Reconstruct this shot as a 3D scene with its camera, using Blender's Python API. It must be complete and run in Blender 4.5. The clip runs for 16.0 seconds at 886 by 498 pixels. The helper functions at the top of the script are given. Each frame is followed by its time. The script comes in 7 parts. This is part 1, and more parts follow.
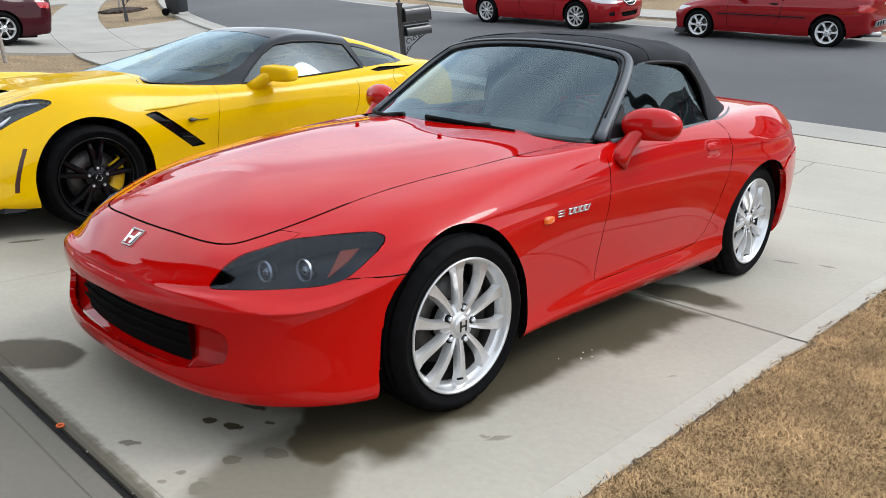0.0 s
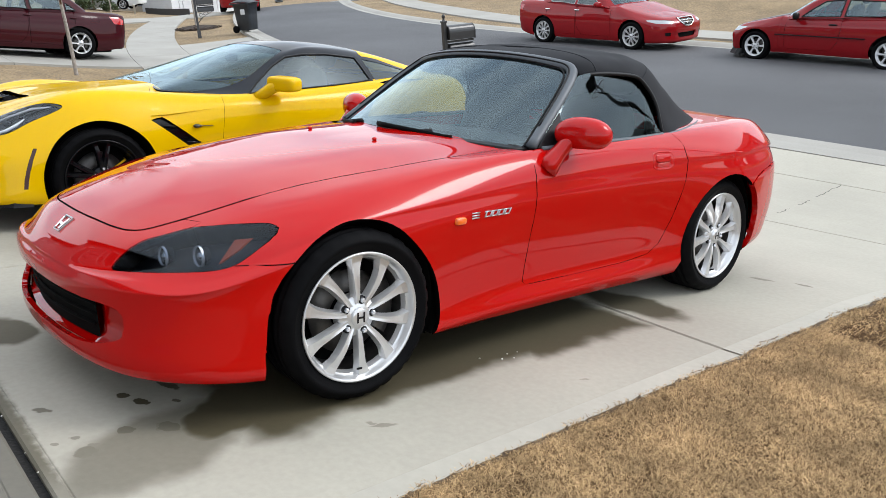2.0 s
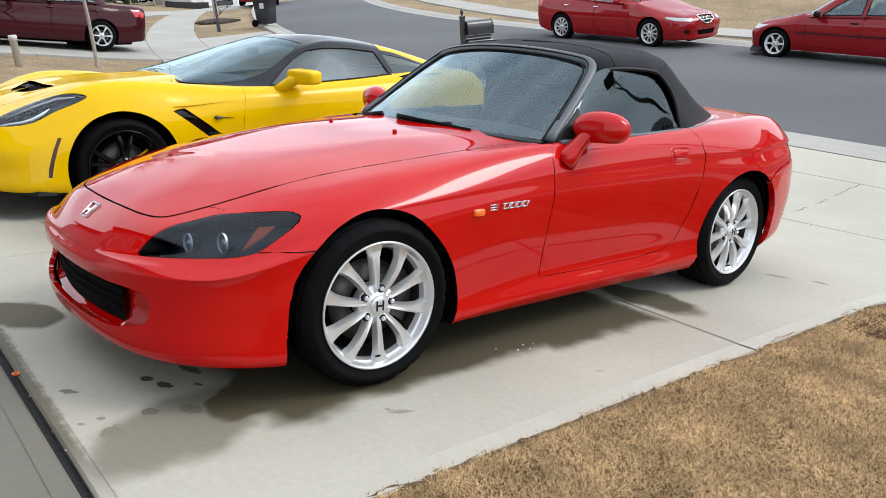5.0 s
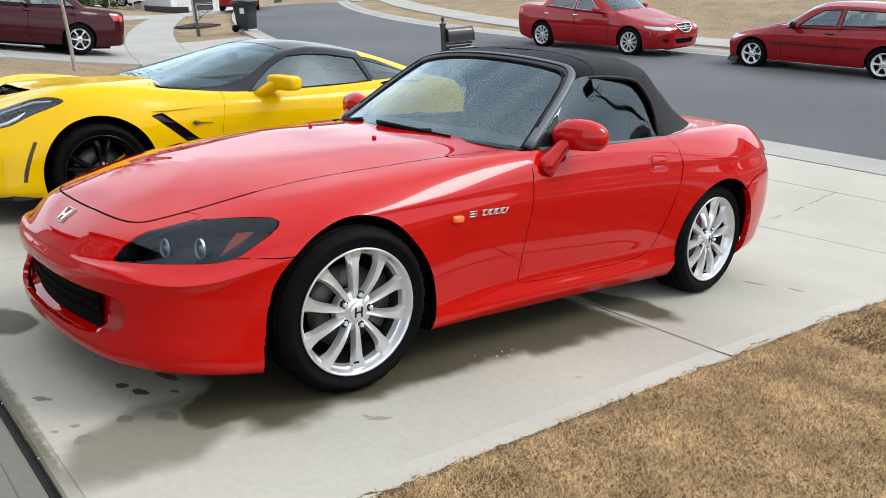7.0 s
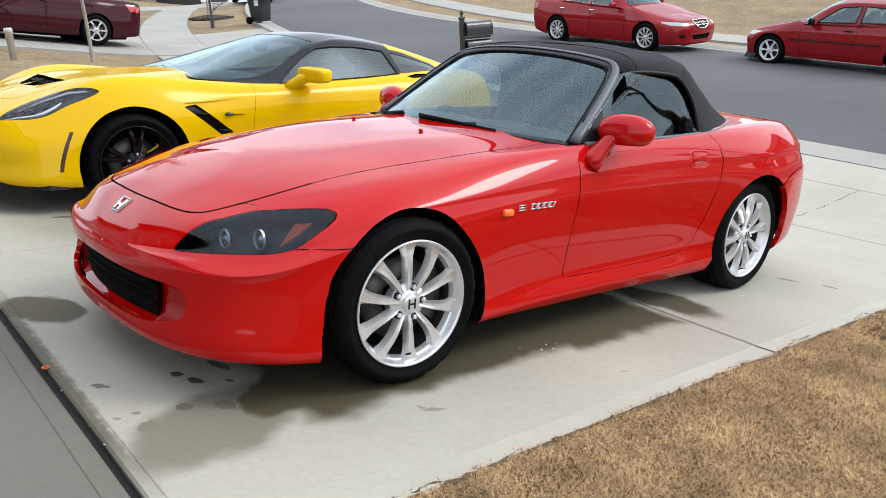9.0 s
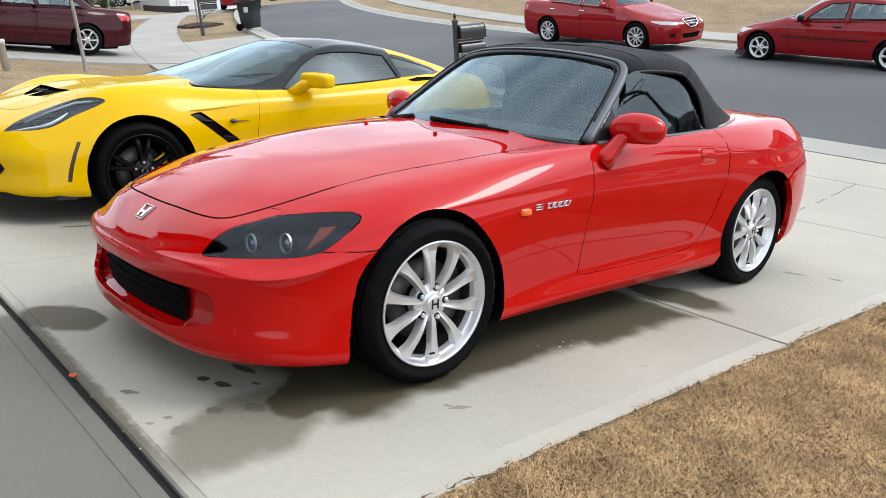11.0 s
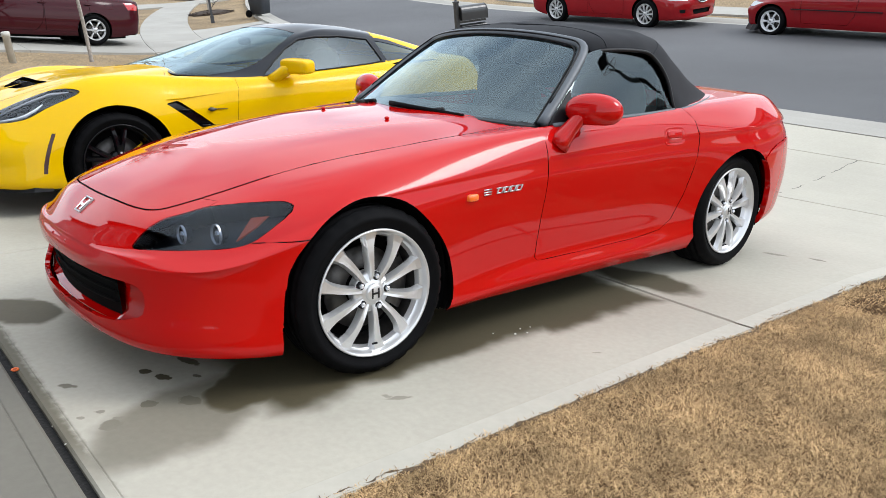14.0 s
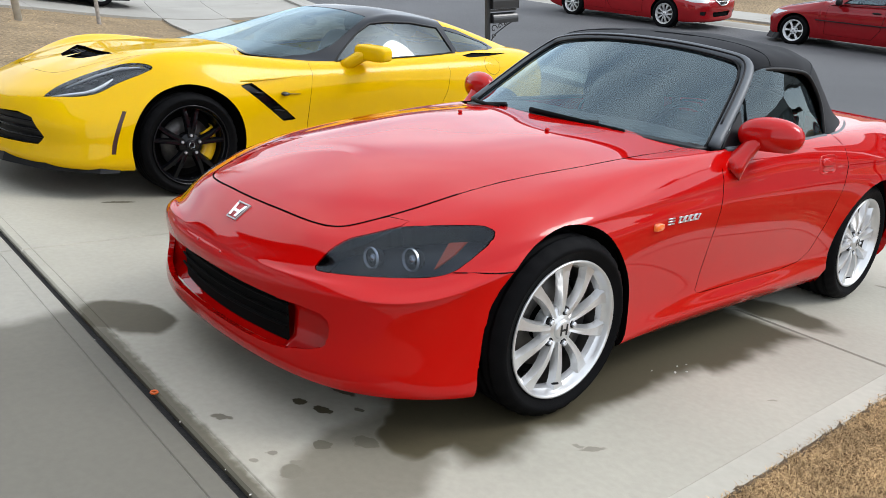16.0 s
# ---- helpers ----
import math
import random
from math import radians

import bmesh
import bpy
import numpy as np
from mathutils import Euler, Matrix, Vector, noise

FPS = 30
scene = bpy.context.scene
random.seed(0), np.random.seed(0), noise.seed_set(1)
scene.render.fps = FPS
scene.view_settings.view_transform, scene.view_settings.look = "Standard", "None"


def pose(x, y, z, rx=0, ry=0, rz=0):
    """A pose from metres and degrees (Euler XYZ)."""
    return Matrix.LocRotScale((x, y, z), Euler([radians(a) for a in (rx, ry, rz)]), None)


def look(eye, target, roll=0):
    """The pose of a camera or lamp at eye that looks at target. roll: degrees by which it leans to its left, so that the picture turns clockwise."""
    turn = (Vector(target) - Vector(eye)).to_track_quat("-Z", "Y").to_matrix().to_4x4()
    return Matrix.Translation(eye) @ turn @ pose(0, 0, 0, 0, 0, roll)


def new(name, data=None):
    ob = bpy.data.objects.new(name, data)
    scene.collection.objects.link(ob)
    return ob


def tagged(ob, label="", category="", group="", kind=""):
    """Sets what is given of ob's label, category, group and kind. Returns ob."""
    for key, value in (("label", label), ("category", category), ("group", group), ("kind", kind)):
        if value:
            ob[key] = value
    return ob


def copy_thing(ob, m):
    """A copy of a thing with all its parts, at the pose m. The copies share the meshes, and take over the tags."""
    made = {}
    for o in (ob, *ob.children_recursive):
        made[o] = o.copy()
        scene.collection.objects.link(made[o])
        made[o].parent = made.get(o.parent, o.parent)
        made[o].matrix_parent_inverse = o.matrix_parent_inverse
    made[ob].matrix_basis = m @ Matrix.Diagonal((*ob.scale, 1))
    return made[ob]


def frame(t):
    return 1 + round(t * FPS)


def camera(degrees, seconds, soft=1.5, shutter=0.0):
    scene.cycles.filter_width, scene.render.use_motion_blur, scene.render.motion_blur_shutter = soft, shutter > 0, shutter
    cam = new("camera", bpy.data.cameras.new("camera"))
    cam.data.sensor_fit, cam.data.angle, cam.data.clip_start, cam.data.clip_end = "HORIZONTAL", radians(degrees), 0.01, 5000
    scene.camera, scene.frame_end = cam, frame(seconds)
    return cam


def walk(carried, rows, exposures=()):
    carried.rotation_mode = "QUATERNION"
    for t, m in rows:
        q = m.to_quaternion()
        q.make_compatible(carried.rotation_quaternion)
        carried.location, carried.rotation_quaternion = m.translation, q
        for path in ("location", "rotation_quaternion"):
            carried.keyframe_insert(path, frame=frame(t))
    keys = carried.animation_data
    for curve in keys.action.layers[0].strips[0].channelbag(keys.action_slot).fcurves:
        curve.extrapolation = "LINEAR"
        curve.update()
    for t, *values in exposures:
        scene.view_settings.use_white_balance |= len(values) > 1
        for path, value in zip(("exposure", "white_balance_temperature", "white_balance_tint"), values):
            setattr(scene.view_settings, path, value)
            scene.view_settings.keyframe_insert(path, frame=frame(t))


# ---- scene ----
# The lot falls towards the street: LOT turns places on the sloping driveway into the level world.
LOT = pose(0, 0, 0, -8, 0, 0)
cam = camera(57.9, 16.0, soft=0.55)
PATH = [
    (0, (2.5, -1.902, 1.244), (1.183, -0.487, 0.731), 1.6),
    (0.5, (2.659, -1.778, 1.228), (1.354, -0.339, 0.748), 2.0),
    (1, (2.781, -1.657, 1.221), (1.364, -0.334, 0.729), 2.3),
    (1.5, (2.954, -1.608, 1.208), (1.458, -0.393, 0.673), 3.4),
    (2, (3.015, -1.568, 1.216), (1.562, -0.277, 0.744), 2.2),
    (2.5, (3.024, -1.563, 1.214), (1.576, -0.27, 0.73), 1.5),
    (3, (3.025, -1.572, 1.216), (1.593, -0.261, 0.735), 2.2),
    (3.5, (3.032, -1.595, 1.213), (1.587, -0.3, 0.725), 2.2),
    (4, (3.022, -1.596, 1.208), (1.573, -0.311, 0.709), 2.5),
    (4.2, (3.025, -1.6, 1.205), (1.569, -0.319, 0.717), 2.7),
    (6.5, (3.049, -1.612, 1.209), (1.568, -0.358, 0.726), 2.7),
    (7, (3.044, -1.605, 1.206), (1.598, -0.304, 0.741), 3.2),
    (7.5, (3.047, -1.598, 1.206), (1.597, -0.306, 0.731), 2.9),
    (8, (3.012, -1.59, 1.198), (1.505, -0.371, 0.706), 2.3),
    (8.5, (2.991, -1.642, 1.198), (1.489, -0.418, 0.701), 3.6),
    (9, (2.948, -1.745, 1.196), (1.495, -0.457, 0.716), 3.7),
    (9.2, (2.918, -1.773, 1.186), (1.489, -0.471, 0.676), 3.1),
    (11.3, (2.902, -1.855, 1.192), (1.464, -0.546, 0.727), 2.5),
    (11.5, (2.897, -1.843, 1.192), (1.482, -0.509, 0.726), 2.1),
    (12, (2.925, -1.793, 1.201), (1.524, -0.439, 0.749), 1.4),
    (12.5, (3.021, -1.684, 1.198), (1.543, -0.41, 0.757), 1.6),
    (13, (3.057, -1.604, 1.206), (1.588, -0.336, 0.722), 1.4),
    (13.5, (3.064, -1.592, 1.204), (1.614, -0.305, 0.711), 1.3),
    (14, (3.058, -1.592, 1.204), (1.589, -0.336, 0.689), 1.3),
    (14.5, (3.013, -1.619, 1.209), (1.544, -0.375, 0.667), 2.8),
    (15, (2.854, -1.755, 1.216), (1.372, -0.503, 0.73), 3.9),
    (15.5, (2.628, -1.919, 1.226), (1.21, -0.608, 0.707), 3.5),
    (16, (2.334, -1.958, 1.241), (0.925, -0.651, 0.689), 5.3),
]
walk(cam, [(t, LOT @ look(eye, target, roll)) for t, eye, target, roll in PATH], [(0, 0.13), (2, 0.19), (8, 0.24), (12.5, 0.27), (14.5, 0.30), (16, 0.20)])

# ---- world and sun: bright, thinly clouded sky with a soft high sun ----
world = bpy.data.worlds.new("sky")
scene.world = world
world.use_nodes = True
wn, wl = world.node_tree.nodes, world.node_tree.links
wn.clear()
SUN_EL, SUN_AZ = 39.0, 36.0         # degrees; azimuth clockwise from +y
sky = wn.new("ShaderNodeTexSky")
sky.sky_type, sky.sun_disc = "NISHITA", False
sky.sun_elevation, sky.sun_rotation = radians(SUN_EL), radians(SUN_AZ)
bg_sky = wn.new("ShaderNodeBackground")
bg_sky.inputs["Strength"].default_value = 0.15
wl.new(sky.outputs[0], bg_sky.inputs[0])
co = wn.new("ShaderNodeTexCoord")
mp = wn.new("ShaderNodeMapping")
mp.inputs["Scale"].default_value = (1.0, 1.0, 2.6)
wl.new(co.outputs["Generated"], mp.inputs[0])
cl = wn.new("ShaderNodeTexNoise")
cl.inputs["Scale"].default_value, cl.inputs["Detail"].default_value, cl.inputs["Roughness"].default_value = 2.2, 7.0, 0.55
wl.new(mp.outputs[0], cl.inputs["Vector"])
cr = wn.new("ShaderNodeValToRGB")
cr.color_ramp.elements[0].position, cr.color_ramp.elements[0].color = 0.30, (0.43, 0.50, 0.60, 1)
cr.color_ramp.elements[1].position, cr.color_ramp.elements[1].color = 0.72, (0.97, 1.0, 1.03, 1)
wl.new(cl.outputs[0], cr.inputs[0])
bg_cl = wn.new("ShaderNodeBackground")
bg_cl.inputs["Strength"].default_value = 1.5
wl.new(cr.outputs[0], bg_cl.inputs[0])
wmix = wn.new("ShaderNodeMixShader")
wmix.inputs[0].default_value = 0.75
wout = wn.new("ShaderNodeOutputWorld")
# the sun's glow, spread wide by thin cloud
az, el = radians(SUN_AZ), radians(SUN_EL)
sun_way = Vector((math.sin(az) * math.cos(el), math.cos(az) * math.cos(el), math.sin(el)))
near_sun = wn.new("ShaderNodeVectorMath")
near_sun.operation, near_sun.inputs[1].default_value = "DOT_PRODUCT", sun_way
wl.new(co.outputs["Generated"], near_sun.inputs[0])
above = wn.new("ShaderNodeMath")
above.operation, above.inputs[1].default_value = "MAXIMUM", 0.0
wl.new(near_sun.outputs["Value"], above.inputs[0])
veil = wn.new("ShaderNodeMath")
veil.operation, veil.inputs[1].default_value = "POWER", 45.0
wl.new(above.outputs[0], veil.inputs[0])
bright = wn.new("ShaderNodeMath")
bright.operation, bright.inputs[1].default_value, bright.inputs[2].default_value = "MULTIPLY_ADD", 8.5, 2.3
wl.new(veil.outputs[0], bright.inputs[0])
wl.new(bright.outputs[0], bg_cl.inputs["Strength"])
wl.new(bg_sky.outputs[0], wmix.inputs[1])
wl.new(bg_cl.outputs[0], wmix.inputs[2])
wl.new(wmix.outputs[0], wout.inputs[0])
sun = bpy.data.lights.new("sun", "SUN")
sun.energy, sun.angle, sun.color = 1.15, radians(21), (1.0, 0.96, 0.91)
new("sun", sun).matrix_world = look(sun_way * 60, (0, 0, 0))

# ---- materials ----
MATS = {}


def material(name, color, rough=0.5, metal=0.0, coat=0.0, vary=0.0, scale=8.0, bump=0.0, bump_scale=60.0, spec=0.5, coat_ior=1.5, vary2=0.0, scale2=0.8, glow=None, coords="Object"):
    """A principled material with colour variation at two scales and fine relief."""
    m = bpy.data.materials.new(name)
    m.use_nodes = True
    n, l = m.node_tree.nodes, m.node_tree.links
    p = n["Principled BSDF"]
    p.inputs["Base Color"].default_value = (*color, 1)
    p.inputs["Roughness"].default_value = rough
    p.inputs["Metallic"].default_value = metal
    p.inputs["Specular IOR Level"].default_value = spec
    p.inputs["Coat Weight"].default_value = coat
    p.inputs["Coat Roughness"].default_value = 0.02
    p.inputs["Coat IOR"].default_value = coat_ior
    tc = n.new("ShaderNodeTexCoord")
    last = None
    for amount, sc in ((vary, scale), (vary2, scale2)):
        if amount <= 0:
            continue
        t = n.new("ShaderNodeTexNoise")
        t.inputs["Scale"].default_value, t.inputs["Detail"].default_value = sc, 5.0
        l.new(tc.outputs[coords], t.inputs["Vector"])
        r = n.new("ShaderNodeMapRange")
        r.inputs["From Min"].default_value, r.inputs["From Max"].default_value = 0.3, 0.7
        r.inputs["To Min"].default_value, r.inputs["To Max"].default_value = 1 - amount, 1 + amount
        l.new(t.outputs[0], r.inputs["Value"])
        mx = n.new("ShaderNodeMix")
        mx.data_type, mx.blend_type = "RGBA", "MULTIPLY"
        mx.inputs["Factor"].default_value = 1.0
        if last is None:
            mx.inputs["A"].default_value = (*color, 1)
        else:
            l.new(last, mx.inputs["A"])
        l.new(r.outputs[0], mx.inputs["B"])
        last = mx.outputs["Result"]
    if last is not None:
        l.new(last, p.inputs["Base Color"])
    if bump > 0:
        t = n.new("ShaderNodeTexNoise")
        t.inputs["Scale"].default_value, t.inputs["Detail"].default_value = bump_scale, 4.0
        l.new(tc.outputs[coords], t.inputs["Vector"])
        b = n.new("ShaderNodeBump")
        b.inputs["Strength"].default_value, b.inputs["Distance"].default_value = 1.0, bump
        l.new(t.outputs[0], b.inputs["Height"])
        l.new(b.outputs[0], p.inputs["Normal"])
    if glow:
        p.inputs["Emission Color"].default_value = (*color, 1)
        p.inputs["Emission Strength"].default_value = glow
    MATS[name] = m
    return m


def glass(name, tint, rough=0.0, clear=0.5, ior=1.55, gloss=(1, 1, 1)):
    """Thin pane: part clear tinted transparency, part sharp gloss by Fresnel."""
    m = bpy.data.materials.new(name)
    m.use_nodes = True
    n, l = m.node_tree.nodes, m.node_tree.links
    n.clear()
    o = n.new("ShaderNodeOutputMaterial")
    tr = n.new("ShaderNodeBsdfTransparent")
    tr.inputs[0].default_value = (*[c * clear for c in tint], 1)
    gl = n.new("ShaderNodeBsdfGlossy")
    gl.inputs["Roughness"].default_value = rough
    lw = n.new("ShaderNodeLayerWeight")
    lw.inputs["Blend"].default_value = 0.5
    pw = n.new("ShaderNodeMath")
    pw.operation, pw.inputs[1].default_value = "POWER", 5.0
    l.new(lw.outputs["Facing"], pw.inputs[0])
    f0 = ((ior - 1) / (ior + 1)) ** 2 * 1.8
    fr = n.new("ShaderNodeMath")
    fr.operation, fr.inputs[1].default_value, fr.inputs[2].default_value = "MULTIPLY_ADD", 1 - f0, f0
    l.new(pw.outputs[0], fr.inputs[0])
    gl.inputs["Color"].default_value = (*gloss, 1)
    mx = n.new("ShaderNodeMixShader")
    l.new(fr.outputs[0], mx.inputs[0])
    l.new(tr.outputs[0], mx.inputs[1])
    l.new(gl.outputs[0], mx.inputs[2])
    l.new(mx.outputs[0], o.inputs[0])
    MATS[name] = m
    return m


material("red_paint", (0.425, 0.002, 0.0016), 0.45, 0.0, 1.0, 0.03, 3.0, spec=0.0, coat_ior=1.40)
material("yellow_paint", (0.70, 0.42, 0.001), 0.45, 0.0, 0.7, 0.03, 3.0, spec=0.0, coat_ior=1.36)
material("faded_red_paint", (0.26, 0.008, 0.011), 0.45, 0.0, 0.75, 0.05, 3.0, spec=0.0)
material("deep_red_paint", (0.215, 0.006, 0.009), 0.45, 0.0, 0.75, 0.05, 3.0, spec=0.0)
material("maroon_paint", (0.042, 0.005, 0.008), 0.45, 0.0, 0.5, 0.05, 3.0, spec=0.0)
material("white_paint", (0.64, 0.65, 0.66), 0.35, 0.0, 0.8, 0.04, 3.0)
material("gloss_black", (0.003, 0.003, 0.004), 0.25, 0.0, 0.25, spec=0.1)
material("seam_dark", (0.004, 0.003, 0.003), 0.95, spec=0.0)
material("black_plastic", (0.006, 0.006, 0.007), 0.45, 0.0, 0.0, 0.15, 20, spec=0.2)
material("black_void", (0.003, 0.003, 0.003), 0.9, spec=0.1)
material("carbon_grey", (0.007, 0.009, 0.013), 0.3, 0.0, 0.6, 0.06, 5, spec=0.05, coat_ior=1.45)
material("frame_grey", (0.075, 0.086, 0.097), 0.48, 0.0, 0.0, 0.06, 5)
material("soft_top_cloth", (0.0135, 0.0145, 0.0172), 0.85, 0.0, 0.0, 0.18, 9, 0.0002, 160, spec=0.28)
material("rubber", (0.0036, 0.0036, 0.004), 0.6, 0.0, 0.0, 0.25, 14, 0.0006, 300, spec=0.05)
material("alloy", (0.62, 0.62, 0.62), 0.28, 0.65, 0.25, 0.05, 12)
material("steel", (0.42, 0.42, 0.42), 0.35, 0.9, 0.0, 0.15, 30)
material("rotor_steel", (0.09, 0.085, 0.08), 0.45, 0.8, 0.0, 0.25, 25)
material("chrome", (0.82, 0.82, 0.82), 0.07, 1.0)
material("amber", (0.80, 0.13, 0.006), 0.2, 0.0, 1.0)
material("amber_dull", (0.70, 0.085, 0.015), 0.3, 0.0, 0.4)
material("tail_red", (0.45, 0.010, 0.012), 0.15, 0.0, 1.0)
material("lamp_dark", (0.004, 0.005, 0.007), 0.3, 0.0, 0.0)
material("lamp_silver", (0.75, 0.77, 0.80), 0.2, 0.6)
material("lamp_lens", (0.36, 0.37, 0.38), 0.25, 0.3, 0.5)
material("caliper_yellow", (0.80, 0.48, 0.01), 0.35, 0.0, 0.6)
material("seat_leather", (0.012, 0.012, 0.012), 0.55, 0.0, 0.0, 0.15, 10)
material("seat_tan", (0.30, 0.24, 0.17), 0.6, 0.0, 0.0, 0.15, 10)
material("dash_grey", (0.016, 0.017, 0.018), 0.6, 0.0, 0.0, 0.1, 10)
material("mailbox_black", (0.012, 0.012, 0.013), 0.35, 0.0, 0.3, 0.15, 12)
material("bin_plastic", (0.022, 0.026, 0.032), 0.5, 0.0, 0.0, 0.15, 6)
material("bark", (0.30, 0.265, 0.23), 0.9, 0.0, 0.0, 0.3, 30, 0.004, 60)
material("twig", (0.16, 0.10, 0.07), 0.9, 0.0, 0.0, 0.3, 20)
material("marker_brown", (0.040, 0.007, 0.004), 0.35, 0.0, 0.15)
material("lamp_white", (0.80, 0.82, 0.85), 0.35, 0.0, 0.3)
material("fence_white", (0.78, 0.79, 0.80), 0.55, 0.0, 0.0, 0.04, 1.5)
material("pvc", (0.52, 0.50, 0.45), 0.45, 0.0, 0.0, 0.1, 10)
material("mulch", (0.035, 0.022, 0.014), 0.95, 0.0, 0.0, 0.4, 30, 0.02, 25)
material("siding_white", (0.56, 0.57, 0.58), 0.6, 0.0, 0.0, 0.05, 1.5)
material("siding_tan", (0.33, 0.29, 0.23), 0.65, 0.0, 0.0, 0.07, 1.5)
material("siding_grey", (0.15, 0.165, 0.18), 0.65, 0.0, 0.0, 0.07, 1.5)
material("roof_shingle", (0.09, 0.085, 0.08), 0.9, 0.0, 0.0, 0.3, 6, 0.01, 20)
material("dumpster_blue", (0.02, 0.13, 0.34), 0.5, 0.0, 0.0, 0.15, 3)
material("shrub_leaf", (0.05, 0.07, 0.025), 0.8, 0.0, 0.0, 0.35, 9)
material("black_silt_fence", (0.012, 0.012, 0.014), 0.7, 0.0, 0.0, 0.2, 3)
material("orange_ring", (0.75, 0.13, 0.02), 0.5)
glass("windscreen_glass", (0.82, 0.95, 0.95), 0.0, 0.70, 1.68, (0.74, 0.92, 1.0))
glass("side_glass", (0.78, 0.92, 0.92), 0.0, 0.50, 1.46, (0.80, 0.95, 1.0))
glass("screen_glass", (0.80, 0.94, 0.95), 0.0, 0.74, 1.48, (0.74, 0.92, 1.0))
glass("smoked_lens", (0.80, 0.88, 1.0), 0.0, 0.50, 1.32, (0.85, 0.93, 1.0))
glass("tinted_glass", (0.75, 0.90, 0.92), 0.0, 0.30, 1.62, (0.85, 0.96, 1.0))
glass("clear_lens", (0.95, 0.97, 1.0), 0.0, 0.9, 1.42, (0.85, 0.93, 1.0))
M = MATS

# ---- building helpers ----


def thing(name, m, label, category, group="", kind=""):
    """An Empty at the base of a thing, at pose m."""
    ob = new(name)
    ob.empty_display_size = 0.2
    ob.matrix_world = m
    return tagged(ob, label, category, group, kind)


def mesh_of(name, verts, faces, mat, smooth=True, normals=None):
    me = bpy.data.meshes.new(name)
    me.from_pydata([tuple(map(float, v)) for v in verts], [], [tuple(map(int, f)) for f in faces])
    if mat is not None:
        me.materials.append(mat)
    if smooth:
        me.shade_smooth()
    me.update()
    if normals is not None and len(normals) == len(me.vertices):
        me.normals_split_custom_set_from_vertices([tuple(map(float, v)) for v in normals])
    return me


def put(name, me, parent=None, label="", m=None):
    ob = new(name, me)
    if parent is not None:
        ob.parent = parent
    if m is not None:
        ob.matrix_local = m
    return tagged(ob, label)


def part(name, bm, mat, parent=None, label="", smooth=False, m=None):
    """Links a bmesh as one mesh object under a thing or a part."""
    me = bpy.data.meshes.new(name)
    bm.to_mesh(me)
    bm.free()
    me.materials.append(mat)
    if smooth:
        me.shade_smooth()
    return put(name, me, parent, label, m)


def box(bm, x0, x1, y0, y1, z0, z1, bevel=0.0, m=None):
    r = bmesh.ops.create_cube(bm, size=1.0)
    vs = r["verts"]
    for v in vs:
        v.co = Vector(((x0 + x1) / 2 + v.co.x * (x1 - x0), (y0 + y1) / 2 + v.co.y * (y1 - y0), (z0 + z1) / 2 + v.co.z * (z1 - z0)))
    if bevel > 0:
        es = list({e for v in vs for e in v.link_edges})
        g = bmesh.ops.bevel(bm, geom=es, offset=bevel, segments=2, affect="EDGES", profile=0.5)
        vs = list({v for f in g["faces"] for v in f.verts} | {v for v in vs if v.is_valid})
    if m is not None:
        bmesh.ops.transform(bm, matrix=m, verts=vs)
    return vs


def boxed(*a, **k):
    bm = bmesh.new()
    box(bm, *a, **k)
    return bm


def tube(points, radius, sides=8, closed_ends=True, flat=1.0):
    """Verts and faces of a tube along points; radius a number or one per point."""
    pts = [Vector(p) for p in points]
    rad = radius if hasattr(radius, "__len__") else [radius] * len(pts)
    vs, fs = [], []
    up = None
    for i, p in enumerate(pts):
        t = (pts[min(i + 1, len(pts) - 1)] - pts[max(i - 1, 0)]).normalized()
        if up is None:
            up = Vector((0, 0, 1)) if abs(t.z) < 0.9 else Vector((1, 0, 0))
        a = t.cross(up).normalized()
        b = a.cross(t).normalized()
        up = b
        for k in range(sides):
            w = 2 * math.pi * k / sides
            vs.append(p + a * math.cos(w) * rad[i] + b * math.sin(w) * rad[i] * flat)
    for i in range(len(pts) - 1):
        for k in range(sides):
            fs.append((i * sides + k, i * sides + (k + 1) % sides, (i + 1) * sides + (k + 1) % sides, (i + 1) * sides + k))
    if closed_ends:
        fs.append(tuple(reversed(range(sides))))
        fs.append(tuple((len(pts) - 1) * sides + k for k in range(sides)))
    return vs, fs


def lathe(profile, n=64, axis="x", start=0.0, end=2 * math.pi):
    """Verts and faces of a profile of (radius, along) turned about the x or z axis."""
    vs, fs, k = [], [], len(profile)
    full = abs(end - start - 2 * math.pi) < 1e-6
    cols = n if full else n + 1
    for i in range(cols):
        w = start + (end - start) * i / n
        for r, a in profile:
            vs.append((a, r * math.cos(w), r * math.sin(w)) if axis == "x" else (r * math.cos(w), r * math.sin(w), a))
    for i in range(n):
        for j in range(k - 1):
            a, b = i * k + j, ((i + 1) % cols) * k + j
            fs.append((a, a + 1, b + 1, b) if axis == "x" else (a, b, b + 1, a + 1))
    return vs, fs


def join(*pieces):
    vs, fs = [], []
    for v, f in pieces:
        o = len(vs)
        vs += list(v)
        fs += [tuple(i + o for i in q) for q in f]
    return vs, fs


def moved(piece, m):
    return [m @ Vector(v) for v in piece[0]], piece[1]


def cube_piece(x0, x1, y0, y1, z0, z1, bevel=0.0):
    bm = bmesh.new()
    box(bm, x0, x1, y0, y1, z0, z1, bevel)
    bm.verts.index_update()
    out = [v.co.copy() for v in bm.verts], [tuple(v.index for v in f.verts) for f in bm.faces]
    bm.free()
    return out


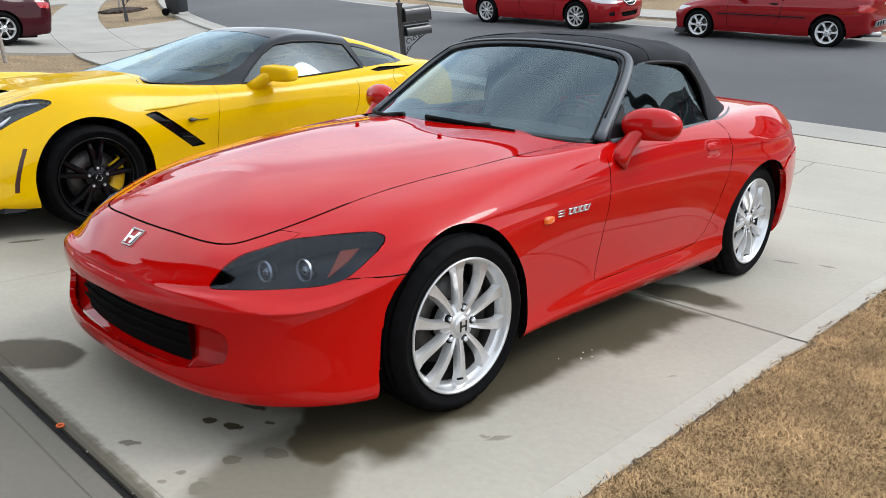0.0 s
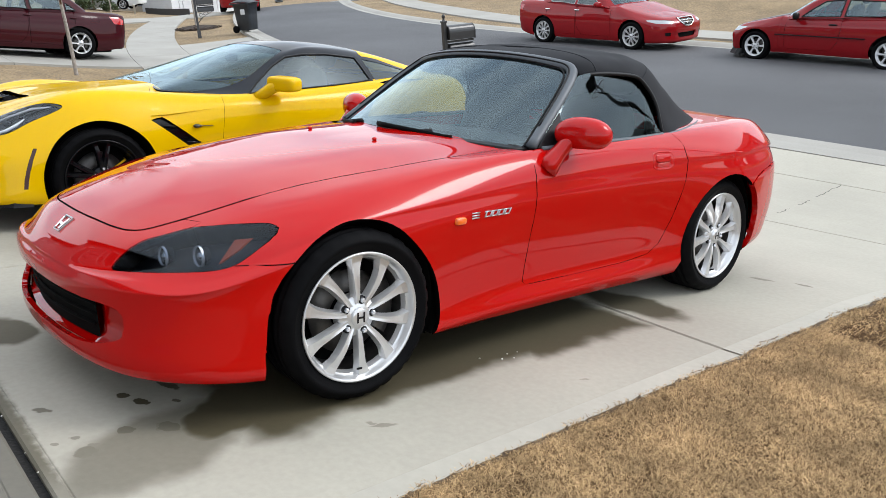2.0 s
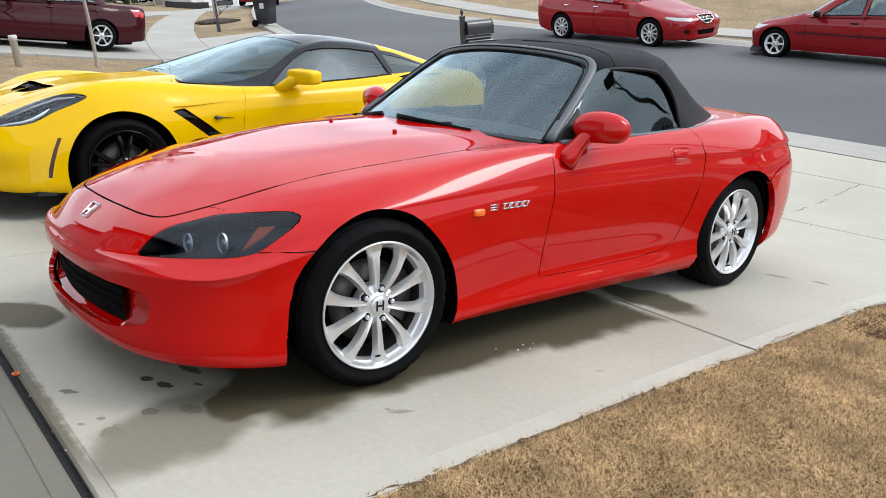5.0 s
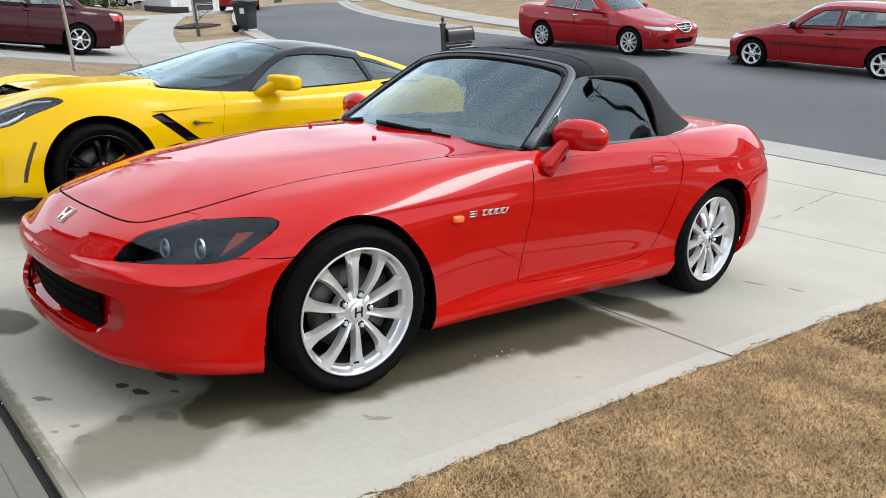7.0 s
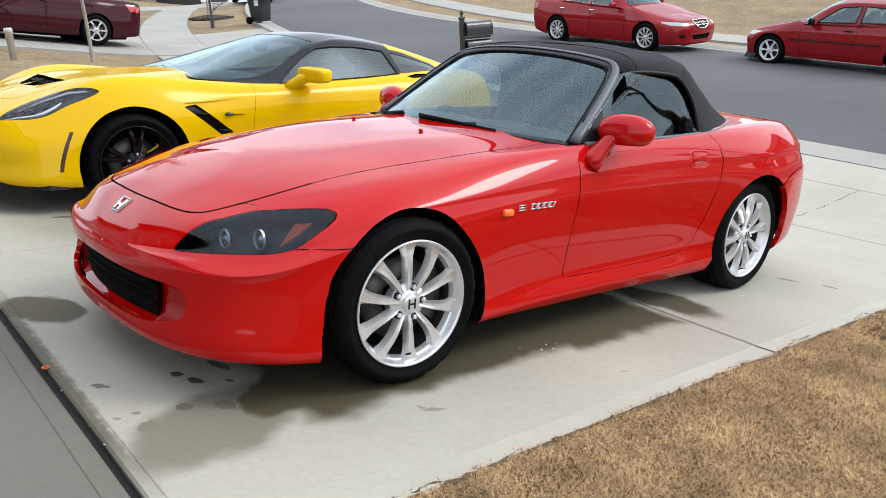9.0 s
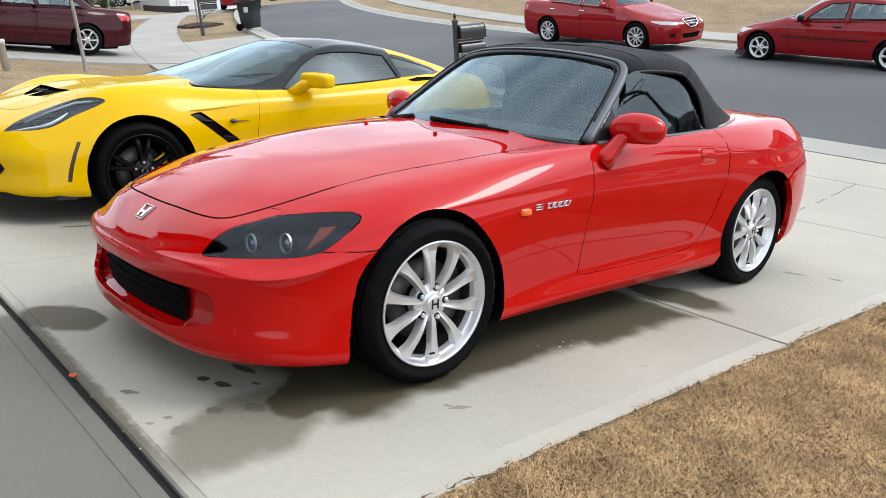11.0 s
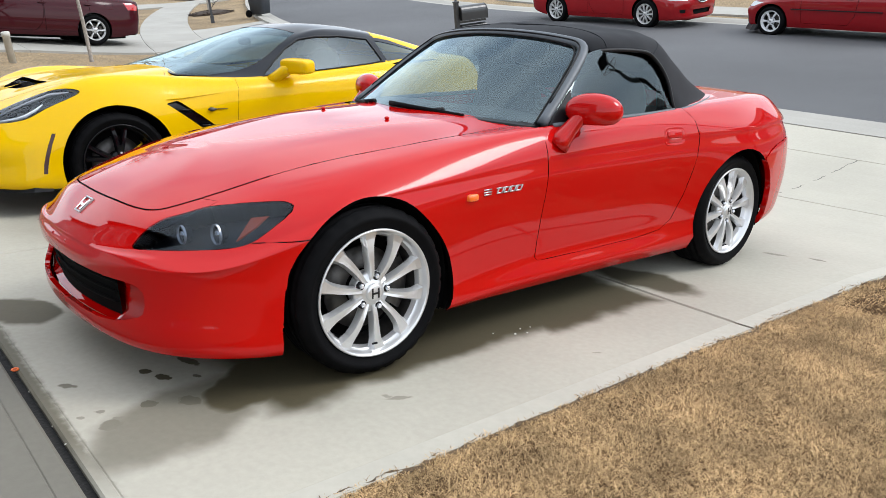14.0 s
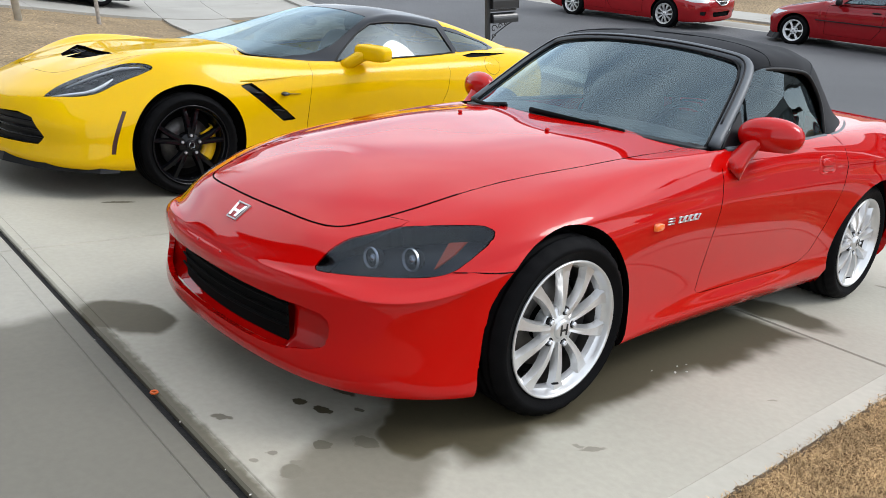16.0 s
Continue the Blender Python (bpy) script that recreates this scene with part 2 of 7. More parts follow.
def spline_basis(knots, at):
    """Rows of weights that make a natural cubic spline through values at knots."""
    x = np.asarray(knots, float)
    n = len(x)
    h = np.diff(x)
    a, rhs = np.zeros((n, n)), np.zeros((n, n))
    a[0, 0] = a[-1, -1] = 1
    for i in range(1, n - 1):
        a[i, i - 1], a[i, i], a[i, i + 1] = h[i - 1], 2 * (h[i - 1] + h[i]), h[i]
        rhs[i, i - 1] = 6 / h[i - 1]
        rhs[i, i] = -6 / h[i - 1] - 6 / h[i]
        rhs[i, i + 1] = 6 / h[i]
    mm = np.linalg.solve(a, rhs)
    t = np.clip(np.asarray(at, float), x[0], x[-1])
    k = np.clip(np.searchsorted(x, t) - 1, 0, n - 2)
    d, w = t - x[k], h[k]
    e = np.eye(n)
    u = (x[k + 1] - t)
    out = (mm[k] * (u ** 3 / (6 * w))[:, None] + mm[k + 1] * (d ** 3 / (6 * w))[:, None]
           + (e[k] / w[:, None] - mm[k] * w[:, None] / 6) * u[:, None] + (e[k + 1] / w[:, None] - mm[k + 1] * w[:, None] / 6) * d[:, None])
    return out


def curve_through(points, n):
    p = np.asarray(points, float)
    k = np.arange(len(p))
    return spline_basis(k, np.linspace(0, len(p) - 1, n)) @ p


class Net:
    """A smooth sheet through lines of places: s runs along each line, v from line to line."""

    def __init__(self, lines, mirror_start=False, mirror_end=False):
        self.n = np.asarray(lines, float).transpose(1, 0, 2)      # station, line, xyz
        self.ms, self.mv = self.n.shape[0], self.n.shape[1]
        # symmetric padding across the middle of the car keeps the nose and tail smooth
        pad = []
        if mirror_start:
            pad.append(self.n[2:0:-1] * (-1, 1, 1))
        pad.append(self.n)
        if mirror_end:
            pad.append(self.n[-2:-4:-1] * (-1, 1, 1))
        net = np.concatenate(pad)
        self.voff = 0
        if mirror_start or mirror_end:
            # and so does padding across the spine
            net = np.concatenate([net[:, 2:0:-1] * (-1, 1, 1), net], axis=1)
            self.voff = 2
        self.net = net
        self.off = 2 if mirror_start else 0

    def at(self, s, v):
        s, v = np.atleast_1d(np.asarray(s, float)), np.atleast_1d(np.asarray(v, float))
        bs = spline_basis(np.arange(len(self.net)), s + self.off)
        bv = spline_basis(np.arange(self.mv + self.voff), v + self.voff)
        return np.einsum("im,mkd,ik->id", bs, self.net, bv)

    def normal(self, s, v, flip=1.0):
        s, v = np.atleast_1d(np.asarray(s, float)), np.atleast_1d(np.asarray(v, float))
        e = 0.02
        hi, lo = len(self.net) - 1 - self.off, -self.off
        ds = self.at(np.minimum(s + e, hi), v) - self.at(np.maximum(s - e, lo), v)
        dv = self.at(s, np.minimum(v + e, self.mv - 1)) - self.at(s, np.maximum(v - e, -self.voff))
        n = np.cross(ds, dv)
        ln = np.linalg.norm(n, axis=1)
        return n / np.maximum(ln, 1e-12)[:, None] * -flip

    def find(self, target, axes, srange, vrange):
        """The (s, v) at which two coordinates (axes) of the sheet are those of target."""
        g_s, g_v = np.meshgrid(np.linspace(*srange, 60), np.linspace(*vrange, 40), indexing="ij")
        p = self.at(g_s.ravel(), g_v.ravel())[:, axes]
        out = []
        for q in np.asarray(target, float):
            i = int(np.argmin(((p - q) ** 2).sum(1)))
            s, v = g_s.ravel()[i], g_v.ravel()[i]
            for _ in range(12):
                c = self.at([s, s + 1e-3, s], [v, v, v + 1e-3])[:, axes]
                j = np.array([(c[1] - c[0]) / 1e-3, (c[2] - c[0]) / 1e-3]).T
                if abs(np.linalg.det(j)) < 1e-9:
                    break
                d = np.linalg.solve(j, q - c[0])
                d = np.clip(d, -0.4, 0.4)
                s, v = float(np.clip(s + d[0], *srange)), float(np.clip(v + d[1], *vrange))
            out.append((s, v))
        return out


def dense(loop, step, closed=True):
    """Points every step along a polyline."""
    out = []
    p = [np.asarray(q, float) for q in loop]
    for i in range(len(p) if closed else len(p) - 1):
        a, b = p[i], p[(i + 1) % len(p)]
        k = max(1, int(np.linalg.norm(b - a) / step))
        out += [tuple(a + (b - a) * j / k) for j in range(k)]
    if not closed:
        out.append(tuple(p[-1]))
    return out


def inside(poly, x, y):
    c, j = False, len(poly) - 1
    for i in range(len(poly)):
        xi, yi = poly[i]
        xj, yj = poly[j]
        if (yi > y) != (yj > y) and x < (xj - xi) * (y - yi) / (yj - yi) + xi:
            c = not c
        j = i
    return c


def cut_sheet(net, srange, vrange, counts, panels, rest, scale=(1.0, 0.35)):
    """Cuts a sheet along the outlines of panels, given in (s, v). Returns {name: (points, triangles)} in (s, v)."""
    from_s, to_s = srange
    pts, edges = [], []
    ns, nv = counts
    for i in range(ns + 1):
        for j in range(nv + 1):
            pts.append((from_s + (to_s - from_s) * i / ns, vrange[0] + (vrange[1] - vrange[0]) * j / nv))
    grid = len(pts)
    for _, loop in panels:
        o = len(pts)
        pts += [tuple(q) for q in loop]
        edges += [(o + i, o + (i + 1) % len(loop)) for i in range(len(loop))]
    flat = [Vector((p[0] * scale[0], p[1] * scale[1])) for p in pts]
    from mathutils.geometry import delaunay_2d_cdt
    v2, e2, f2, *_ = delaunay_2d_cdt(flat, edges, [], 0, 1e-5)
    uv = np.array([(v.x / scale[0], v.y / scale[1]) for v in v2])
    out = {name: [] for name, _ in panels}
    out[rest] = []
    boxes = [(min(q[0] for q in l), max(q[0] for q in l), min(q[1] for q in l), max(q[1] for q in l)) for _, l in panels]
    for f in f2:
        c = uv[list(f)].mean(0)
        if not (from_s <= c[0] <= to_s and vrange[0] <= c[1] <= vrange[1]):
            continue
        who = rest
        for (name, loop), b in zip(panels, boxes):
            if b[0] <= c[0] <= b[1] and b[2] <= c[1] <= b[3] and inside(loop, c[0], c[1]):
                who = name
                break
        out[who].append(tuple(f))
    return uv, out


def panel_mesh(name, net, uv, tris, mat, mirror=False, gap=0.0018, flange=0.014, lift=0.0, flip=1.0, keep=None, dark=True):
    """One body panel: the sheet, its edges drawn back by a gap and turned in by a flange."""
    used = sorted({i for t in tris for i in t})
    if not used:
        return None
    idx = {o: k for k, o in enumerate(used)}
    s, v = uv[used, 0], uv[used, 1]
    p, n = net.at(s, v), net.normal(s, v, flip)
    p = p + n * lift
    faces = [tuple(idx[i] for i in t) for t in tris]
    count = {}
    for f in faces:
        for a, b in zip(f, f[1:] + f[:1]):
            count[(min(a, b), max(a, b))] = count.get((min(a, b), max(a, b)), 0) + 1
    rim = [(a, b) for f in faces for a, b in zip(f, f[1:] + f[:1]) if count[(min(a, b), max(a, b))] == 1]
    rimset = {i for e in rim for i in e}
    near = {}
    for f in faces:
        for i in f:
            if i in rimset:
                near.setdefault(i, set()).update(f)
    q = p.copy()
    for i, js in near.items():
        if abs(p[i, 0]) < 2e-3 or (keep is not None and keep(p[i])):
            continue
        d = p[list(js)].mean(0) - p[i]
        ln = np.linalg.norm(d)
        if ln > 1e-6:
            q[i] = p[i] + d / ln * min(gap, ln * 0.5)
    verts, norms = list(q), list(n)
    if flange > 0:
        top, low = {}, {}
        for i in rimset:
            d = p[i] - p[list(near[i])].mean(0)
            d = d / max(np.linalg.norm(d), 1e-9)
            top[i] = len(verts)
            verts.append(q[i])
            norms.append(d)
            low[i] = len(verts)
            verts.append(q[i] - n[i] * flange)
            norms.append(d)
        for a, b in rim:
            if abs(p[a, 0]) < 2e-3 and abs(p[b, 0]) < 2e-3:
                continue
            faces.append((top[b], top[a], low[a], low[b]))
    # faces wind so that they look outwards
    verts, norms = np.array(verts), np.array(norms)
    f0 = np.array([f for f in faces if len(f) == 3])
    w = np.cross(verts[f0[:, 1]] - verts[f0[:, 0]], verts[f0[:, 2]] - verts[f0[:, 0]])
    if (w * norms[f0[:, 0]]).sum() < 0:
        faces = [tuple(reversed(f)) for f in faces]
    if mirror:
        verts, norms = verts * (-1, 1, 1), norms * (-1, 1, 1)
        faces = [tuple(reversed(f)) for f in faces]
    me = mesh_of(name, verts, faces, mat, True, norms)
    if flange > 0 and dark:
        me.materials.append(M["seam_dark"])
        for f in me.polygons:
            if len(f.vertices) == 4:
                f.material_index = 1
    return me


def sheet(net, counts, srange=None, vrange=None, thick=0.0, flip=1.0):
    """Verts and faces of a whole smooth sheet, with a thickness inwards if given."""
    ns, nv = counts
    s0, s1 = srange or (0, net.ms - 1)
    v0, v1 = vrange or (0, net.mv - 1)
    gs, gv = np.meshgrid(np.linspace(s0, s1, ns + 1), np.linspace(v0, v1, nv + 1), indexing="ij")
    gs, gv = gs.ravel(), gv.ravel()
    p = net.at(gs, gv)
    k = nv + 1
    fs = [(i * k + j, (i + 1) * k + j, (i + 1) * k + j + 1, i * k + j + 1) for i in range(ns) for j in range(nv)]
    if flip < 0:
        fs = [tuple(reversed(f)) for f in fs]
    vs = [Vector(q) for q in p]
    if thick > 0:
        n = net.normal(gs, gv, flip)
        o = len(vs)
        vs += [Vector(a - b * thick) for a, b in zip(p, n)]
        fs += [tuple(reversed([i + o for i in f])) for f in fs]
        ring = [i * k for i in range(ns + 1)] + [ns * k + j for j in range(1, k)] + [i * k + nv for i in range(ns - 1, -1, -1)] + [j for j in range(nv - 1, 0, -1)]
        for a, b in zip(ring, ring[1:] + ring[:1]):
            fs.append((a, b, b + o, a + o) if flip < 0 else (b, a, a + o, b + o))
    return vs, fs


def ribbon(net, path, width, lift, srange=None):
    """A thin strip that follows a path of (s, v) on a sheet."""
    p = net.at([q[0] for q in path], [q[1] for q in path])
    n = net.normal([q[0] for q in path], [q[1] for q in path])
    vs, fs = [], []
    for i in range(len(p)):
        t = p[min(i + 1, len(p) - 1)] - p[max(i - 1, 0)]
        c = np.cross(n[i], t)
        c = c / max(np.linalg.norm(c), 1e-9) * width / 2
        vs += [p[i] + c + n[i] * lift, p[i] - c + n[i] * lift]
        if i:
            fs.append((2 * i - 2, 2 * i - 1, 2 * i + 1, 2 * i))
    return vs, fs

# ---- the lie of the land (level world) ----


def kerb_y(x):
    """Near edge of the street, which bends away."""
    if x > -4:
        return 7.9
    if x > -30:
        return 7.9 + 0.0115 * (-x - 4) ** 2
    return 7.9 + 0.0115 * 676 + 0.6 * (-x - 30)


def far_kerb_y(x):
    if x > -12:
        return 16.2
    if x > -30:
        return 16.2 + 0.016 * (-x - 12) ** 2
    return 16.2 + 0.016 * 324 + 0.58 * (-x - 30)


def street_z(x, y):
    # the street rises to the bend, then falls away
    far = max(0, -31 - max(x, -150))
    return -0.83 - 0.048 * (max(x, -31) + 1) - 0.01 * (min(y, 16) - 8) - 0.028 * far


def lot_z(x, y):
    return -0.1405 * max(y, -9) + 0.075 * max(0, -(max(x, -30) + 5.2)) + 0.11 * max(0, -30 - max(x, -65))


def land(x, y):
    e = kerb_y(x)
    w = min(1, max(0, (y - 2.8) / max(0.5, e - 2.8)))
    w = w * w * (3 - 2 * w) * 0.5 + w * 0.5
    z = lot_z(x, y) * (1 - w) + street_z(x, y) * w
    f = far_kerb_y(x) + 2.8
    if y > f:
        z += 0.10 * min(y - f, 30) * min(1, max(0, (y - f) / 4)) * min(1, max(0, (x + 27) / 10))
    z += 0.05 * max(0, math.hypot(x, y) - 190)
    return z


def concrete(name, base, dark_patches=(), wet=0.5, tint=(1.0, 0.86, 0.55)):
    """Broom-finished concrete with blotches. Dark patches are wet, by the car with shade mixed in (x, y, half length,
    half width, turn, softness, depth, square, ragged).
    """
    m = material(name, base, 0.78, 0, 0, 0.045, 40, 0.0003, 160, vary2=0.09, scale2=0.9)
    n, l = m.node_tree.nodes, m.node_tree.links
    p = n["Principled BSDF"]
    tc = n.new("ShaderNodeTexCoord")
    def shifted(scale, amount):
        nz = n.new("ShaderNodeTexNoise")
        nz.inputs["Scale"].default_value, nz.inputs["Detail"].default_value, nz.inputs["Roughness"].default_value = scale, 3, 0.5
        l.new(tc.outputs["Object"], nz.inputs["Vector"])
        sh = n.new("ShaderNodeVectorMath")
        sh.operation = "MULTIPLY_ADD"
        sh.inputs[1].default_value, sh.inputs[2].default_value = (amount, amount, 0), (-amount / 2, -amount / 2, 0)
        l.new(nz.outputs["Color"], sh.inputs[0])
        ad = n.new("ShaderNodeVectorMath")
        l.new(tc.outputs["Object"], ad.inputs[0])
        l.new(sh.outputs[0], ad.inputs[1])
        return ad.outputs[0]
    if not dark_patches:
        return m
    wide, fine = shifted(3.6, 0.22), shifted(26.0, 0.042)
    total = None
    for x, y, a, b, turn, soft, deep, square, ragged in dark_patches:
        mp = n.new("ShaderNodeMapping")
        mp.vector_type = "TEXTURE"
        mp.inputs["Location"].default_value = (x, y, 0)
        mp.inputs["Rotation"].default_value = (0, 0, radians(turn))
        mp.inputs["Scale"].default_value = (a, b, 1e3)
        l.new(wide if ragged else fine, mp.inputs[0])
        if square:
            ab, sp = n.new("ShaderNodeVectorMath"), n.new("ShaderNodeSeparateXYZ")
            ab.operation = "ABSOLUTE"
            l.new(mp.outputs[0], ab.inputs[0])
            l.new(ab.outputs[0], sp.inputs[0])
            ln = n.new("ShaderNodeMath")
            ln.operation = "MAXIMUM"
            l.new(sp.outputs[0], ln.inputs[0])
            l.new(sp.outputs[1], ln.inputs[1])
        else:
            ln = n.new("ShaderNodeVectorMath")
            ln.operation = "LENGTH"
            l.new(mp.outputs[0], ln.inputs[0])
        mr = n.new("ShaderNodeMapRange")
        mr.interpolation_type = "SMOOTHSTEP"
        mr.inputs["From Min"].default_value, mr.inputs["From Max"].default_value = 1 + soft, 1 - soft
        mr.inputs["To Max"].default_value = deep
        l.new(ln.outputs["Value"], mr.inputs["Value"])
        if total is None:
            total = mr.outputs[0]
        else:
            mx = n.new("ShaderNodeMath")
            mx.operation = "MAXIMUM"
            l.new(total, mx.inputs[0])
            l.new(mr.outputs[0], mx.inputs[1])
            total = mx.outputs[0]
    old = p.inputs["Base Color"].links[0].from_socket
    dk = n.new("ShaderNodeMix")
    dk.data_type, dk.blend_type = "RGBA", "MULTIPLY"
    dk.inputs["Factor"].default_value = 1.0
    dk.inputs["B"].default_value = tuple(wet * c for c in tint) + (1,)
    l.new(old, dk.inputs["A"])
    mix = n.new("ShaderNodeMix")
    mix.data_type = "RGBA"
    l.new(total, mix.inputs["Factor"])
    l.new(old, mix.inputs["A"])
    l.new(dk.outputs["Result"], mix.inputs["B"])
    l.new(mix.outputs["Result"], p.inputs["Base Color"])
    ro = n.new("ShaderNodeMapRange")
    ro.inputs["To Min"].default_value, ro.inputs["To Max"].default_value = 0.78, 0.80
    l.new(total, ro.inputs["Value"])
    l.new(ro.outputs[0], p.inputs["Roughness"])
    return m


# wet patches; those along the roadster also carry its shade in their colour
STAINS_AND_SHADE = [
    (0.26, 0.42, 0.65, 0.84, 0, 0.09, 1.0, 1, 1), (0.50, 1.22, 0.46, 0.37, 0, 0.12, 1.0, 1, 1), (0.86, 0.90, 0.11, 0.03, 40, 0.25, 0.9, 0, 0), (0.72, 1.78, 0.28, 0.13, 8, 0.2, 0.95, 0, 1),
    (0.60, -0.27, 0.40, 0.17, -62, 0.14, 1.0, 0, 1), (0.74, -0.66, 0.40, 0.20, -68, 0.24, 0.62, 0, 1), (0.64, -0.62, 0.05, 0.03, 10, 0.2, 0.8, 0, 0),
    (-0.66, -0.86, 0.23, 0.15, 12, 0.14, 0.9, 0, 1), (0.05, -1.02, 0.85, 0.055, -2, 0.35, 0.8, 1, 0),
    (0.31, -0.65, 0.027, 0.020, 20, 0.12, 1.0, 0, 0), (0.40, -0.615, 0.031, 0.022, 20, 0.12, 1.0, 0, 0), (0.46, -0.52, 0.019, 0.010, 0, 0.15, 0.8, 0, 0), (0.31, -0.49, 0.070, 0.020, 15, 0.2, 0.9, 0, 0),
    (0.585, -0.735, 0.030, 0.027, 0, 0.15, 0.8, 0, 0), (0.625, -0.635, 0.036, 0.022, 0, 0.2, 0.7, 0, 0), (0.655, -0.885, 0.040, 0.036, 0, 0.22, 0.65, 0, 0), (0.64, -0.84, 0.034, 0.026, 30, 0.2, 0.55, 0, 0), (0.54, -0.88, 0.016, 0.013, 0, 0.2, 0.5, 0, 0), (0.55, -0.94, 0.014, 0.011, 0, 0.2, 0.45, 0, 0), (0.275, -0.905, 0.036, 0.017, 35, 0.2, 0.7, 0, 0),
    (1.05, -0.06, 0.045, 0.012, 62, 0.3, 0.45, 0, 0), (1.01, -0.08, 0.022, 0.009, 40, 0.3, 0.4, 0, 0), (1.20, 0.80, 0.020, 0.006, 50, 0.3, 0.4, 0, 0), (1.06, 2.95, 0.05, 0.02, 0, 0.2, 0.6, 0, 0), (0.86, 2.85, 0.07, 0.022, 20, 0.2, 0.5, 0, 0),
    (-2.2, 1.0, 0.9, 1.5, 0, 0.3, 0.40, 0, 1), (-2.45, -0.22, 0.10, 0.025, 75, 0.2, 0.9, 0, 0), (-1.0, -0.45, 0.04, 0.02, 30, 0.2, 0.5, 0, 0),
]
concrete("drive_concrete", (0.368, 0.347, 0.286), STAINS_AND_SHADE, 0.15, (1.0, 0.85, 0.46))
concrete("drive_concrete_damp", (0.322, 0.306, 0.260), [(0.42, -2.62, 1.22, 1.9, 0, 0.05, 1.0, 1, 1), (-1.6, -1.9, 0.5, 0.6, 0, 0.3, 0.4, 0, 1)], 0.42, (1.0, 0.98, 0.92))
concrete("walk_concrete", (0.305, 0.292, 0.258))
material("trowelled_concrete", (0.392, 0.372, 0.312), 0.7, 0, 0, 0.04, 30, 0.0002, 120, vary2=0.07, scale2=1.4)
material("joint_filler", (0.010, 0.009, 0.008), 0.95, 0, 0, 0.4, 40, 0.004, 80)
material("asphalt", (0.076, 0.077, 0.080), 0.85, 0, 0, 0.16, 60, 0.003, 160, vary2=0.2, scale2=0.3)
material("dry_turf", (0.235, 0.168, 0.092), 0.95, 0, 0, 0.5, 22, 0.02, 50, vary2=0.22, scale2=1.1)


def strip_mesh(name, rows, mat, skirt=0.12):
    """A sheet from rows of places, with a skirt down its border."""
    k = len(rows[0])
    vs = [Vector(p) for r in rows for p in r]
    fs = [(i * k + j, i * k + j + 1, (i + 1) * k + j + 1, (i + 1) * k + j) for i in range(len(rows) - 1) for j in range(k - 1)]
    n = len(rows)
    ring = [j for j in range(k)] + [i * k + k - 1 for i in range(1, n)] + [(n - 1) * k + j for j in range(k - 2, -1, -1)] + [i * k for i in range(n - 2, 0, -1)]
    o = len(vs)
    vs += [vs[i] - Vector((0, 0, skirt)) for i in ring]
    m = len(ring)
    fs += [(ring[i], o + i, o + (i + 1) % m, ring[(i + 1) % m]) for i in range(m)]
    if (vs[1] - vs[0]).cross(vs[k] - vs[0]).z < 0:
        fs = [tuple(reversed(f)) for f in fs]
    return mesh_of(name, vs, fs, mat, False)


def steps(a, b, size):
    n = max(1, int(round(abs(b - a) / size)))
    return [a + (b - a) * i / n for i in range(n + 1)]


# the ground sheet, out to the horizon
gx = steps(-400, -80, 40) + steps(-78, -34, 4) + steps(-33, -6, 1.0) + steps(-5.5, 5.5, 0.5) + steps(6, 40, 3) + steps(60, 400, 50)
gy = steps(-300, -40, 40) + steps(-35, -8, 3) + steps(-7, 30, 0.5) + steps(31, 80, 4) + steps(90, 400, 40)
ground_me = strip_mesh("ground", [[(x, y, land(x, y) - (0.012 if (1.5 <= x < 7 and y < 4.6) or (-14.6 < x < -5.2 and y < 4.2) else 0.035)) for y in gy] for x in gx], M["dry_turf"], 0.5)
ground_me.shade_smooth()
tagged(new("ground", ground_me), "tan dormant lawn ground sloping down to the street", "lawn", kind="structure")

# the street
rx = steps(-150, -60, 10) + steps(-56, -34, 2) + steps(-33, 30, 1.0) + steps(36, 120, 12)
rows = []
for x in rx:
    a, b = kerb_y(x) + 0.42, far_kerb_y(x) - 0.42
    rows.append([(x, a + (b - a) * i / 8, street_z(x, a + (b - a) * i / 8) + 0.008 + 0.05 * (1 - (i / 4 - 1) ** 2)) for i in range(9)])
tagged(new("road", strip_mesh("road", rows, M["asphalt"])), "grey worn asphalt residential street curving away", "road", kind="structure")


def kerb(name, fy, side):
    """Rolled kerb with its gutter pan, along the street."""
    rows = []
    for x in rx:
        y = fy(x)
        prof = [(0.45, 0.006), (0.20, -0.004), (0.10, 0.03), (0.0, 0.055), (-0.16, 0.062)]
        # dropped where the driveway meets the street
        low = 1.0 if side < 0 else min(1, max(0, max(x - 1.6, -5.0 - x) / 1.2))
        rows.append([(x, y + side * d, street_z(x, y) + (h * low if h > 0.01 else h)) for d, h in prof])
    tagged(new(name, strip_mesh(name, rows, M["walk_concrete"])), "pale concrete rolled kerb and gutter along the street", "kerb", kind="structure")


kerb("kerb", kerb_y, 1)
kerb("kerb_far", far_kerb_y, -1)


def skew(x, y):
    """How far the drive's cross joints stray from square."""
    if x > 1.46:
        return 0.0
    a, b = -.031 * x, .086 - .086 * x
    if y < -1:
        return a
    if y < 1.6:
        return a + (b - a) * (y + 1.02) / 2.62
    return b * max(0, (4.9 - y) / 3.3)


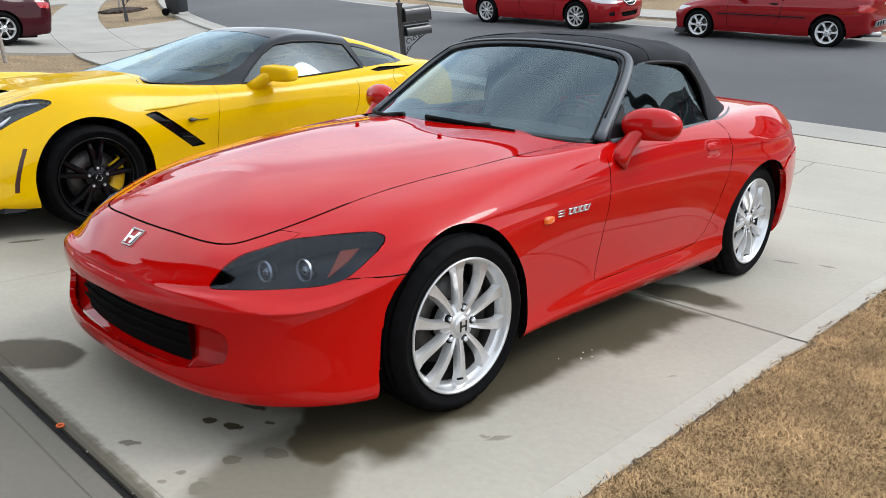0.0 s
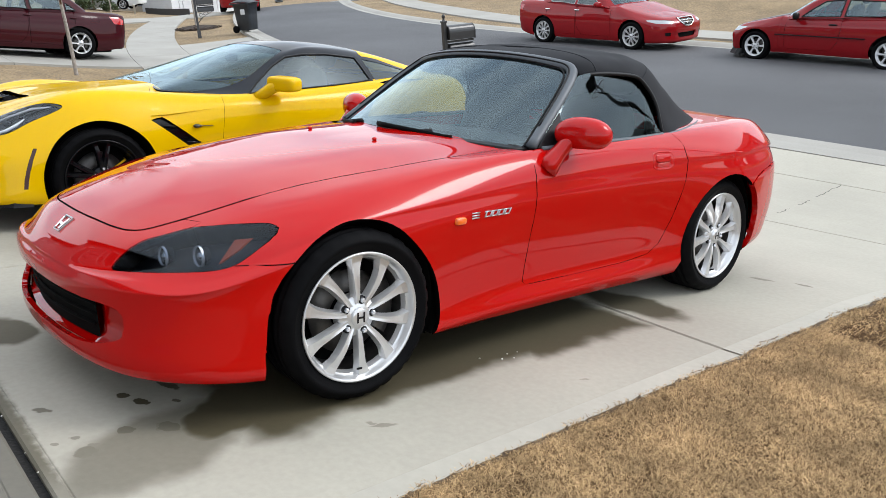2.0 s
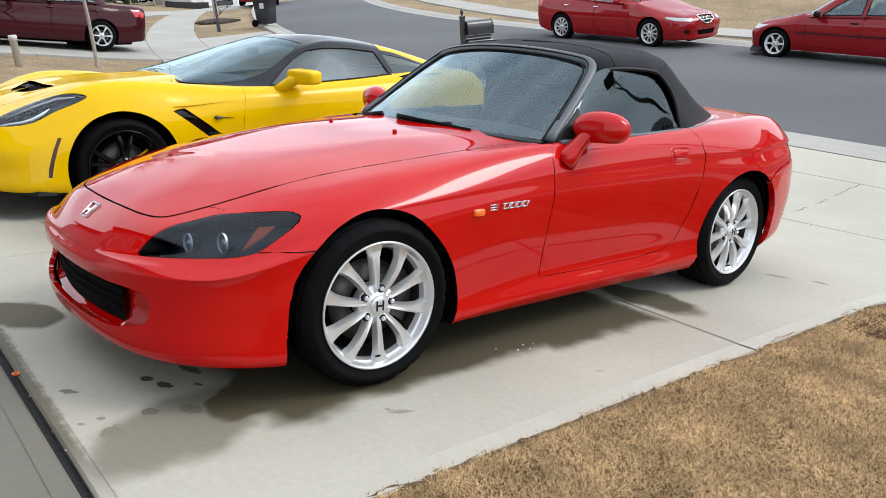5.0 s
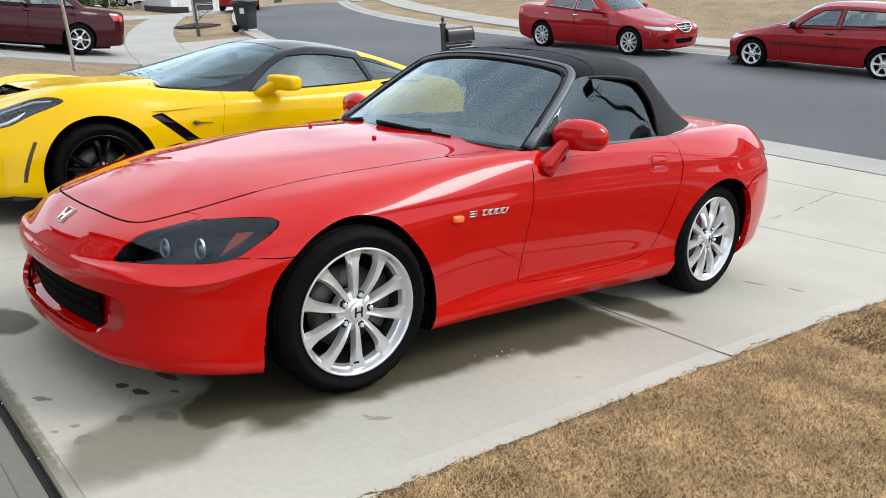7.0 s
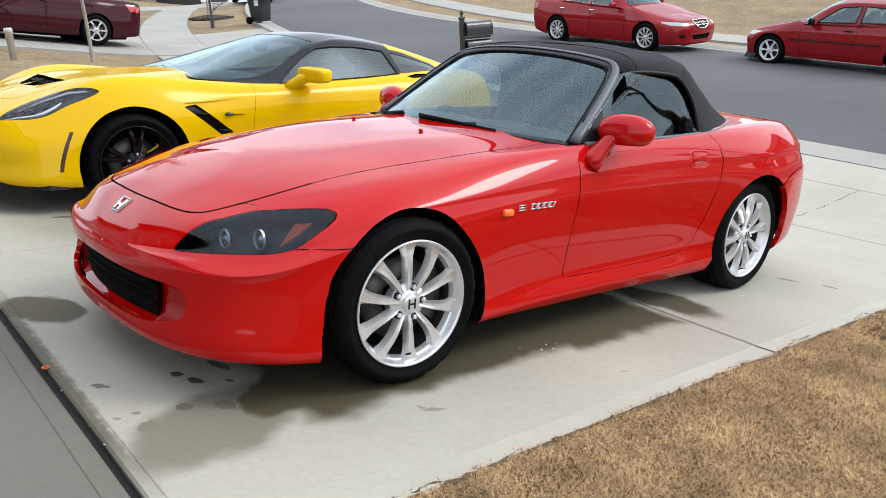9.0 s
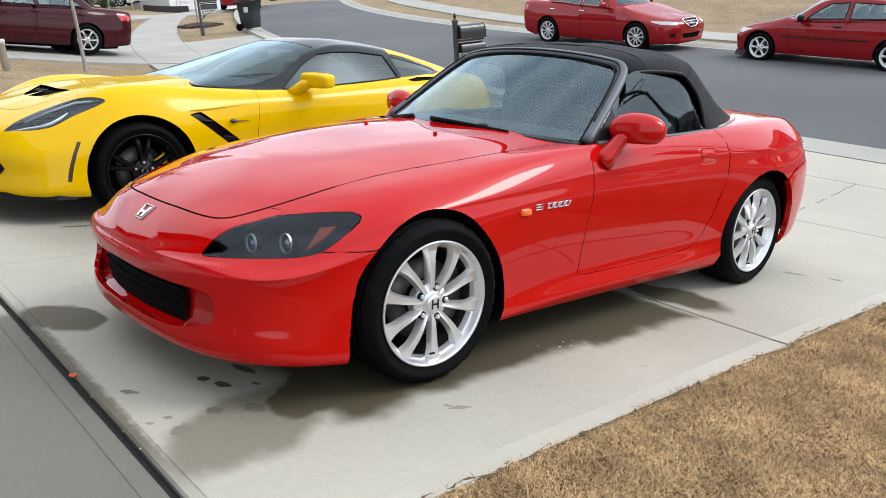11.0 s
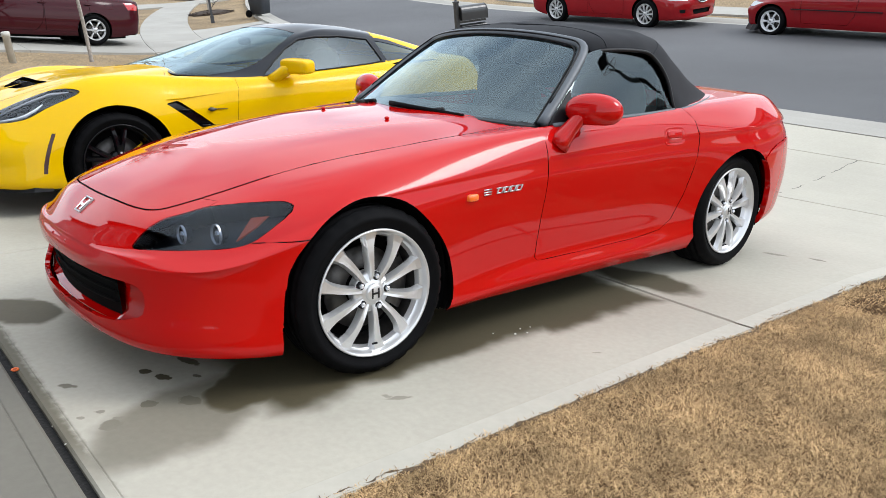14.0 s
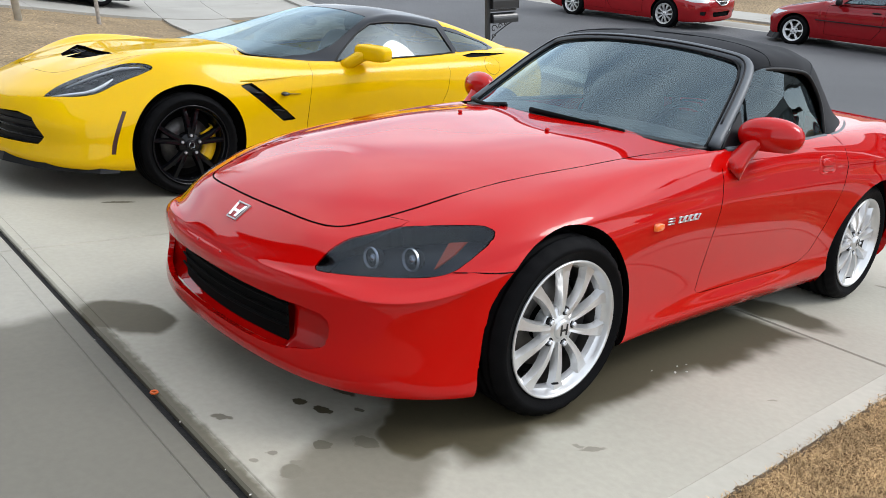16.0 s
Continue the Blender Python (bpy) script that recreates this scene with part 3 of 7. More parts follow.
def slab_mesh(x0, x1, y0, y1, mat, lift=0.0, gap=0.006, n=8, lo=land, tooled=(0, 0, 0, 0)):
    """One cast slab that follows the land, with rounded edges and a tooled line along the sides that have one (metres from the edge)."""
    def cuts(a, b, ma, mb):
        first = [(a + ma - .004, 0), (a + ma, -.003), (a + ma + .004, 0)] if ma else []
        last = [(b - mb - .004, 0), (b - mb, -.003), (b - mb + .004, 0)] if mb else []
        inner = steps(a + ma + .03, b - mb - .03, max(0.4, (b - a) / n))
        return [(a + gap, -.008), (a + gap + .008, 0)] + first + [(q, 0) for q in inner] + last + [(b - gap - .008, 0), (b - gap, -.008)]
    rows = []
    for x, dx in cuts(x0, x1, tooled[0], tooled[1]):
        rows.append([(x, y + skew(x, y), lo(x, y + skew(x, y)) + lift + min(dx, dy)) for y, dy in cuts(y0, y1, tooled[2], tooled[3])])
    return strip_mesh("slab", rows, mat, 0.11)


drive = tagged(new("driveway"), "pale concrete double driveway of cast slabs with wet patches and painted shade", "driveway", kind="structure")
base = strip_mesh("joint_bed", [[(x, y, land(x, y) - 0.025) for y in steps(-4.15, 7.7, 0.5)] for x in (-4.85, -3.2, -1.7, 0, 1.44)], M["joint_filler"], 0.05)
put("joint_bed", base, drive)
for xa, xb in ((-4.85, -1.7), (-1.7, 1.45)):
    for ya, yb in ((-4.2, -1.032), (-1.008, 1.6), (1.6, 4.9), (4.9, 6.75), (6.75, 7.722)):
        g = 0.005 if ya > 0 else 0.003
        edge = (0, 0.105 if xb > 1 else 0, 0.045 if ya == -1.008 else 0, 0.07 if yb == -1.032 else 0)
        put("slab", slab_mesh(xa, xb, ya, yb, M["drive_concrete_damp"] if ya < -2 else M["drive_concrete"], 0, g, tooled=edge), drive)
# smooth trowelled border along the lawn
for ya, yb in ((-1.06, 1.55), (1.57, 4.88)):
    put("slab_border", strip_mesh("slab_border", [[(x, y, land(x, y) + .003) for y in steps(ya, yb, .3)] for x in (1.346, 1.438)], M["trowelled_concrete"], .004), drive)
# hairline crack across the apron
crack_pts = [(-.26, 4.92), (-.37, 6.73)]
rnd_k = random.Random(6)
rows = []
for i in range(41):
    t_ = i / 40
    x = crack_pts[0][0] + (crack_pts[1][0] - crack_pts[0][0]) * t_ + rnd_k.uniform(-.012, .012)
    y = crack_pts[0][1] + (crack_pts[1][1] - crack_pts[0][1]) * t_ + rnd_k.uniform(-.012, .012)
    rows.append([(x, y, land(x, y) + .0015), (x + .006, y, land(x + .006, y) + .0015)])
put("crack", strip_mesh("crack", rows, M["joint_filler"], .004), drive)
# wing of the apron beside the kerb
for xa, xb in ((1.45, 3.0), (3.0, 4.5), (4.5, 6.0), (6.0, 7.5)):
    put("slab", slab_mesh(xa, xb, 4.9, 6.4, M["walk_concrete"]), drive)


# ---- the neighbours' paving ----


def walk_band(name, x0, x1, lo_fn, hi_fn, piece=1.5):
    """A pavement of square-cut slabs that follows the street."""
    root = tagged(new(name), "pale concrete pavement slabs beside the street", "pavement", kind="structure")
    n = int(abs(x1 - x0) / piece)
    for i in range(n):
        a, b = x0 + (x1 - x0) * i / n, x0 + (x1 - x0) * (i + 1) / n
        rows = []
        for x in (a + .006, (a + b) / 2, b - .006):
            rows.append([(x, lo_fn(x) + (hi_fn(x) - lo_fn(x)) * j / 3, land(x, lo_fn(x) + (hi_fn(x) - lo_fn(x)) * j / 3) + .012) for j in range(4)])
        put("slab", strip_mesh("slab", rows, M["walk_concrete"], .1), root)
    return root


def blend(x, a, b, v0, v1):
    t = min(1, max(0, (x - a) / (b - a)))
    return v0 + (v1 - v0) * t


walk_band("pavement", -14.9, -4.9, lambda x: kerb_y(x) - blend(x, -14, -6, 3.9, 3.0), lambda x: kerb_y(x) - blend(x, -14, -6, 2.4, 1.2))
walk_band("pavement_beyond", -46, -19.6, lambda x: kerb_y(x) - 3.9, lambda x: kerb_y(x) - 2.4)
walk_band("pavement_far", -40, 24, lambda x: far_kerb_y(x) + blend(x, -22, -12, 2.0, 1.15), lambda x: far_kerb_y(x) + blend(x, -22, -12, 3.5, 2.6))


def neighbour_drive(name, x0, x1, y0):
    root = tagged(new(name), "pale concrete driveway of a neighbouring house", "driveway", kind="structure")
    ys = [y0, y0 + 4, y0 + 7.5]
    top = kerb_y((x0 + x1) / 2)
    cuts = steps(y0, top - 3.9, 3.2) + [top - 2.4, top - .1]
    xm = (x0 + x1) / 2
    for a, b in zip(cuts, cuts[1:]):
        for xa, xb in ((x0, xm), (xm, x1)):
            rows = []
            for x in (xa + .006, (xa + xb) / 2, xb - .006):
                sh = kerb_y(x) - top
                rows.append([(x, a + (b - a) * j / 4 + sh * min(1, max(0, (a + (b - a) * j / 4 - 2) / 4)) + .006 * (1 if j == 0 else -1 if j == 4 else 0), 0) for j in range(5)])
                rows[-1] = [(p[0], p[1], land(p[0], p[1]) + .014) for p in rows[-1]]
            put("slab", strip_mesh("slab", rows, M["walk_concrete"], .1), root)
    return root


neighbour_drive("driveway_beside", -19.6, -15.0, -6.0)
neighbour_drive("driveway_beyond", -34.0, -29.8, 1.0)

# ---- the red roadster ----


def wheel_parts(parent, x, y, z, side, r_tyre, r_rim, width, spokes, paint, cap_mat, steer=0.0, twist=0.0, style="curved", caliper=None, lean=0.0, phase=0.0):
    """A wheel: tyre, rim with its spokes, cap, nuts, brake disc and caliper. side: 1 on the car's left, -1 on its right."""
    root = new("wheel")
    root.parent = parent
    root.empty_display_size = 0.1
    root.matrix_local = pose(x, y, z, 0, lean, steer) @ Matrix.Diagonal((side, 1, 1, 1))
    w = width / 2
    # tyre
    prof = [(r_rim - 0.006, w - 0.012), (r_rim + 0.012, w - 0.002), (r_rim + 0.030, w + 0.004), ((r_rim + r_tyre) / 2, w + 0.010), (r_tyre - 0.028, w + 0.004), (r_tyre - 0.010, w - 0.010), (r_tyre - 0.002, w - 0.028)]
    for g in (0.62, 0.22, -0.22, -0.62):
        c = g * w
        prof += [(r_tyre, c + 0.009), (r_tyre - 0.008, c + 0.006), (r_tyre - 0.008, c - 0.006), (r_tyre, c - 0.009)]
    prof += [(r_tyre - 0.002, -w + 0.028), (r_tyre - 0.010, -w + 0.010), (r_tyre - 0.03, -w - 0.004), (r_rim, -w + 0.012)]
    cols = 120
    tyre = lathe(prof, cols)
    k = len(prof)
    # cross grooves over the shoulder
    for c in range(0, cols, 4):
        for j in (5, 6, 7):
            v = tyre[0][c * k + j]
            tyre[0][c * k + j] = (v[0] - 0.002, v[1] * .988, v[2] * .988)
    put("tyre", mesh_of("tyre", *tyre, M["rubber"]), root)
    # rim: lip, barrel
    lip = [(r_rim - 0.004, w - 0.010), (r_rim + 0.003, w - 0.004), (r_rim + 0.002, w + 0.002), (r_rim - 0.004, w + 0.003), (r_rim - 0.008, w - 0.005), (r_rim - 0.012, w - 0.014), (r_rim - 0.016, w - 0.026), (r_rim - 0.022, w - 0.031)]
    barrel = [(r_rim - 0.022, w - 0.031), (r_rim - 0.030, w - 0.050), (r_rim - 0.036, -w + 0.02)]
    rim = put("rim", mesh_of("rim", *lathe(lip, 72), paint), root)
    put("barrel", mesh_of("barrel", *lathe(barrel[:2], 48), paint), rim)
    # deep half of the barrel in darker steel, painting the shade behind the spokes
    put("inner_barrel", mesh_of("inner_barrel", *lathe(barrel[1:], 48), M["rotor_steel"] if paint != M["gloss_black"] else paint), rim)
    face = w - 0.016
    hub_r = 0.062
    pieces = []
    ro = r_rim - 0.012
    for i in range(spokes):
        a0 = 2 * math.pi * i / spokes + phase
        rows = []
        for k in range(9):
            t = k / 8
            rr = hub_r * 0.6 + (ro - hub_r * 0.6) * t
            if style == "curved":
                a = a0 + twist * (math.sin(math.pi * t) - t) * (1 if i % 2 else -1)
                half = 0.0098 + 0.0112 * t ** 1.5
                if k >= 7:
                    half += 0.004 * (k - 6)
            else:
                pair = 1 if i % 2 else -1
                a = 2 * math.pi * (i // 2) / (spokes // 2) + 0.3 + pair * (0.10 + 0.10 * t)
                half = 0.017 - 0.003 * t
            out = face - 0.008 + 0.010 * math.sin(math.pi * min(1, t * 1.15)) + (0.006 if style == "curved" else -0.006) * t
            deep = 0.034 - 0.012 * t
            c, sn = math.cos(a), math.sin(a)
            rows.append([(out - deep, rr, -half * 1.3), (out - 0.010, rr, -half), (out, rr, -half * 0.80), (out - 0.0035 * (1 - t), rr, 0), (out, rr, half * 0.80), (out - 0.010, rr, half), (out - deep, rr, half * 1.3)])
            rows[-1] = [(p[0], p[1] * c - p[2] * sn, p[1] * sn + p[2] * c) for p in rows[-1]]
        vs = [p for r in rows for p in r]
        fs = [(q * 7 + j, (q + 1) * 7 + j, (q + 1) * 7 + j + 1, q * 7 + j + 1) for q in range(8) for j in range(6)]
        fs += [(q * 7 + 6, (q + 1) * 7 + 6, (q + 1) * 7, q * 7) for q in range(8)]
        put("spoke", mesh_of("spoke", vs, fs, paint, False), rim)
    hub = lathe([(0.001, face - 0.002), (0.042, face - 0.003), (0.050, face - 0.010), (hub_r + 0.008, face - 0.013), (hub_r + 0.015, face - 0.022), (hub_r + 0.012, face - 0.06)], 40)
    put("hub", mesh_of("hub", *hub, paint), rim)
    cap = lathe([(0.0, face + 0.0098), (0.026, face + 0.0095), (0.033, face + 0.006), (0.036, face - 0.006)], 32)
    capo = put("centre_cap", mesh_of("centre_cap", *cap, cap_mat), root)
    plain = style == "split"
    if plain:
        mark = [lathe([(0.017, face + 0.0095), (0.0185, face + 0.0115), (0.020, face + 0.0095)], 28)]
    else:
        mark = cube_piece(face + 0.0095, face + 0.0115, -0.016, -0.010, -0.019, 0.019), cube_piece(face + 0.0095, face + 0.0115, 0.010, 0.016, -0.019, 0.019), cube_piece(face + 0.0095, face + 0.0115, -0.011, 0.011, -0.004, 0.003)
    put("cap_emblem", mesh_of("cap_emblem", *join(*mark), M["lamp_dark"] if paint != M["gloss_black"] else M["chrome"], False), capo)
    nut = lathe([(0.0, face + 0.006), (0.0065, face + 0.005), (0.0095, face + 0.001), (0.0095, face - 0.016)], 6)
    # black ring round each nut, painted for the shade in its hole
    seat = lathe([(0.0085, face - 0.006), (0.0125, face - 0.003), (0.0155, face - 0.006), (0.0160, face - 0.014)], 16)
    nut_me, seat_me = mesh_of("lug_nut", *nut, M["lamp_silver"], False), mesh_of("nut_hole_shade", *seat, M["black_plastic"])
    for i in range(5):
        a = 2 * math.pi * (i + 0.25) / 5 + phase
        ob = put("lug_nut", nut_me, root, "", pose(0, 0.060 * math.cos(a), 0.060 * math.sin(a)))
        put("nut_hole_shade", seat_me, root, "", pose(0, 0.060 * math.cos(a), 0.060 * math.sin(a)))
    disc = lathe([(0.07, face - 0.085), (r_rim * 0.66, face - 0.085), (r_rim * 0.66, face - 0.105), (0.07, face - 0.105)], 48)
    put("brake_disc", mesh_of("brake_disc", *disc, M["rotor_steel"]), root)
    back = lathe([(0.0, face - 0.13), (r_rim - 0.03, face - 0.13)], 32)
    put("backing_plate", mesh_of("backing_plate", *back, M["black_void"]), root)
    cal = lathe([(r_rim * 0.45, face - 0.118), (r_rim * 0.45, face - 0.070), (r_rim * 0.55, face - 0.058), (r_rim * 0.76, face - 0.058), (r_rim * 0.82, face - 0.075), (r_rim * 0.82, face - 0.118)], 12, "x", radians(-35), radians(35))
    put("caliper", mesh_of("caliper", *cal, caliper or M["rotor_steel"]), root)
    valve = tube([(face - 0.01, 0, -(r_rim - 0.035)), (face + 0.012, 0.004, -(r_rim - 0.045))], 0.004, 8)
    put("valve", mesh_of("valve", *valve, M["black_plastic"]), root)
    return root


# lines that run from the middle of the nose, round the side, to the middle of the tail
R_LINES = [
    # spine of bonnet and deck
    [(0, -.30, .752), (0, -.298, .7525), (0, -.28, .755), (0, -.23, .764), (0, -.10, .786), (0, .35, .841), (0, .80, .874), (0, 1.45, .915), (0, 2.0, .92), (0, 2.45, .935), (0, 2.80, .945), (0, 2.93, .941), (0, 2.97, .939), (0, 2.98, .938)],
    # half-way across the bonnet
    [(0, -.50, .690), (.15, -.49, .690), (.25, -.44, .699), (.30, -.33, .723), (.33, -.10, .774), (.35, .35, .836), (.37, .80, .866), (.39, 1.45, .908), (.40, 2.0, .91), (.40, 2.45, .927), (.37, 2.80, .935), (.31, 2.99, .928), (.17, 3.06, .926), (0, 3.08, .925)],
    # bonnet edge
    [(0, -.655, .622), (.20, -.652, .620), (.395, -.618, .610), (.495, -.44, .660), (.56, -.12, .735), (.590, .35, .802), (.615, .82, .837), (.62, 1.45, .882), (.62, 2.0, .895), (.62, 2.45, .912), (.585, 2.82, .922), (.52, 3.05, .912), (.28, 3.16, .910), (0, 3.18, .91)],
    # crest of the front wing, belt line
    [(0, -.742, .556), (.22, -.735, .554), (.455, -.676, .553), (.615, -.475, .612), (.695, -.12, .705), (.728, .35, .772), (.742, .88, .828), (.755, 1.45, .852), (.752, 2.0, .872), (.742, 2.45, .886), (.69, 2.85, .896), (.59, 3.11, .880), (.32, 3.225, .88), (0, 3.245, .88)],
    # upper side
    [(0, -.793, .500), (.23, -.783, .498), (.50, -.705, .500), (.69, -.47, .552), (.792, -.12, .645), (.806, .35, .700), (.800, .88, .745), (.803, 1.45, .770), (.822, 2.0, .785), (.835, 2.45, .790), (.775, 2.87, .805), (.655, 3.16, .79), (.36, 3.27, .79), (0, 3.29, .79)],
    # just above the ledge
    [(0, -.806, .482), (.237, -.796, .481), (.519, -.726, .487), (.722, -.486, .500), (.812, -.12, .617), (.817, .35, .669), (.808, .88, .706), (.810, 1.45, .726), (.830, 2.0, .742), (.848, 2.45, .750), (.790, 2.87, .770), (.665, 3.170, .754), (.365, 3.279, .754), (0, 3.299, .754)],
    # ledge below the lamps
    [(0, -.813, .468), (.24, -.803, .467), (.533, -.738, .467), (.752, -.508, .474), (.830, -.12, .590), (.826, .35, .638), (.814, .88, .668), (.815, 1.45, .682), (.836, 2.0, .700), (.858, 2.45, .712), (.803, 2.87, .735), (.675, 3.178, .718), (.37, 3.287, .718), (0, 3.307, .718)],
    # fullest line of the side
    [(0, -.828, .430), (.24, -.815, .430), (.540, -.736, .432), (.752, -.498, .446), (.842, -.12, .525), (.832, .35, .570), (.812, .88, .585), (.812, 1.45, .595), (.835, 2.0, .610), (.872, 2.45, .625), (.825, 2.87, .655), (.69, 3.19, .64), (.38, 3.30, .64), (0, 3.32, .64)],
    # lower side
    [(0, -.815, .335), (.245, -.803, .335), (.55, -.722, .335), (.765, -.485, .340), (.852, -.12, .375), (.817, .35, .385), (.784, .88, .375), (.782, 1.45, .380), (.808, 2.0, .395), (.868, 2.45, .42), (.828, 2.87, .47), (.70, 3.18, .46), (.38, 3.29, .46), (0, 3.31, .46)],
    # above the sill
    [(0, -.822, .245), (.25, -.810, .245), (.565, -.725, .245), (.782, -.480, .245), (.850, -.12, .26), (.810, .35, .255), (.779, .88, .262), (.777, 1.45, .266), (.796, 2.0, .275), (.850, 2.45, .29), (.815, 2.87, .33), (.69, 3.15, .34), (.38, 3.26, .34), (0, 3.28, .34)],
    # sill
    [(0, -.812, .185), (.25, -.80, .185), (.57, -.715, .182), (.79, -.472, .18), (.846, -.12, .18), (.812, .35, .182), (.790, .88, .195), (.790, 1.45, .198), (.795, 2.0, .192), (.835, 2.45, .21), (.80, 2.87, .25), (.68, 3.11, .27), (.37, 3.22, .27), (0, 3.24, .27)],
    # under edge
    [(0, -.785, .160), (.25, -.772, .160), (.56, -.69, .158), (.775, -.458, .155), (.825, -.12, .15), (.785, .35, .152), (.760, .88, .148), (.758, 1.45, .146), (.762, 2.0, .142), (.80, 2.45, .17), (.77, 2.87, .215), (.65, 3.05, .24), (.35, 3.16, .24), (0, 3.18, .24)],
]
for low, line in enumerate(R_LINES):
    # the tail tucks in, more so below the lamps
    if low > 4:
        for i in (11, 12, 13):
            line[i] = (line[i][0], line[i][1] - .018, line[i][2])
    for i, (dx, dy) in ((10, (-.008, -.012)), (11, (-.014, -.042)), (12, (-.006, -.042)), (13, (0, -.042))):
        line[i] = (max(0, line[i][0] + dx) if line[i][0] > 0 else 0, line[i][1] + dy, line[i][2])
R_NET = Net(R_LINES, True, True)


def arc(cx, cy, r, a0, a1, n):
    return [(cx + r * math.cos(radians(a0 + (a1 - a0) * i / n)), cy + r * math.sin(radians(a0 + (a1 - a0) * i / n))) for i in range(n + 1)]


def side_loop(net, pts, srange, vrange=(2.6, 11.0)):
    return net.find(pts, [1, 2], srange, vrange)


def build_roadster():
    car = thing("sports_car", LOT @ pose(0, 0, 0), "glossy red roadster with raised black soft top on the driveway", "car")
    red = M["red_paint"]
    N = R_NET
    vmax = N.mv - 1.0
    # wheel arches, cut down through the under edge
    fa = side_loop(N, curve_through([(.372, .165), (.384, .21), (.388, .27), (.362, .370), (.298, .475), (.196, .580), (.105, .638), (0, .656), (-.1, .637), (-.188, .592), (-.262, .536), (-.320, .460), (-.348, .380), (-.364, .273), (-.366, .21), (-.366, .165)], 56), (2.2, 6.0))
    f_arch = [(q[0], q[1]) for q in fa]
    f_arch = [(f_arch[0][0], vmax + 0.2)] + f_arch + [(f_arch[-1][0], vmax + 0.2)]
    ra = side_loop(N, arc(2.388, 0.318, 0.338, -18, 198, 44), (7.4, 10.6))
    r_arch = [(ra[0][0], vmax + 0.2)] + ra + [(ra[-1][0], vmax + 0.2)]
    # headlight: a leaf-shaped opening
    def on(pts, axes, sr, vr):
        return N.find(pts, axes, sr, vr)
    lamp_xz = curve_through([(.452, .512), (.455, .545), (.472, .588), (.513, .622), (.59, .641), (.676, .652), (.715, .648), (.737, .632), (.746, .597), (.738, .552), (.712, .524), (.629, .514), (.514, .507), (.467, .505), (.452, .512)], 64)[:-1]
    lamp = on(lamp_xz, [0, 2], (1.4, 4.0), (2.4, 6.8))
    # mouth of the bumper, from the front
    mouth_xz = curve_through([(0, .412), (.23, .406), (.44, .402), (.518, .396), (.545, .372), (.546, .322), (.525, .288), (.443, .264), (.324, .247), (.1, .244), (0, .243)], 64)
    mouth = on(mouth_xz, [0, 2], (-0.0, 2.4), (5.4, 10.0))
    mouth = [(max(0.0, s), v) for s, v in mouth]
    mouth[0], mouth[-1] = (-0.01, mouth[0][1]), (-0.01, mouth[-1][1])
    # bonnet shut line
    hood_xy = [(0, -.670)] + [tuple(q) for q in curve_through([(.10, -.669), (.24, -.660), (.345, -.640), (.405, -.611), (.450, -.55), (.510, -.38), (.545, -.15), (.585, .10), (.615, .32), (.632, .58), (.642, .74), (.648, .86)], 50)]
    hood = on(hood_xy, [0, 1], (0, 6.4), (0, 3.2))
    hood[0] = (-0.01, hood[0][1])
    cowl = on([(.55, .852), (.45, .808), (.25, .772), (.0, .758)], [0, 1], (4.6, 6.6), (0.0, 2.6))
    cowl[-1] = (cowl[-1][0], -0.01)
    hood_loop = hood + cowl + [(-0.01, -0.01)]
    # door
    door_yz = [(.905, .845), (.902, .78), (.897, .66), (.890, .50), (.884, .36), (.880, .285), (.895, .268), (1.2, .266), (1.6, .270), (1.78, .285), (1.86, .33), (1.92, .45), (1.965, .60), (1.985, .75), (1.975, .82), (1.95, .885)]
    door = side_loop(N, dense(door_yz, 0.04, False), (4.8, 8.6), (2.6, 11))
    door[0] = (door[0][0], 2.80)
    door[-1] = (door[-1][0], 2.80)
    # cockpit opening, under screen and soft top
    cock = [(6.25, -0.01), (6.15, 1.0), (6.05, 2.0), (6.05, 2.80), (7.95, 2.80), (8.1, 2.6), (8.5, 2.0), (9.0, 1.0), (9.2, -0.01)]
    cock = dense(cock, 0.08)
    # seam between bumper and wing, from lamp to arch
    cap = [(-0.01, 2.30)] + []
    bump_yz = [(-.262, .540), (-.32, .538), (-.40, .536)]
    seam_end = side_loop(N, bump_yz, (2.0, 4.2))
    front = [(-0.01, hood[0][1])]
    # bumper: everything ahead of lamp, bonnet edge and seam
    hood_front = [q for q in hood[:26]]
    bumper = hood_front[:22] + [(hood[22][0] + 0.05, 2.35)] + [lamp[4]] + [lamp[i] for i in range(3, -1, -1)] + [lamp[i] for i in range(len(lamp) - 1, 35, -1)] + [seam_end[2], seam_end[1], seam_end[0]]
    ia = min(range(len(fa)), key=lambda i: abs(fa[i][0] - seam_end[0][0]) + abs(fa[i][1] - seam_end[0][1]))
    tail = fa[ia:] + [(fa[-1][0], vmax + 0.01), (-0.01, vmax + 0.01)]
    bumper = bumper + tail
    # side sill panel crease and tail lamp
    fuel = []
    tail_yz = curve_through([(2.93, .86), (3.02, .865), (3.09, .84), (3.12, .76), (3.10, .68), (3.04, .66), (2.98, .70), (2.94, .78), (2.93, .86)], 30)[:-1]
    tail_l = side_loop(N, tail_yz, (9.6, 11.6), (2.6, 7.5))
    rb_yz = dense([(2.60, .592), (2.66, .628), (2.75, .655), (2.90, .672), (3.05, .680), (3.15, .684)], 0.03, False)
    rb = side_loop(N, rb_yz, (8.9, 12.0), (3.5, 9.5))
    rear_bumper = rb + [(13.01, rb[-1][1]), (13.01, vmax + .01), (ra[0][0], vmax + .01)] + [q for q in ra if q[1] > rb[0][1] and q[0] > 9]
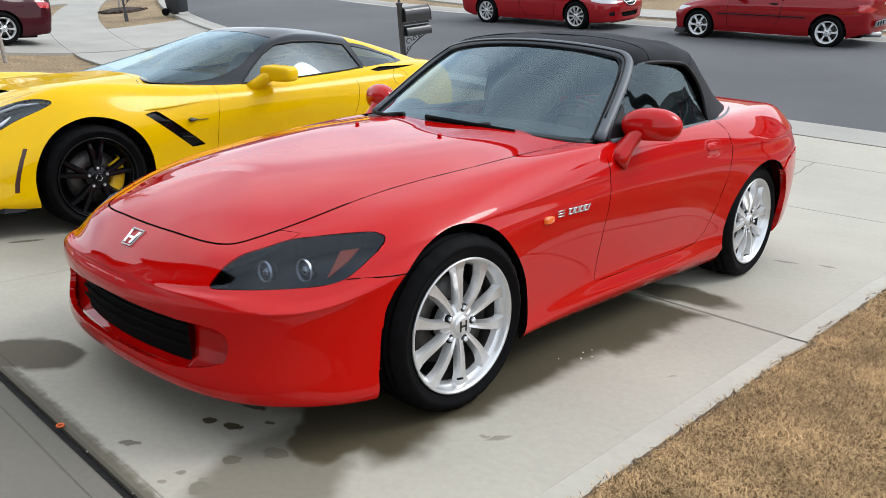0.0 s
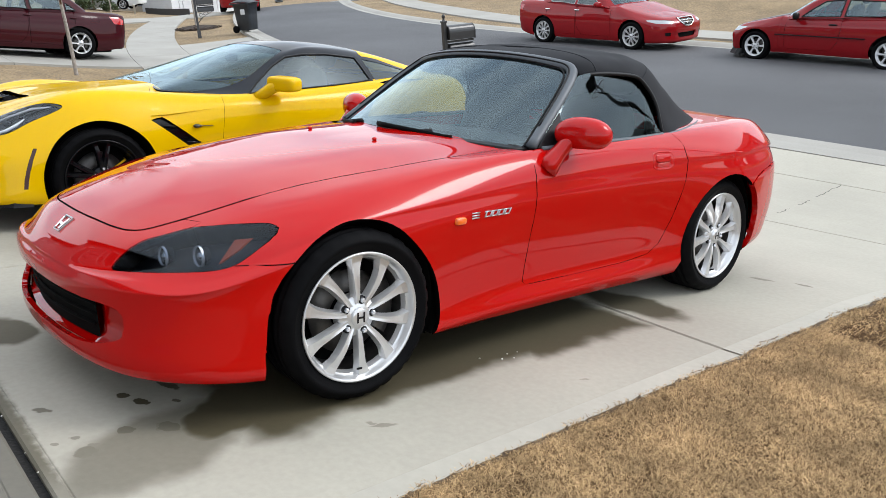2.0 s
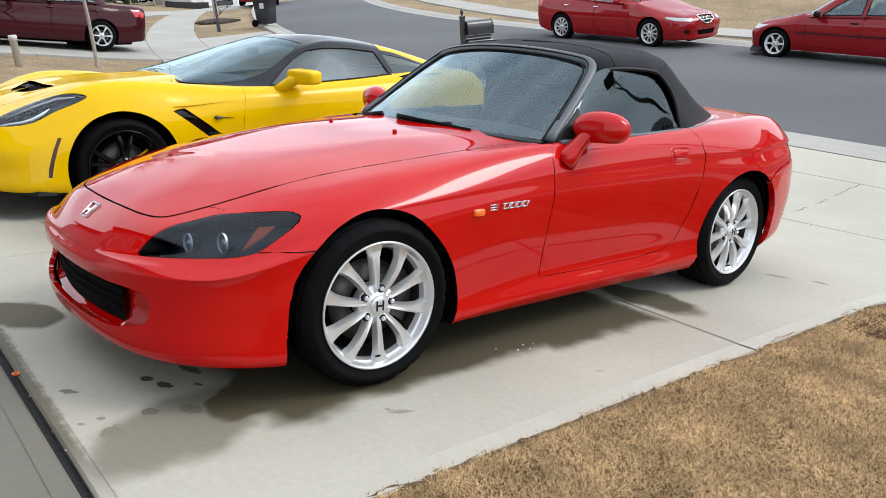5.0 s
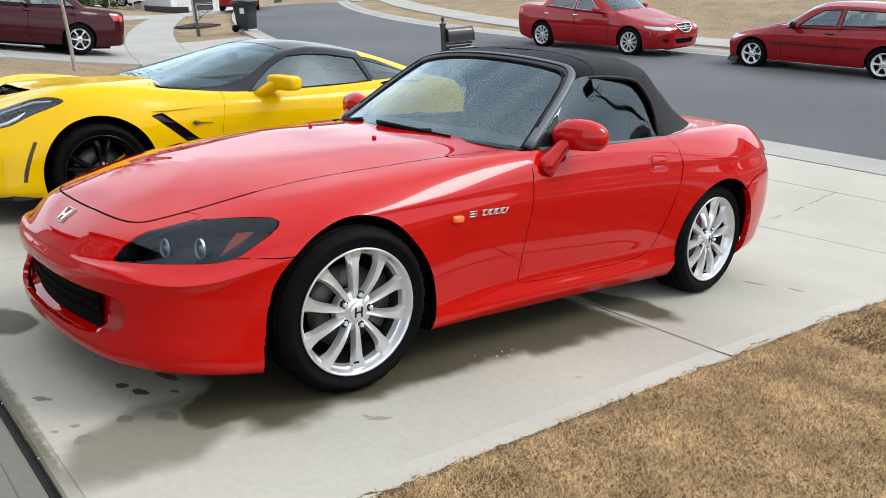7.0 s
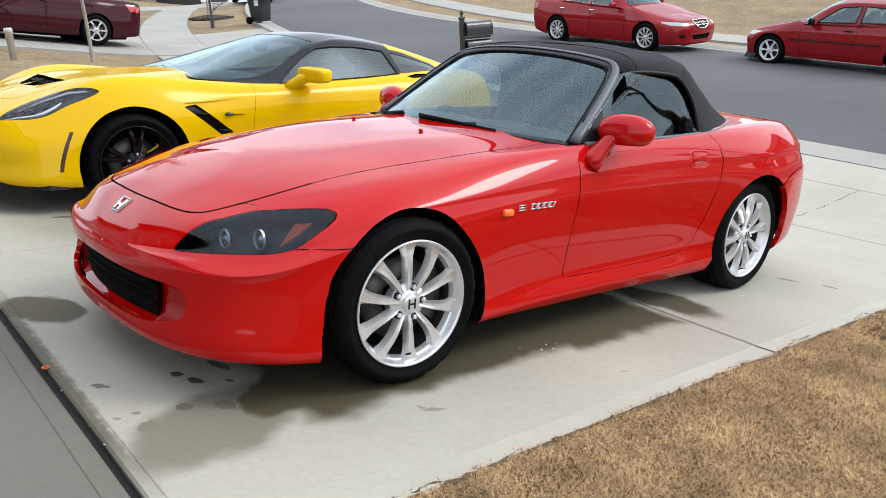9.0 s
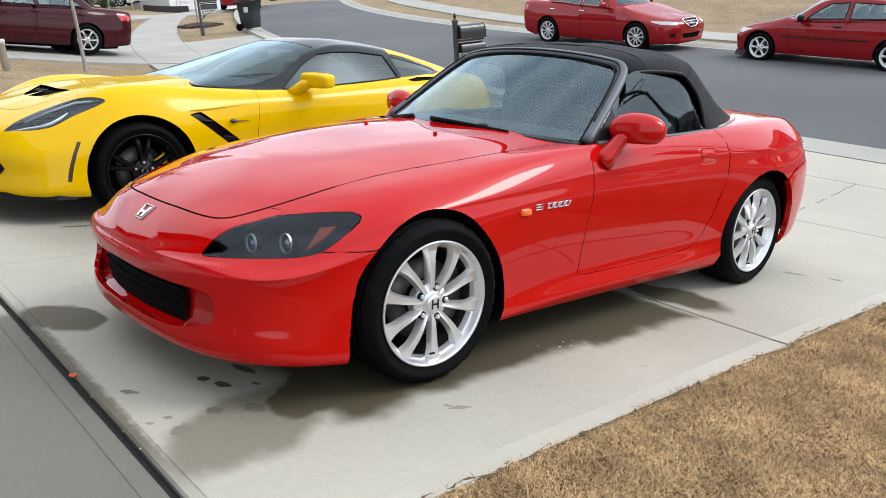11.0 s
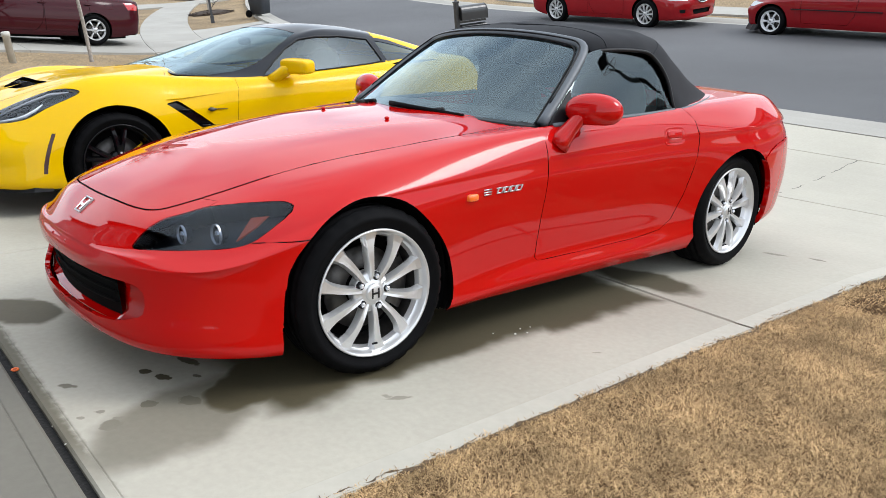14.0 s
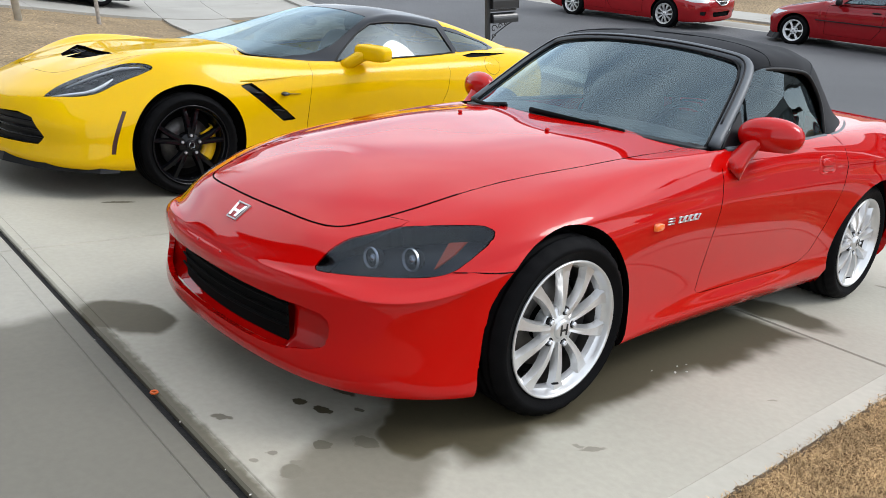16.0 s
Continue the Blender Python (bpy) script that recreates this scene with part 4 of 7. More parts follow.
    panels = [("f_arch", f_arch), ("r_arch", r_arch), ("lamp", lamp), ("mouth", mouth), ("cockpit", cock), ("bonnet", hood_loop), ("door", door), ("tail", tail_l), ("front_bumper", bumper), ("rear_bumper", rear_bumper)]
    uv, cut = cut_sheet(N, (0, 13), (0, vmax), (190, 108), panels, "body", (1.0, 0.40))
    made = {}
    for name in ("body", "bonnet", "front_bumper", "rear_bumper", "door", "tail"):
        if not cut[name]:
            continue
        mat = M["tail_red"] if name == "tail" else red
        nm = {"body": "body_shell", "door": "door", "tail": "tail_lamp"}.get(name, name)
        for mir in (False, True):
            me = panel_mesh(nm, N, uv, cut[name], mat, mir, gap=.0046 if name in ("bonnet", "front_bumper") else .003, flange=0.02 if name != "rear_bumper" else .03, lift=.006 if name == "rear_bumper" else 0.0, dark=name not in ("rear_bumper", "front_bumper"))
            if me:
                made[(name, mir)] = put(nm, me, car)
    # lens of the headlight over a dark housing
    for mir in (False, True):
        sx = -1 if mir else 1
        housing = panel_mesh("headlight", N, uv, cut["lamp"], M["lamp_dark"], mir, gap=0.002, flange=0.0, lift=-0.075)
        hl = put("headlight", housing, car, "smoked headlight with two ringed round lamps")
        walls = panel_mesh("lamp_wall", N, uv, cut["lamp"], M["black_plastic"], mir, gap=0.003, flange=0.08, lift=-0.004)
        # only the turned-in edge is kept of the wall
        bm = bmesh.new()
        bm.from_mesh(walls)
        bmesh.ops.delete(bm, geom=[f for f in bm.faces if len(f.verts) == 3], context="FACES")
        bm.to_mesh(walls)
        bm.free()
        put("lamp_wall", walls, hl)
        lens = panel_mesh("lens", N, uv, cut["lamp"], M["smoked_lens"], mir, gap=0.0025, flange=0.0, lift=0.001)
        put("lens", lens, hl)
        for lx, lz, rr in ((.556, .566, .031), (.640, .570, .034)):
            sv = on([(lx, lz)], [0, 2], (1.4, 4.0), (2.4, 6.8))[0]
            c, nn = N.at([sv[0]], [sv[1]])[0], N.normal([sv[0]], [sv[1]])[0]
            way = Vector((0.02, -1.0, 0.02)).normalized()
            pos = Vector(c) - Vector(nn) * 0.026
            rot = way.to_track_quat("Z", "Y").to_matrix().to_4x4()
            mm = Matrix.Translation(pos) @ rot
            ring = moved(lathe([(rr - .0025, -.006), (rr - .002, 0), (rr, .002), (rr + .0015, 0), (rr + .002, -.006)], 32, "z"), mm)
            eye = moved(lathe([(0, -.004), (rr * .35, -.006), (rr * .55, -.014), (rr * .6, -.02), (rr - .002, -.012), (rr - .002, -.03)], 24, "z"), mm)
            flip = (lambda p: ([Vector((-v[0], v[1], v[2])) for v in p[0]], [tuple(reversed(f)) for f in p[1]])) if mir else (lambda p: p)
            put("lamp_ring", mesh_of("lamp_ring", *flip(ring), M["lamp_silver"]), hl)
            put("projector", mesh_of("projector", *flip(eye), M["gloss_black"]), hl)
            dome = moved(lathe([(rr * .46, -.012), (rr * .40, -.005), (rr * .26, .001), (rr * .10, .003), (.0002, .0034)], 20, "z"), mm)
            put("projector_lens", mesh_of("projector_lens", *flip(dome), M["chrome"]), hl)
        sv = on([(.676, .616), (.702, .620), (.708, .585), (.698, .545)], [0, 2], (1.4, 4.0), (2.4, 6.8))
        q = [Vector(a) - Vector(b) * 0.016 for a, b in zip(N.at([k[0] for k in sv], [k[1] for k in sv]), N.normal([k[0] for k in sv], [k[1] for k in sv]))]
        if mir:
            q = [Vector((-v.x, v.y, v.z)) for v in q]
        put("indicator", mesh_of("indicator", q + [v + Vector((0, .01, 0)) for v in q], [(0, 1, 2, 3), (7, 6, 5, 4), (0, 4, 5, 1), (1, 5, 6, 2), (2, 6, 7, 3), (3, 7, 4, 0)], M["amber_dull"], False), hl, "dull orange indicator")
    seam = side_loop(N, dense([(-.258, .540), (-.32, .538), (-.425, .535)], .012, False), (2.0, 4.2))
    seam_vs, seam_fs = ribbon(N, seam, .0036, .0008)
    for sx_ in (1, -1):
        put("bumper_seam", mesh_of("bumper_seam", [(v[0] * sx_, v[1], v[2]) for v in seam_vs], seam_fs, M["seam_dark"]), car)
    front_seam = [q for q in hood if q[0] > 0][:26]
    seam_vs, seam_fs = ribbon(N, [(0.0, hood[0][1])] + front_seam, .0062, .0009)
    for sx_ in (1, -1):
        put("bonnet_seam", mesh_of("bonnet_seam", [(v[0] * sx_, v[1], v[2]) for v in seam_vs], seam_fs, M["seam_dark"]), car)
    # recess of the mouth
    xs = [-.56, -.545, -.52, -.50, -.47, -.42, -.378, -.362, -.355] + [i / 10 * .35 for i in range(-10, 11)] + [.355, .362, .378, .42, .47, .50, .52, .545, .56]
    def nose_y(x):
        return -.812 + 0.30 * x * x
    vs, fs = [], []
    rowz = [(.422, 0.004), (.405, .070), (.345, .105), (.270, .10), (.236, 0.006)]
    for x in xs:
        for z, d in rowz:
            out = 1.0 if abs(x) < .36 else .42 if abs(x) < .50 else min(.42, max(0, (0.56 - abs(x)) / 0.06 * .42))
            vs.append((x, nose_y(x) + 0.01 + d * out, z - 0.02 * x * x))
    k = len(rowz)
    fs = [(i * k + j, i * k + j + 1, (i + 1) * k + j + 1, (i + 1) * k + j) for i in range(len(xs) - 1) for j in range(k - 1)]
    put("bumper_recess", mesh_of("bumper_recess", vs, fs, red), car)
    # black grille set into it
    gx_ = [i / 14 * 0.362 for i in range(-14, 15)]
    vs = []
    for x in gx_:
        vs += [(x, nose_y(x) + .026, .412 - .02 * x * x), (x, nose_y(x) + .040, .248)]
    fs = [(2 * i, 2 * i + 1, 2 * i + 3, 2 * i + 2) for i in range(len(gx_) - 1)]
    grille = put("grille", mesh_of("grille", vs, fs, M["black_void"]), car, "black mesh grille")
    for zz in (.29, .325, .36):
        v = tube([(x, nose_y(x) + .026, zz + .010) for x in gx_], 0.005, 6)
        put("slat", mesh_of("slat", *v, M["black_void"]), grille)
    return car, uv, cut, made


roadster, R_UV, R_CUT, R_MADE = build_roadster()
for yy, xx, rr, wd in ((0.0, 0.735, 0.310, 0.215), (2.385, 0.698, 0.312, 0.235)):
    for sd in (1, -1):
        wheel_parts(roadster, sd * xx, yy, rr, sd, rr, 0.234, wd, 10, M["alloy"], M["alloy"], steer=-2 if yy == 0 else 0, twist=0.04, phase=-0.23 if yy == 0 else -0.50)


def mirrored(p):
    return [Vector((-v[0], v[1], v[2])) for v in p[0]], [tuple(reversed(f)) for f in p[1]]


def both(name, piece, mat, parent, label="", smooth=True):
    """A part on the left and its twin on the right."""
    return [put(name, mesh_of(name, *p, mat, smooth), parent, label) for p in (piece, mirrored(piece))]


def full_width(half):
    """A line from its right half to its left half, mirrored about the middle (first point at x = 0)."""
    return [(-x, y, z) for x, y, z in reversed(half[1:])] + list(half)


def blob(rx, ry, rz, power=2.0, nu=28, nv=16):
    """A rounded solid between an egg and a box."""
    vs, fs = [], []
    for i in range(nv + 1):
        b = math.pi * (i / nv - 0.5)
        for j in range(nu):
            a = 2 * math.pi * j / nu
            f = lambda c: math.copysign(abs(c) ** (2 / power), c)
            vs.append(Vector((rx * f(math.cos(b)) * f(math.cos(a)), ry * f(math.cos(b)) * f(math.sin(a)), rz * f(math.sin(b)))))
    for i in range(nv):
        for j in range(nu):
            fs.append((i * nu + j, i * nu + (j + 1) % nu, (i + 1) * nu + (j + 1) % nu, (i + 1) * nu + j))
    return vs, fs


def seat(parent, x, y, z, mat, lean=18, tall=0.58, wide=0.25, rest=True):
    root = new("seat")
    root.parent = parent
    root.empty_display_size = 0.1
    root.matrix_local = pose(x, y, z)
    put("cushion", mesh_of("cushion", *moved(blob(wide, 0.26, 0.09, 3.2), pose(0, 0, 0)), mat), root)
    put("backrest", mesh_of("backrest", *moved(blob(wide, 0.075, tall / 2, 3.0), pose(0, 0.27, tall / 2, -lean, 0, 0)), mat), root)
    if rest:
        put("headrest", mesh_of("headrest", *moved(blob(0.13, 0.05, 0.085, 3.0), pose(0, 0.30 + 0.30 * tall, tall + 0.07, -lean, 0, 0)), mat), root)
    return root


def steering(parent, x, y, z, r=0.18):
    m = pose(x, y, z, 68, 0, 0)
    ring = [(r * math.cos(2 * math.pi * i / 32), r * math.sin(2 * math.pi * i / 32), 0) for i in range(33)]
    bits = join(tube(ring, 0.014, 8, False), cube_piece(-r, r, -0.02, 0.02, -0.01, 0.01), cube_piece(-0.02, 0.02, -r, 0, -0.01, 0.01), blob(0.06, 0.06, 0.03, 3, 12, 8))
    put("steering_wheel", mesh_of("steering_wheel", *moved(bits, m), M["black_plastic"]), parent)


def dress_roadster(car):
    N, red = R_NET, M["red_paint"]
    # under-body and arch liners, which keep the inside dark
    put("underbody", mesh_of("underbody", *join(cube_piece(-.50, .50, -.66, -.36, .155, .40, .01), cube_piece(-.54, .54, -.40, 2.9, .115, .42, .01), cube_piece(-.72, .72, .42, 1.98, .125, .30, .01), cube_piece(-.60, .60, 2.78, 3.05, .28, .6, .01)), M["black_void"], False), car)
    for yy, zz, x0 in ((0.0, .300, .56), (2.4, .318, .56)):
        liner = lathe([(.372, .775), (.372, x0), (.05, x0)], 40, "x", radians(-22), radians(202))
        for o in both("arch_liner", moved(liner, pose(0, yy, zz)), M["black_void"], car):
            pass
    # ---- windscreen ----
    ws = Net([full_width([(0, .735, .866), (.25, .767, .861), (.50, .835, .848), (.672, .948, .835)]),
              full_width([(0, .935, 1.000), (.25, .960, .993), (.47, 1.015, .975), (.632, 1.095, .950)]),
              full_width([(0, 1.120, 1.120), (.24, 1.140, 1.112), (.44, 1.185, 1.093), (.588, 1.245, 1.068)]),
              full_width([(0, 1.275, 1.215), (.22, 1.290, 1.208), (.40, 1.325, 1.190), (.535, 1.372, 1.165)])])
    put("windscreen", mesh_of("windscreen", *sheet(ws, (36, 18)), M["windscreen_glass"]), car, "tinted windscreen reflecting the sky").visible_shadow = False
    def around(k):
        """The border of the screen, k metres outwards in its own sheet."""
        a = [ws.at([6], [3 * t])[0] for t in np.linspace(0, .93, 14)]
        corner = [ws.at([6 - .25 * math.sin(w)], [3 - .22 * (1 - math.sin(w)) * 1.0])[0] for w in (0.4, 0.9, 1.3)]
        top = [ws.at([s], [3])[0] for s in np.linspace(5.65, .35, 30)]
        return a, corner, top
    a, c, t = around(0)
    left = [Vector(p) for p in a]
    arch = left + [Vector(p) for p in c] + [Vector(p) for p in t] + [Vector((-p.x, p.y, p.z)) for p in [Vector(q) for q in reversed(c)]] + [Vector((-p.x, p.y, p.z)) for p in reversed(left)]
    for _ in range(3):
        arch = [arch[0]] + [(a_ + b_ * 2 + c_) / 4 for a_, b_, c_ in zip(arch, arch[1:], arch[2:])] + [arch[-1]]
    outer = [p + Vector((0.024 * (1 if p.x > 0 else -1) * min(1, abs(p.x) / .5), 0.022, 0.010)) for p in arch]
    put("windscreen_frame", mesh_of("windscreen_frame", *tube(outer, 0.026, 12, True, 0.8), M["frame_grey"]), car, "satin dark grey windscreen frame")
    put("frame_groove", mesh_of("frame_groove", *tube([p + Vector((0.020 * (1 if p.x > 0 else -1) * min(1, abs(p.x) / .5), 0.004, 0.0225)) for p in arch[3:-3]], 0.0045, 6), M["black_plastic"]), car)
    put("screen_seal", mesh_of("screen_seal", *tube([p + Vector((0, -.006, .004)) for p in arch], 0.0045, 8), M["black_plastic"]), car)
    put("header_trim", mesh_of("header_trim", *tube([p + Vector((0, .030, .020)) for p in arch[10:-10]], 0.013, 8, True, 0.7), M["frame_grey"]), car)
    # black edge of the screen's foot and cowl
    cowl = Net([full_width([(0, .735, .850), (.25, .755, .845), (.50, .805, .832), (.665, .90, .820)]), full_width([(0, .80, .866), (.25, .825, .858), (.50, .88, .842), (.68, .97, .824)])])
    put("cowl_panel", mesh_of("cowl_panel", *sheet(cowl, (30, 4), thick=.02), M["black_plastic"]), car)
    # wipers
    for x0, x1 in ((.25, -.12), (-.30, -.60)):
        def on_glass(x, up):
            s = 3 + 3 * x / .60
            return Vector(ws.at([s], [up])[0]) + Vector((0, -.012, .006))
        arm = tube([(x0, .765 + .12 * abs(x0), .880)] + [on_glass(x0 + (x1 - x0) * t, .03 + .05 * t) for t in (.25, .5)], [.010, .008, .006], 8)
        blade = tube([on_glass(x0 + (x1 - x0) * t + .04, .0 + .10 * t) for t in np.linspace(-.05, 1, 10)], .008, 6, True, 1.6)
        w = put("wiper", mesh_of("wiper", *arm, M["black_plastic"]), car)
        put("wiper_blade", mesh_of("wiper_blade", *blade, M["rubber"]), w)
    # ---- soft top ----
    st = Net([
        full_width([(0, 1.290, 1.238), (.22, 1.303, 1.232), (.41, 1.338, 1.214), (.53, 1.378, 1.185), (.572, 1.400, 1.150), (.575, 1.402, 1.140)]),
        full_width([(0, 1.48, 1.270), (.25, 1.48, 1.264), (.46, 1.48, 1.242), (.570, 1.48, 1.210), (.600, 1.485, 1.175), (.604, 1.487, 1.160)]),
        full_width([(0, 1.72, 1.286), (.26, 1.72, 1.278), (.48, 1.72, 1.250), (.585, 1.71, 1.212), (.622, 1.70, 1.172), (.628, 1.70, 1.158)]),
        full_width([(0, 1.93, 1.268), (.26, 1.93, 1.258), (.48, 1.92, 1.226), (.590, 1.89, 1.185), (.634, 1.81, 1.140), (.642, 1.80, 1.128)]),
        full_width([(0, 2.12, 1.200), (.25, 2.12, 1.188), (.46, 2.10, 1.150), (.592, 2.05, 1.095), (.658, 1.895, 1.058), (.670, 1.868, 1.045)]),
        full_width([(0, 2.33, 1.090), (.25, 2.33, 1.078), (.45, 2.30, 1.040), (.587, 2.21, .990), (.684, 1.95, .968), (.700, 1.888, .950)]),
        full_width([(0, 2.52, .995), (.25, 2.515, .985), (.43, 2.48, .960), (.560, 2.38, .932), (.686, 2.04, .912), (.714, 1.90, .890)]),
        full_width([(0, 2.64, .940), (.25, 2.63, .935), (.42, 2.58, .922), (.555, 2.46, .908), (.684, 2.14, .888), (.720, 1.93, .870)]),
    ])
    cloth, cloth_faces = sheet(st, (70, 60), thick=.008, flip=-1)
    sag = lambda v: .010 * noise.noise(Vector((v[0] * 5, v[1] * 6, 2))) + .004 * noise.noise(Vector((v[0] * 16, v[1] * 9, 5)))
    cloth = [(v[0], v[1], v[2] + sag(v) * min(1, max(0, (v[2] - .96) * 8)) * min(1, max(0, (v[1] - 1.40) * 9))) for v in cloth]
    put("soft_top", mesh_of("soft_top", cloth, cloth_faces, M["soft_top_cloth"]), car, "black cloth soft top")
    for vv in (1.0, 3.05):
        ridge = [Vector(st.at([s], [vv])[0]) + Vector((0, 0, .001)) for s in np.linspace(.6, 9.4, 60)]
        put("roof_seam", mesh_of("roof_seam", *tube(ridge, .005 if vv < 2 else .007, 8, True, .6), M["soft_top_cloth"]), car)
    edge = [Vector(st.at([10], [v])[0]) for v in np.linspace(0, 7, 50)]
    both("roof_edge", tube([p + Vector((.004, 0, -.006)) for p in edge[1:]], .009, 8), M["black_plastic"], car)
    foot = [Vector(st.at([s], [7])[0]) for s in np.linspace(0, 10, 70)]
    foot = [p + Vector((.012 * p.x, .012, -.001)) for p in foot]
    put("roof_foot_trim", mesh_of("roof_foot_trim", *tube(foot, .013, 8, True, .8), M["frame_grey"]), car)
    # ---- side windows ----
    top = [(.713, 1.01, .868), (.659, 1.175, 1.005), (.608, 1.335, 1.132), (.607, 1.51, 1.158), (.610, 1.66, 1.156), (.624, 1.78, 1.128), (.655, 1.850, 1.045), (.708, 1.878, .895)]
    bot = [(.722, 1.00, .846), (.728, 1.15, .850), (.730, 1.3, .855), (.730, 1.45, .859), (.728, 1.60, .863), (.724, 1.71, .867), (.720, 1.80, .871), (.718, 1.885, .876)]
    win = Net([top, [tuple((a_ + b_) / 2 + (0.005 if i == 0 else 0) for i, (a_, b_) in enumerate(zip(p, q))) for p, q in zip(top, bot)], bot])
    for o in both("side_window", sheet(win, (40, 12), flip=-1), M["side_glass"], car, "dark tinted side window"):
        o.visible_shadow = False
    both("belt_seal", tube([Vector(p) + Vector((.012, 0, -.004)) for p in curve_through(bot, 30)], .012, 8, True, .9), M["frame_grey"], car, "satin grey strip under the window")
    # black sail panel ahead of the side window
    sail = [(.726, .985, .846), (.737, 1.14, .852), (.676, 1.165, .985), (.706, 1.03, .885)]
    both("sail_panel", ([Vector(v) for v in sail] + [Vector(v) - Vector((.010, 0, .004)) for v in sail], [(0, 1, 2, 3), (7, 6, 5, 4), (0, 4, 5, 1), (1, 5, 6, 2), (2, 6, 7, 3), (3, 7, 4, 0)]), M["black_plastic"], car, smooth=False)
    # ---- mirrors ----
    head = moved(blob(.122, .074, .074, 2.15), pose(.836, 1.135, .908, 4, 0, 12))
    head = ([Vector((v.x, v.y + (0.25 * (v.x - .80) * .5), max(v.z, .848 + .02 * (v.x - .8)))) for v in head[0]], head[1])
    stalk = tube([(.748, 1.015, .765), (.764, 1.030, .792), (.776, 1.055, .825), (.786, 1.088, .86), (.80, 1.115, .89)], [.092, .070, .054, .050, .056], 14, True, .66)
    both("door_mirror", join(head, stalk), red, car, "red teardrop door mirror")
    both("mirror_glass", moved(lathe([(0.001, .0), (.056, .0)], 24, "x"), pose(.846, 1.199, .905, 0, 0, 90 + 12)), M["chrome"], car)
    # ---- handles, emblem, side lamp, badge ----
    def on_side(y, z, out=0.0):
        s, v = N.find([(y, z)], [1, 2], (3.5, 10.5), (2.6, 10.5))[0]
        return Vector(N.at([s], [v])[0]) + Vector(N.normal([s], [v])[0]) * out
    def pad(y0, y1, z0, z1, out, slant=0.0, n=6):
        """A raised pad laid on the side of the body."""
        vs, fs = [], []
        for i in range(n + 1):
            for j in range(3):
                y, z = y0 + (y1 - y0) * i / n, z0 + (z1 - z0) * j / 2
                vs.append(on_side(y + slant * (z - z0), z, out))
        for i in range(n + 1):
            for j in range(3):
                y, z = y0 + (y1 - y0) * i / n, z0 + (z1 - z0) * j / 2
                vs.append(on_side(y + slant * (z - z0), z, -.004))
        k = 3 * (n + 1)
        fs = [(i * 3 + j, i * 3 + j + 1, i * 3 + j + 4, i * 3 + j + 3) for i in range(n) for j in range(2)]
        ring = [i * 3 for i in range(n + 1)] + [n * 3 + 1, n * 3 + 2] + [i * 3 + 2 for i in range(n - 1, -1, -1)] + [1]
        fs += [(ring[i], ring[(i + 1) % len(ring)], ring[(i + 1) % len(ring)] + k, ring[i] + k) for i in range(len(ring))]
        return vs, fs
    def plate(loop_fn, rings):
        """A domed plate: rings of (scale, height) about a centre on the side."""
        vs, fs, n = [], [], 24
        for sc, up in rings:
            for i in range(n):
                vs.append(loop_fn(2 * math.pi * i / n, sc, up))
        for r in range(len(rings) - 1):
            fs += [(r * n + i, r * n + (i + 1) % n, (r + 1) * n + (i + 1) % n, (r + 1) * n + i) for i in range(n)]
        fs.append(tuple((len(rings) - 1) * n + i for i in range(n)))
        return vs, fs
    sq = lambda c: math.copysign(abs(c) ** .5, c)
    cup = plate(lambda a, sc, up: on_side(1.790 + .078 * sc * sq(math.cos(a)), .757 + .041 * sc * sq(math.sin(a)), up), [(1.08, .0003), (1.03, .0022), (.97, .0003)])
    grip = plate(lambda a, sc, up: on_side(1.786 + .056 * sc * sq(math.cos(a)), .768 + .018 * sc * sq(math.sin(a)), up), [(1.04, .001), (1.0, .0045), (.9, .006)])
    slot = plate(lambda a, sc, up: on_side(1.792 + .052 * sc * sq(math.cos(a)), .737 + .011 * sc * sq(math.sin(a)), up), [(1.0, .0015), (.9, .002)])
    for nm, pc, mt in (("handle_cup", cup, red), ("door_handle", grip, red), ("handle_slot", slot, M["tail_red"])):
        both(nm, pc, mt, car)
    side_lamp = plate(lambda a, sc, up: on_side(.458 + .026 * sc * sq(math.cos(a)), .604 + .013 * sc * sq(math.sin(a)), up), [(1.12, .0005), (1.05, .006), (1.0, .010), (.8, .013)])
    both("side_marker", side_lamp, M["amber"], car, "orange side marker lamp")
    # raised metal badge strokes behind the lamp
    y = .520
    for k, wdt in enumerate((.040, .032, .030, .030, .030)):
        z0, z1, t_ = .604, .628, .0044
        if k == 0:
            bars = [pad(y, y + wdt, z0, z0 + t_, .004, .5, 2), pad(y, y + wdt, z1 - t_, z1, .004, .5, 2), pad(y, y + wdt, (z0 + z1 - t_) / 2, (z0 + z1 + t_) / 2, .004, .5, 2)]
            y += .024
        else:
            bars = [pad(y, y + wdt, z0, z0 + t_, .004, .5, 2), pad(y, y + wdt, z1 - t_, z1, .004, .5, 2), pad(y, y + t_ * .9, z0, z1, .004, .5, 1), pad(y + wdt - t_ * .9, y + wdt, z0, z1, .004, .5, 1)]
        y += wdt + .006
        both("badge_bar", join(*bars), M["steel"], car)
    # emblem on the nose
    def on_nose(x, z, out):
        s, v = N.find([(abs(x), z)], [0, 2], (0, 2.4), (1.2, 6.6))[0]
        p, q = N.at([s], [v])[0], N.normal([s], [v])[0]
        sg = -1 if x < 0 else 1
        return Vector((p[0] * sg, p[1], p[2])) + Vector((q[0] * sg, q[1], q[2])) * out
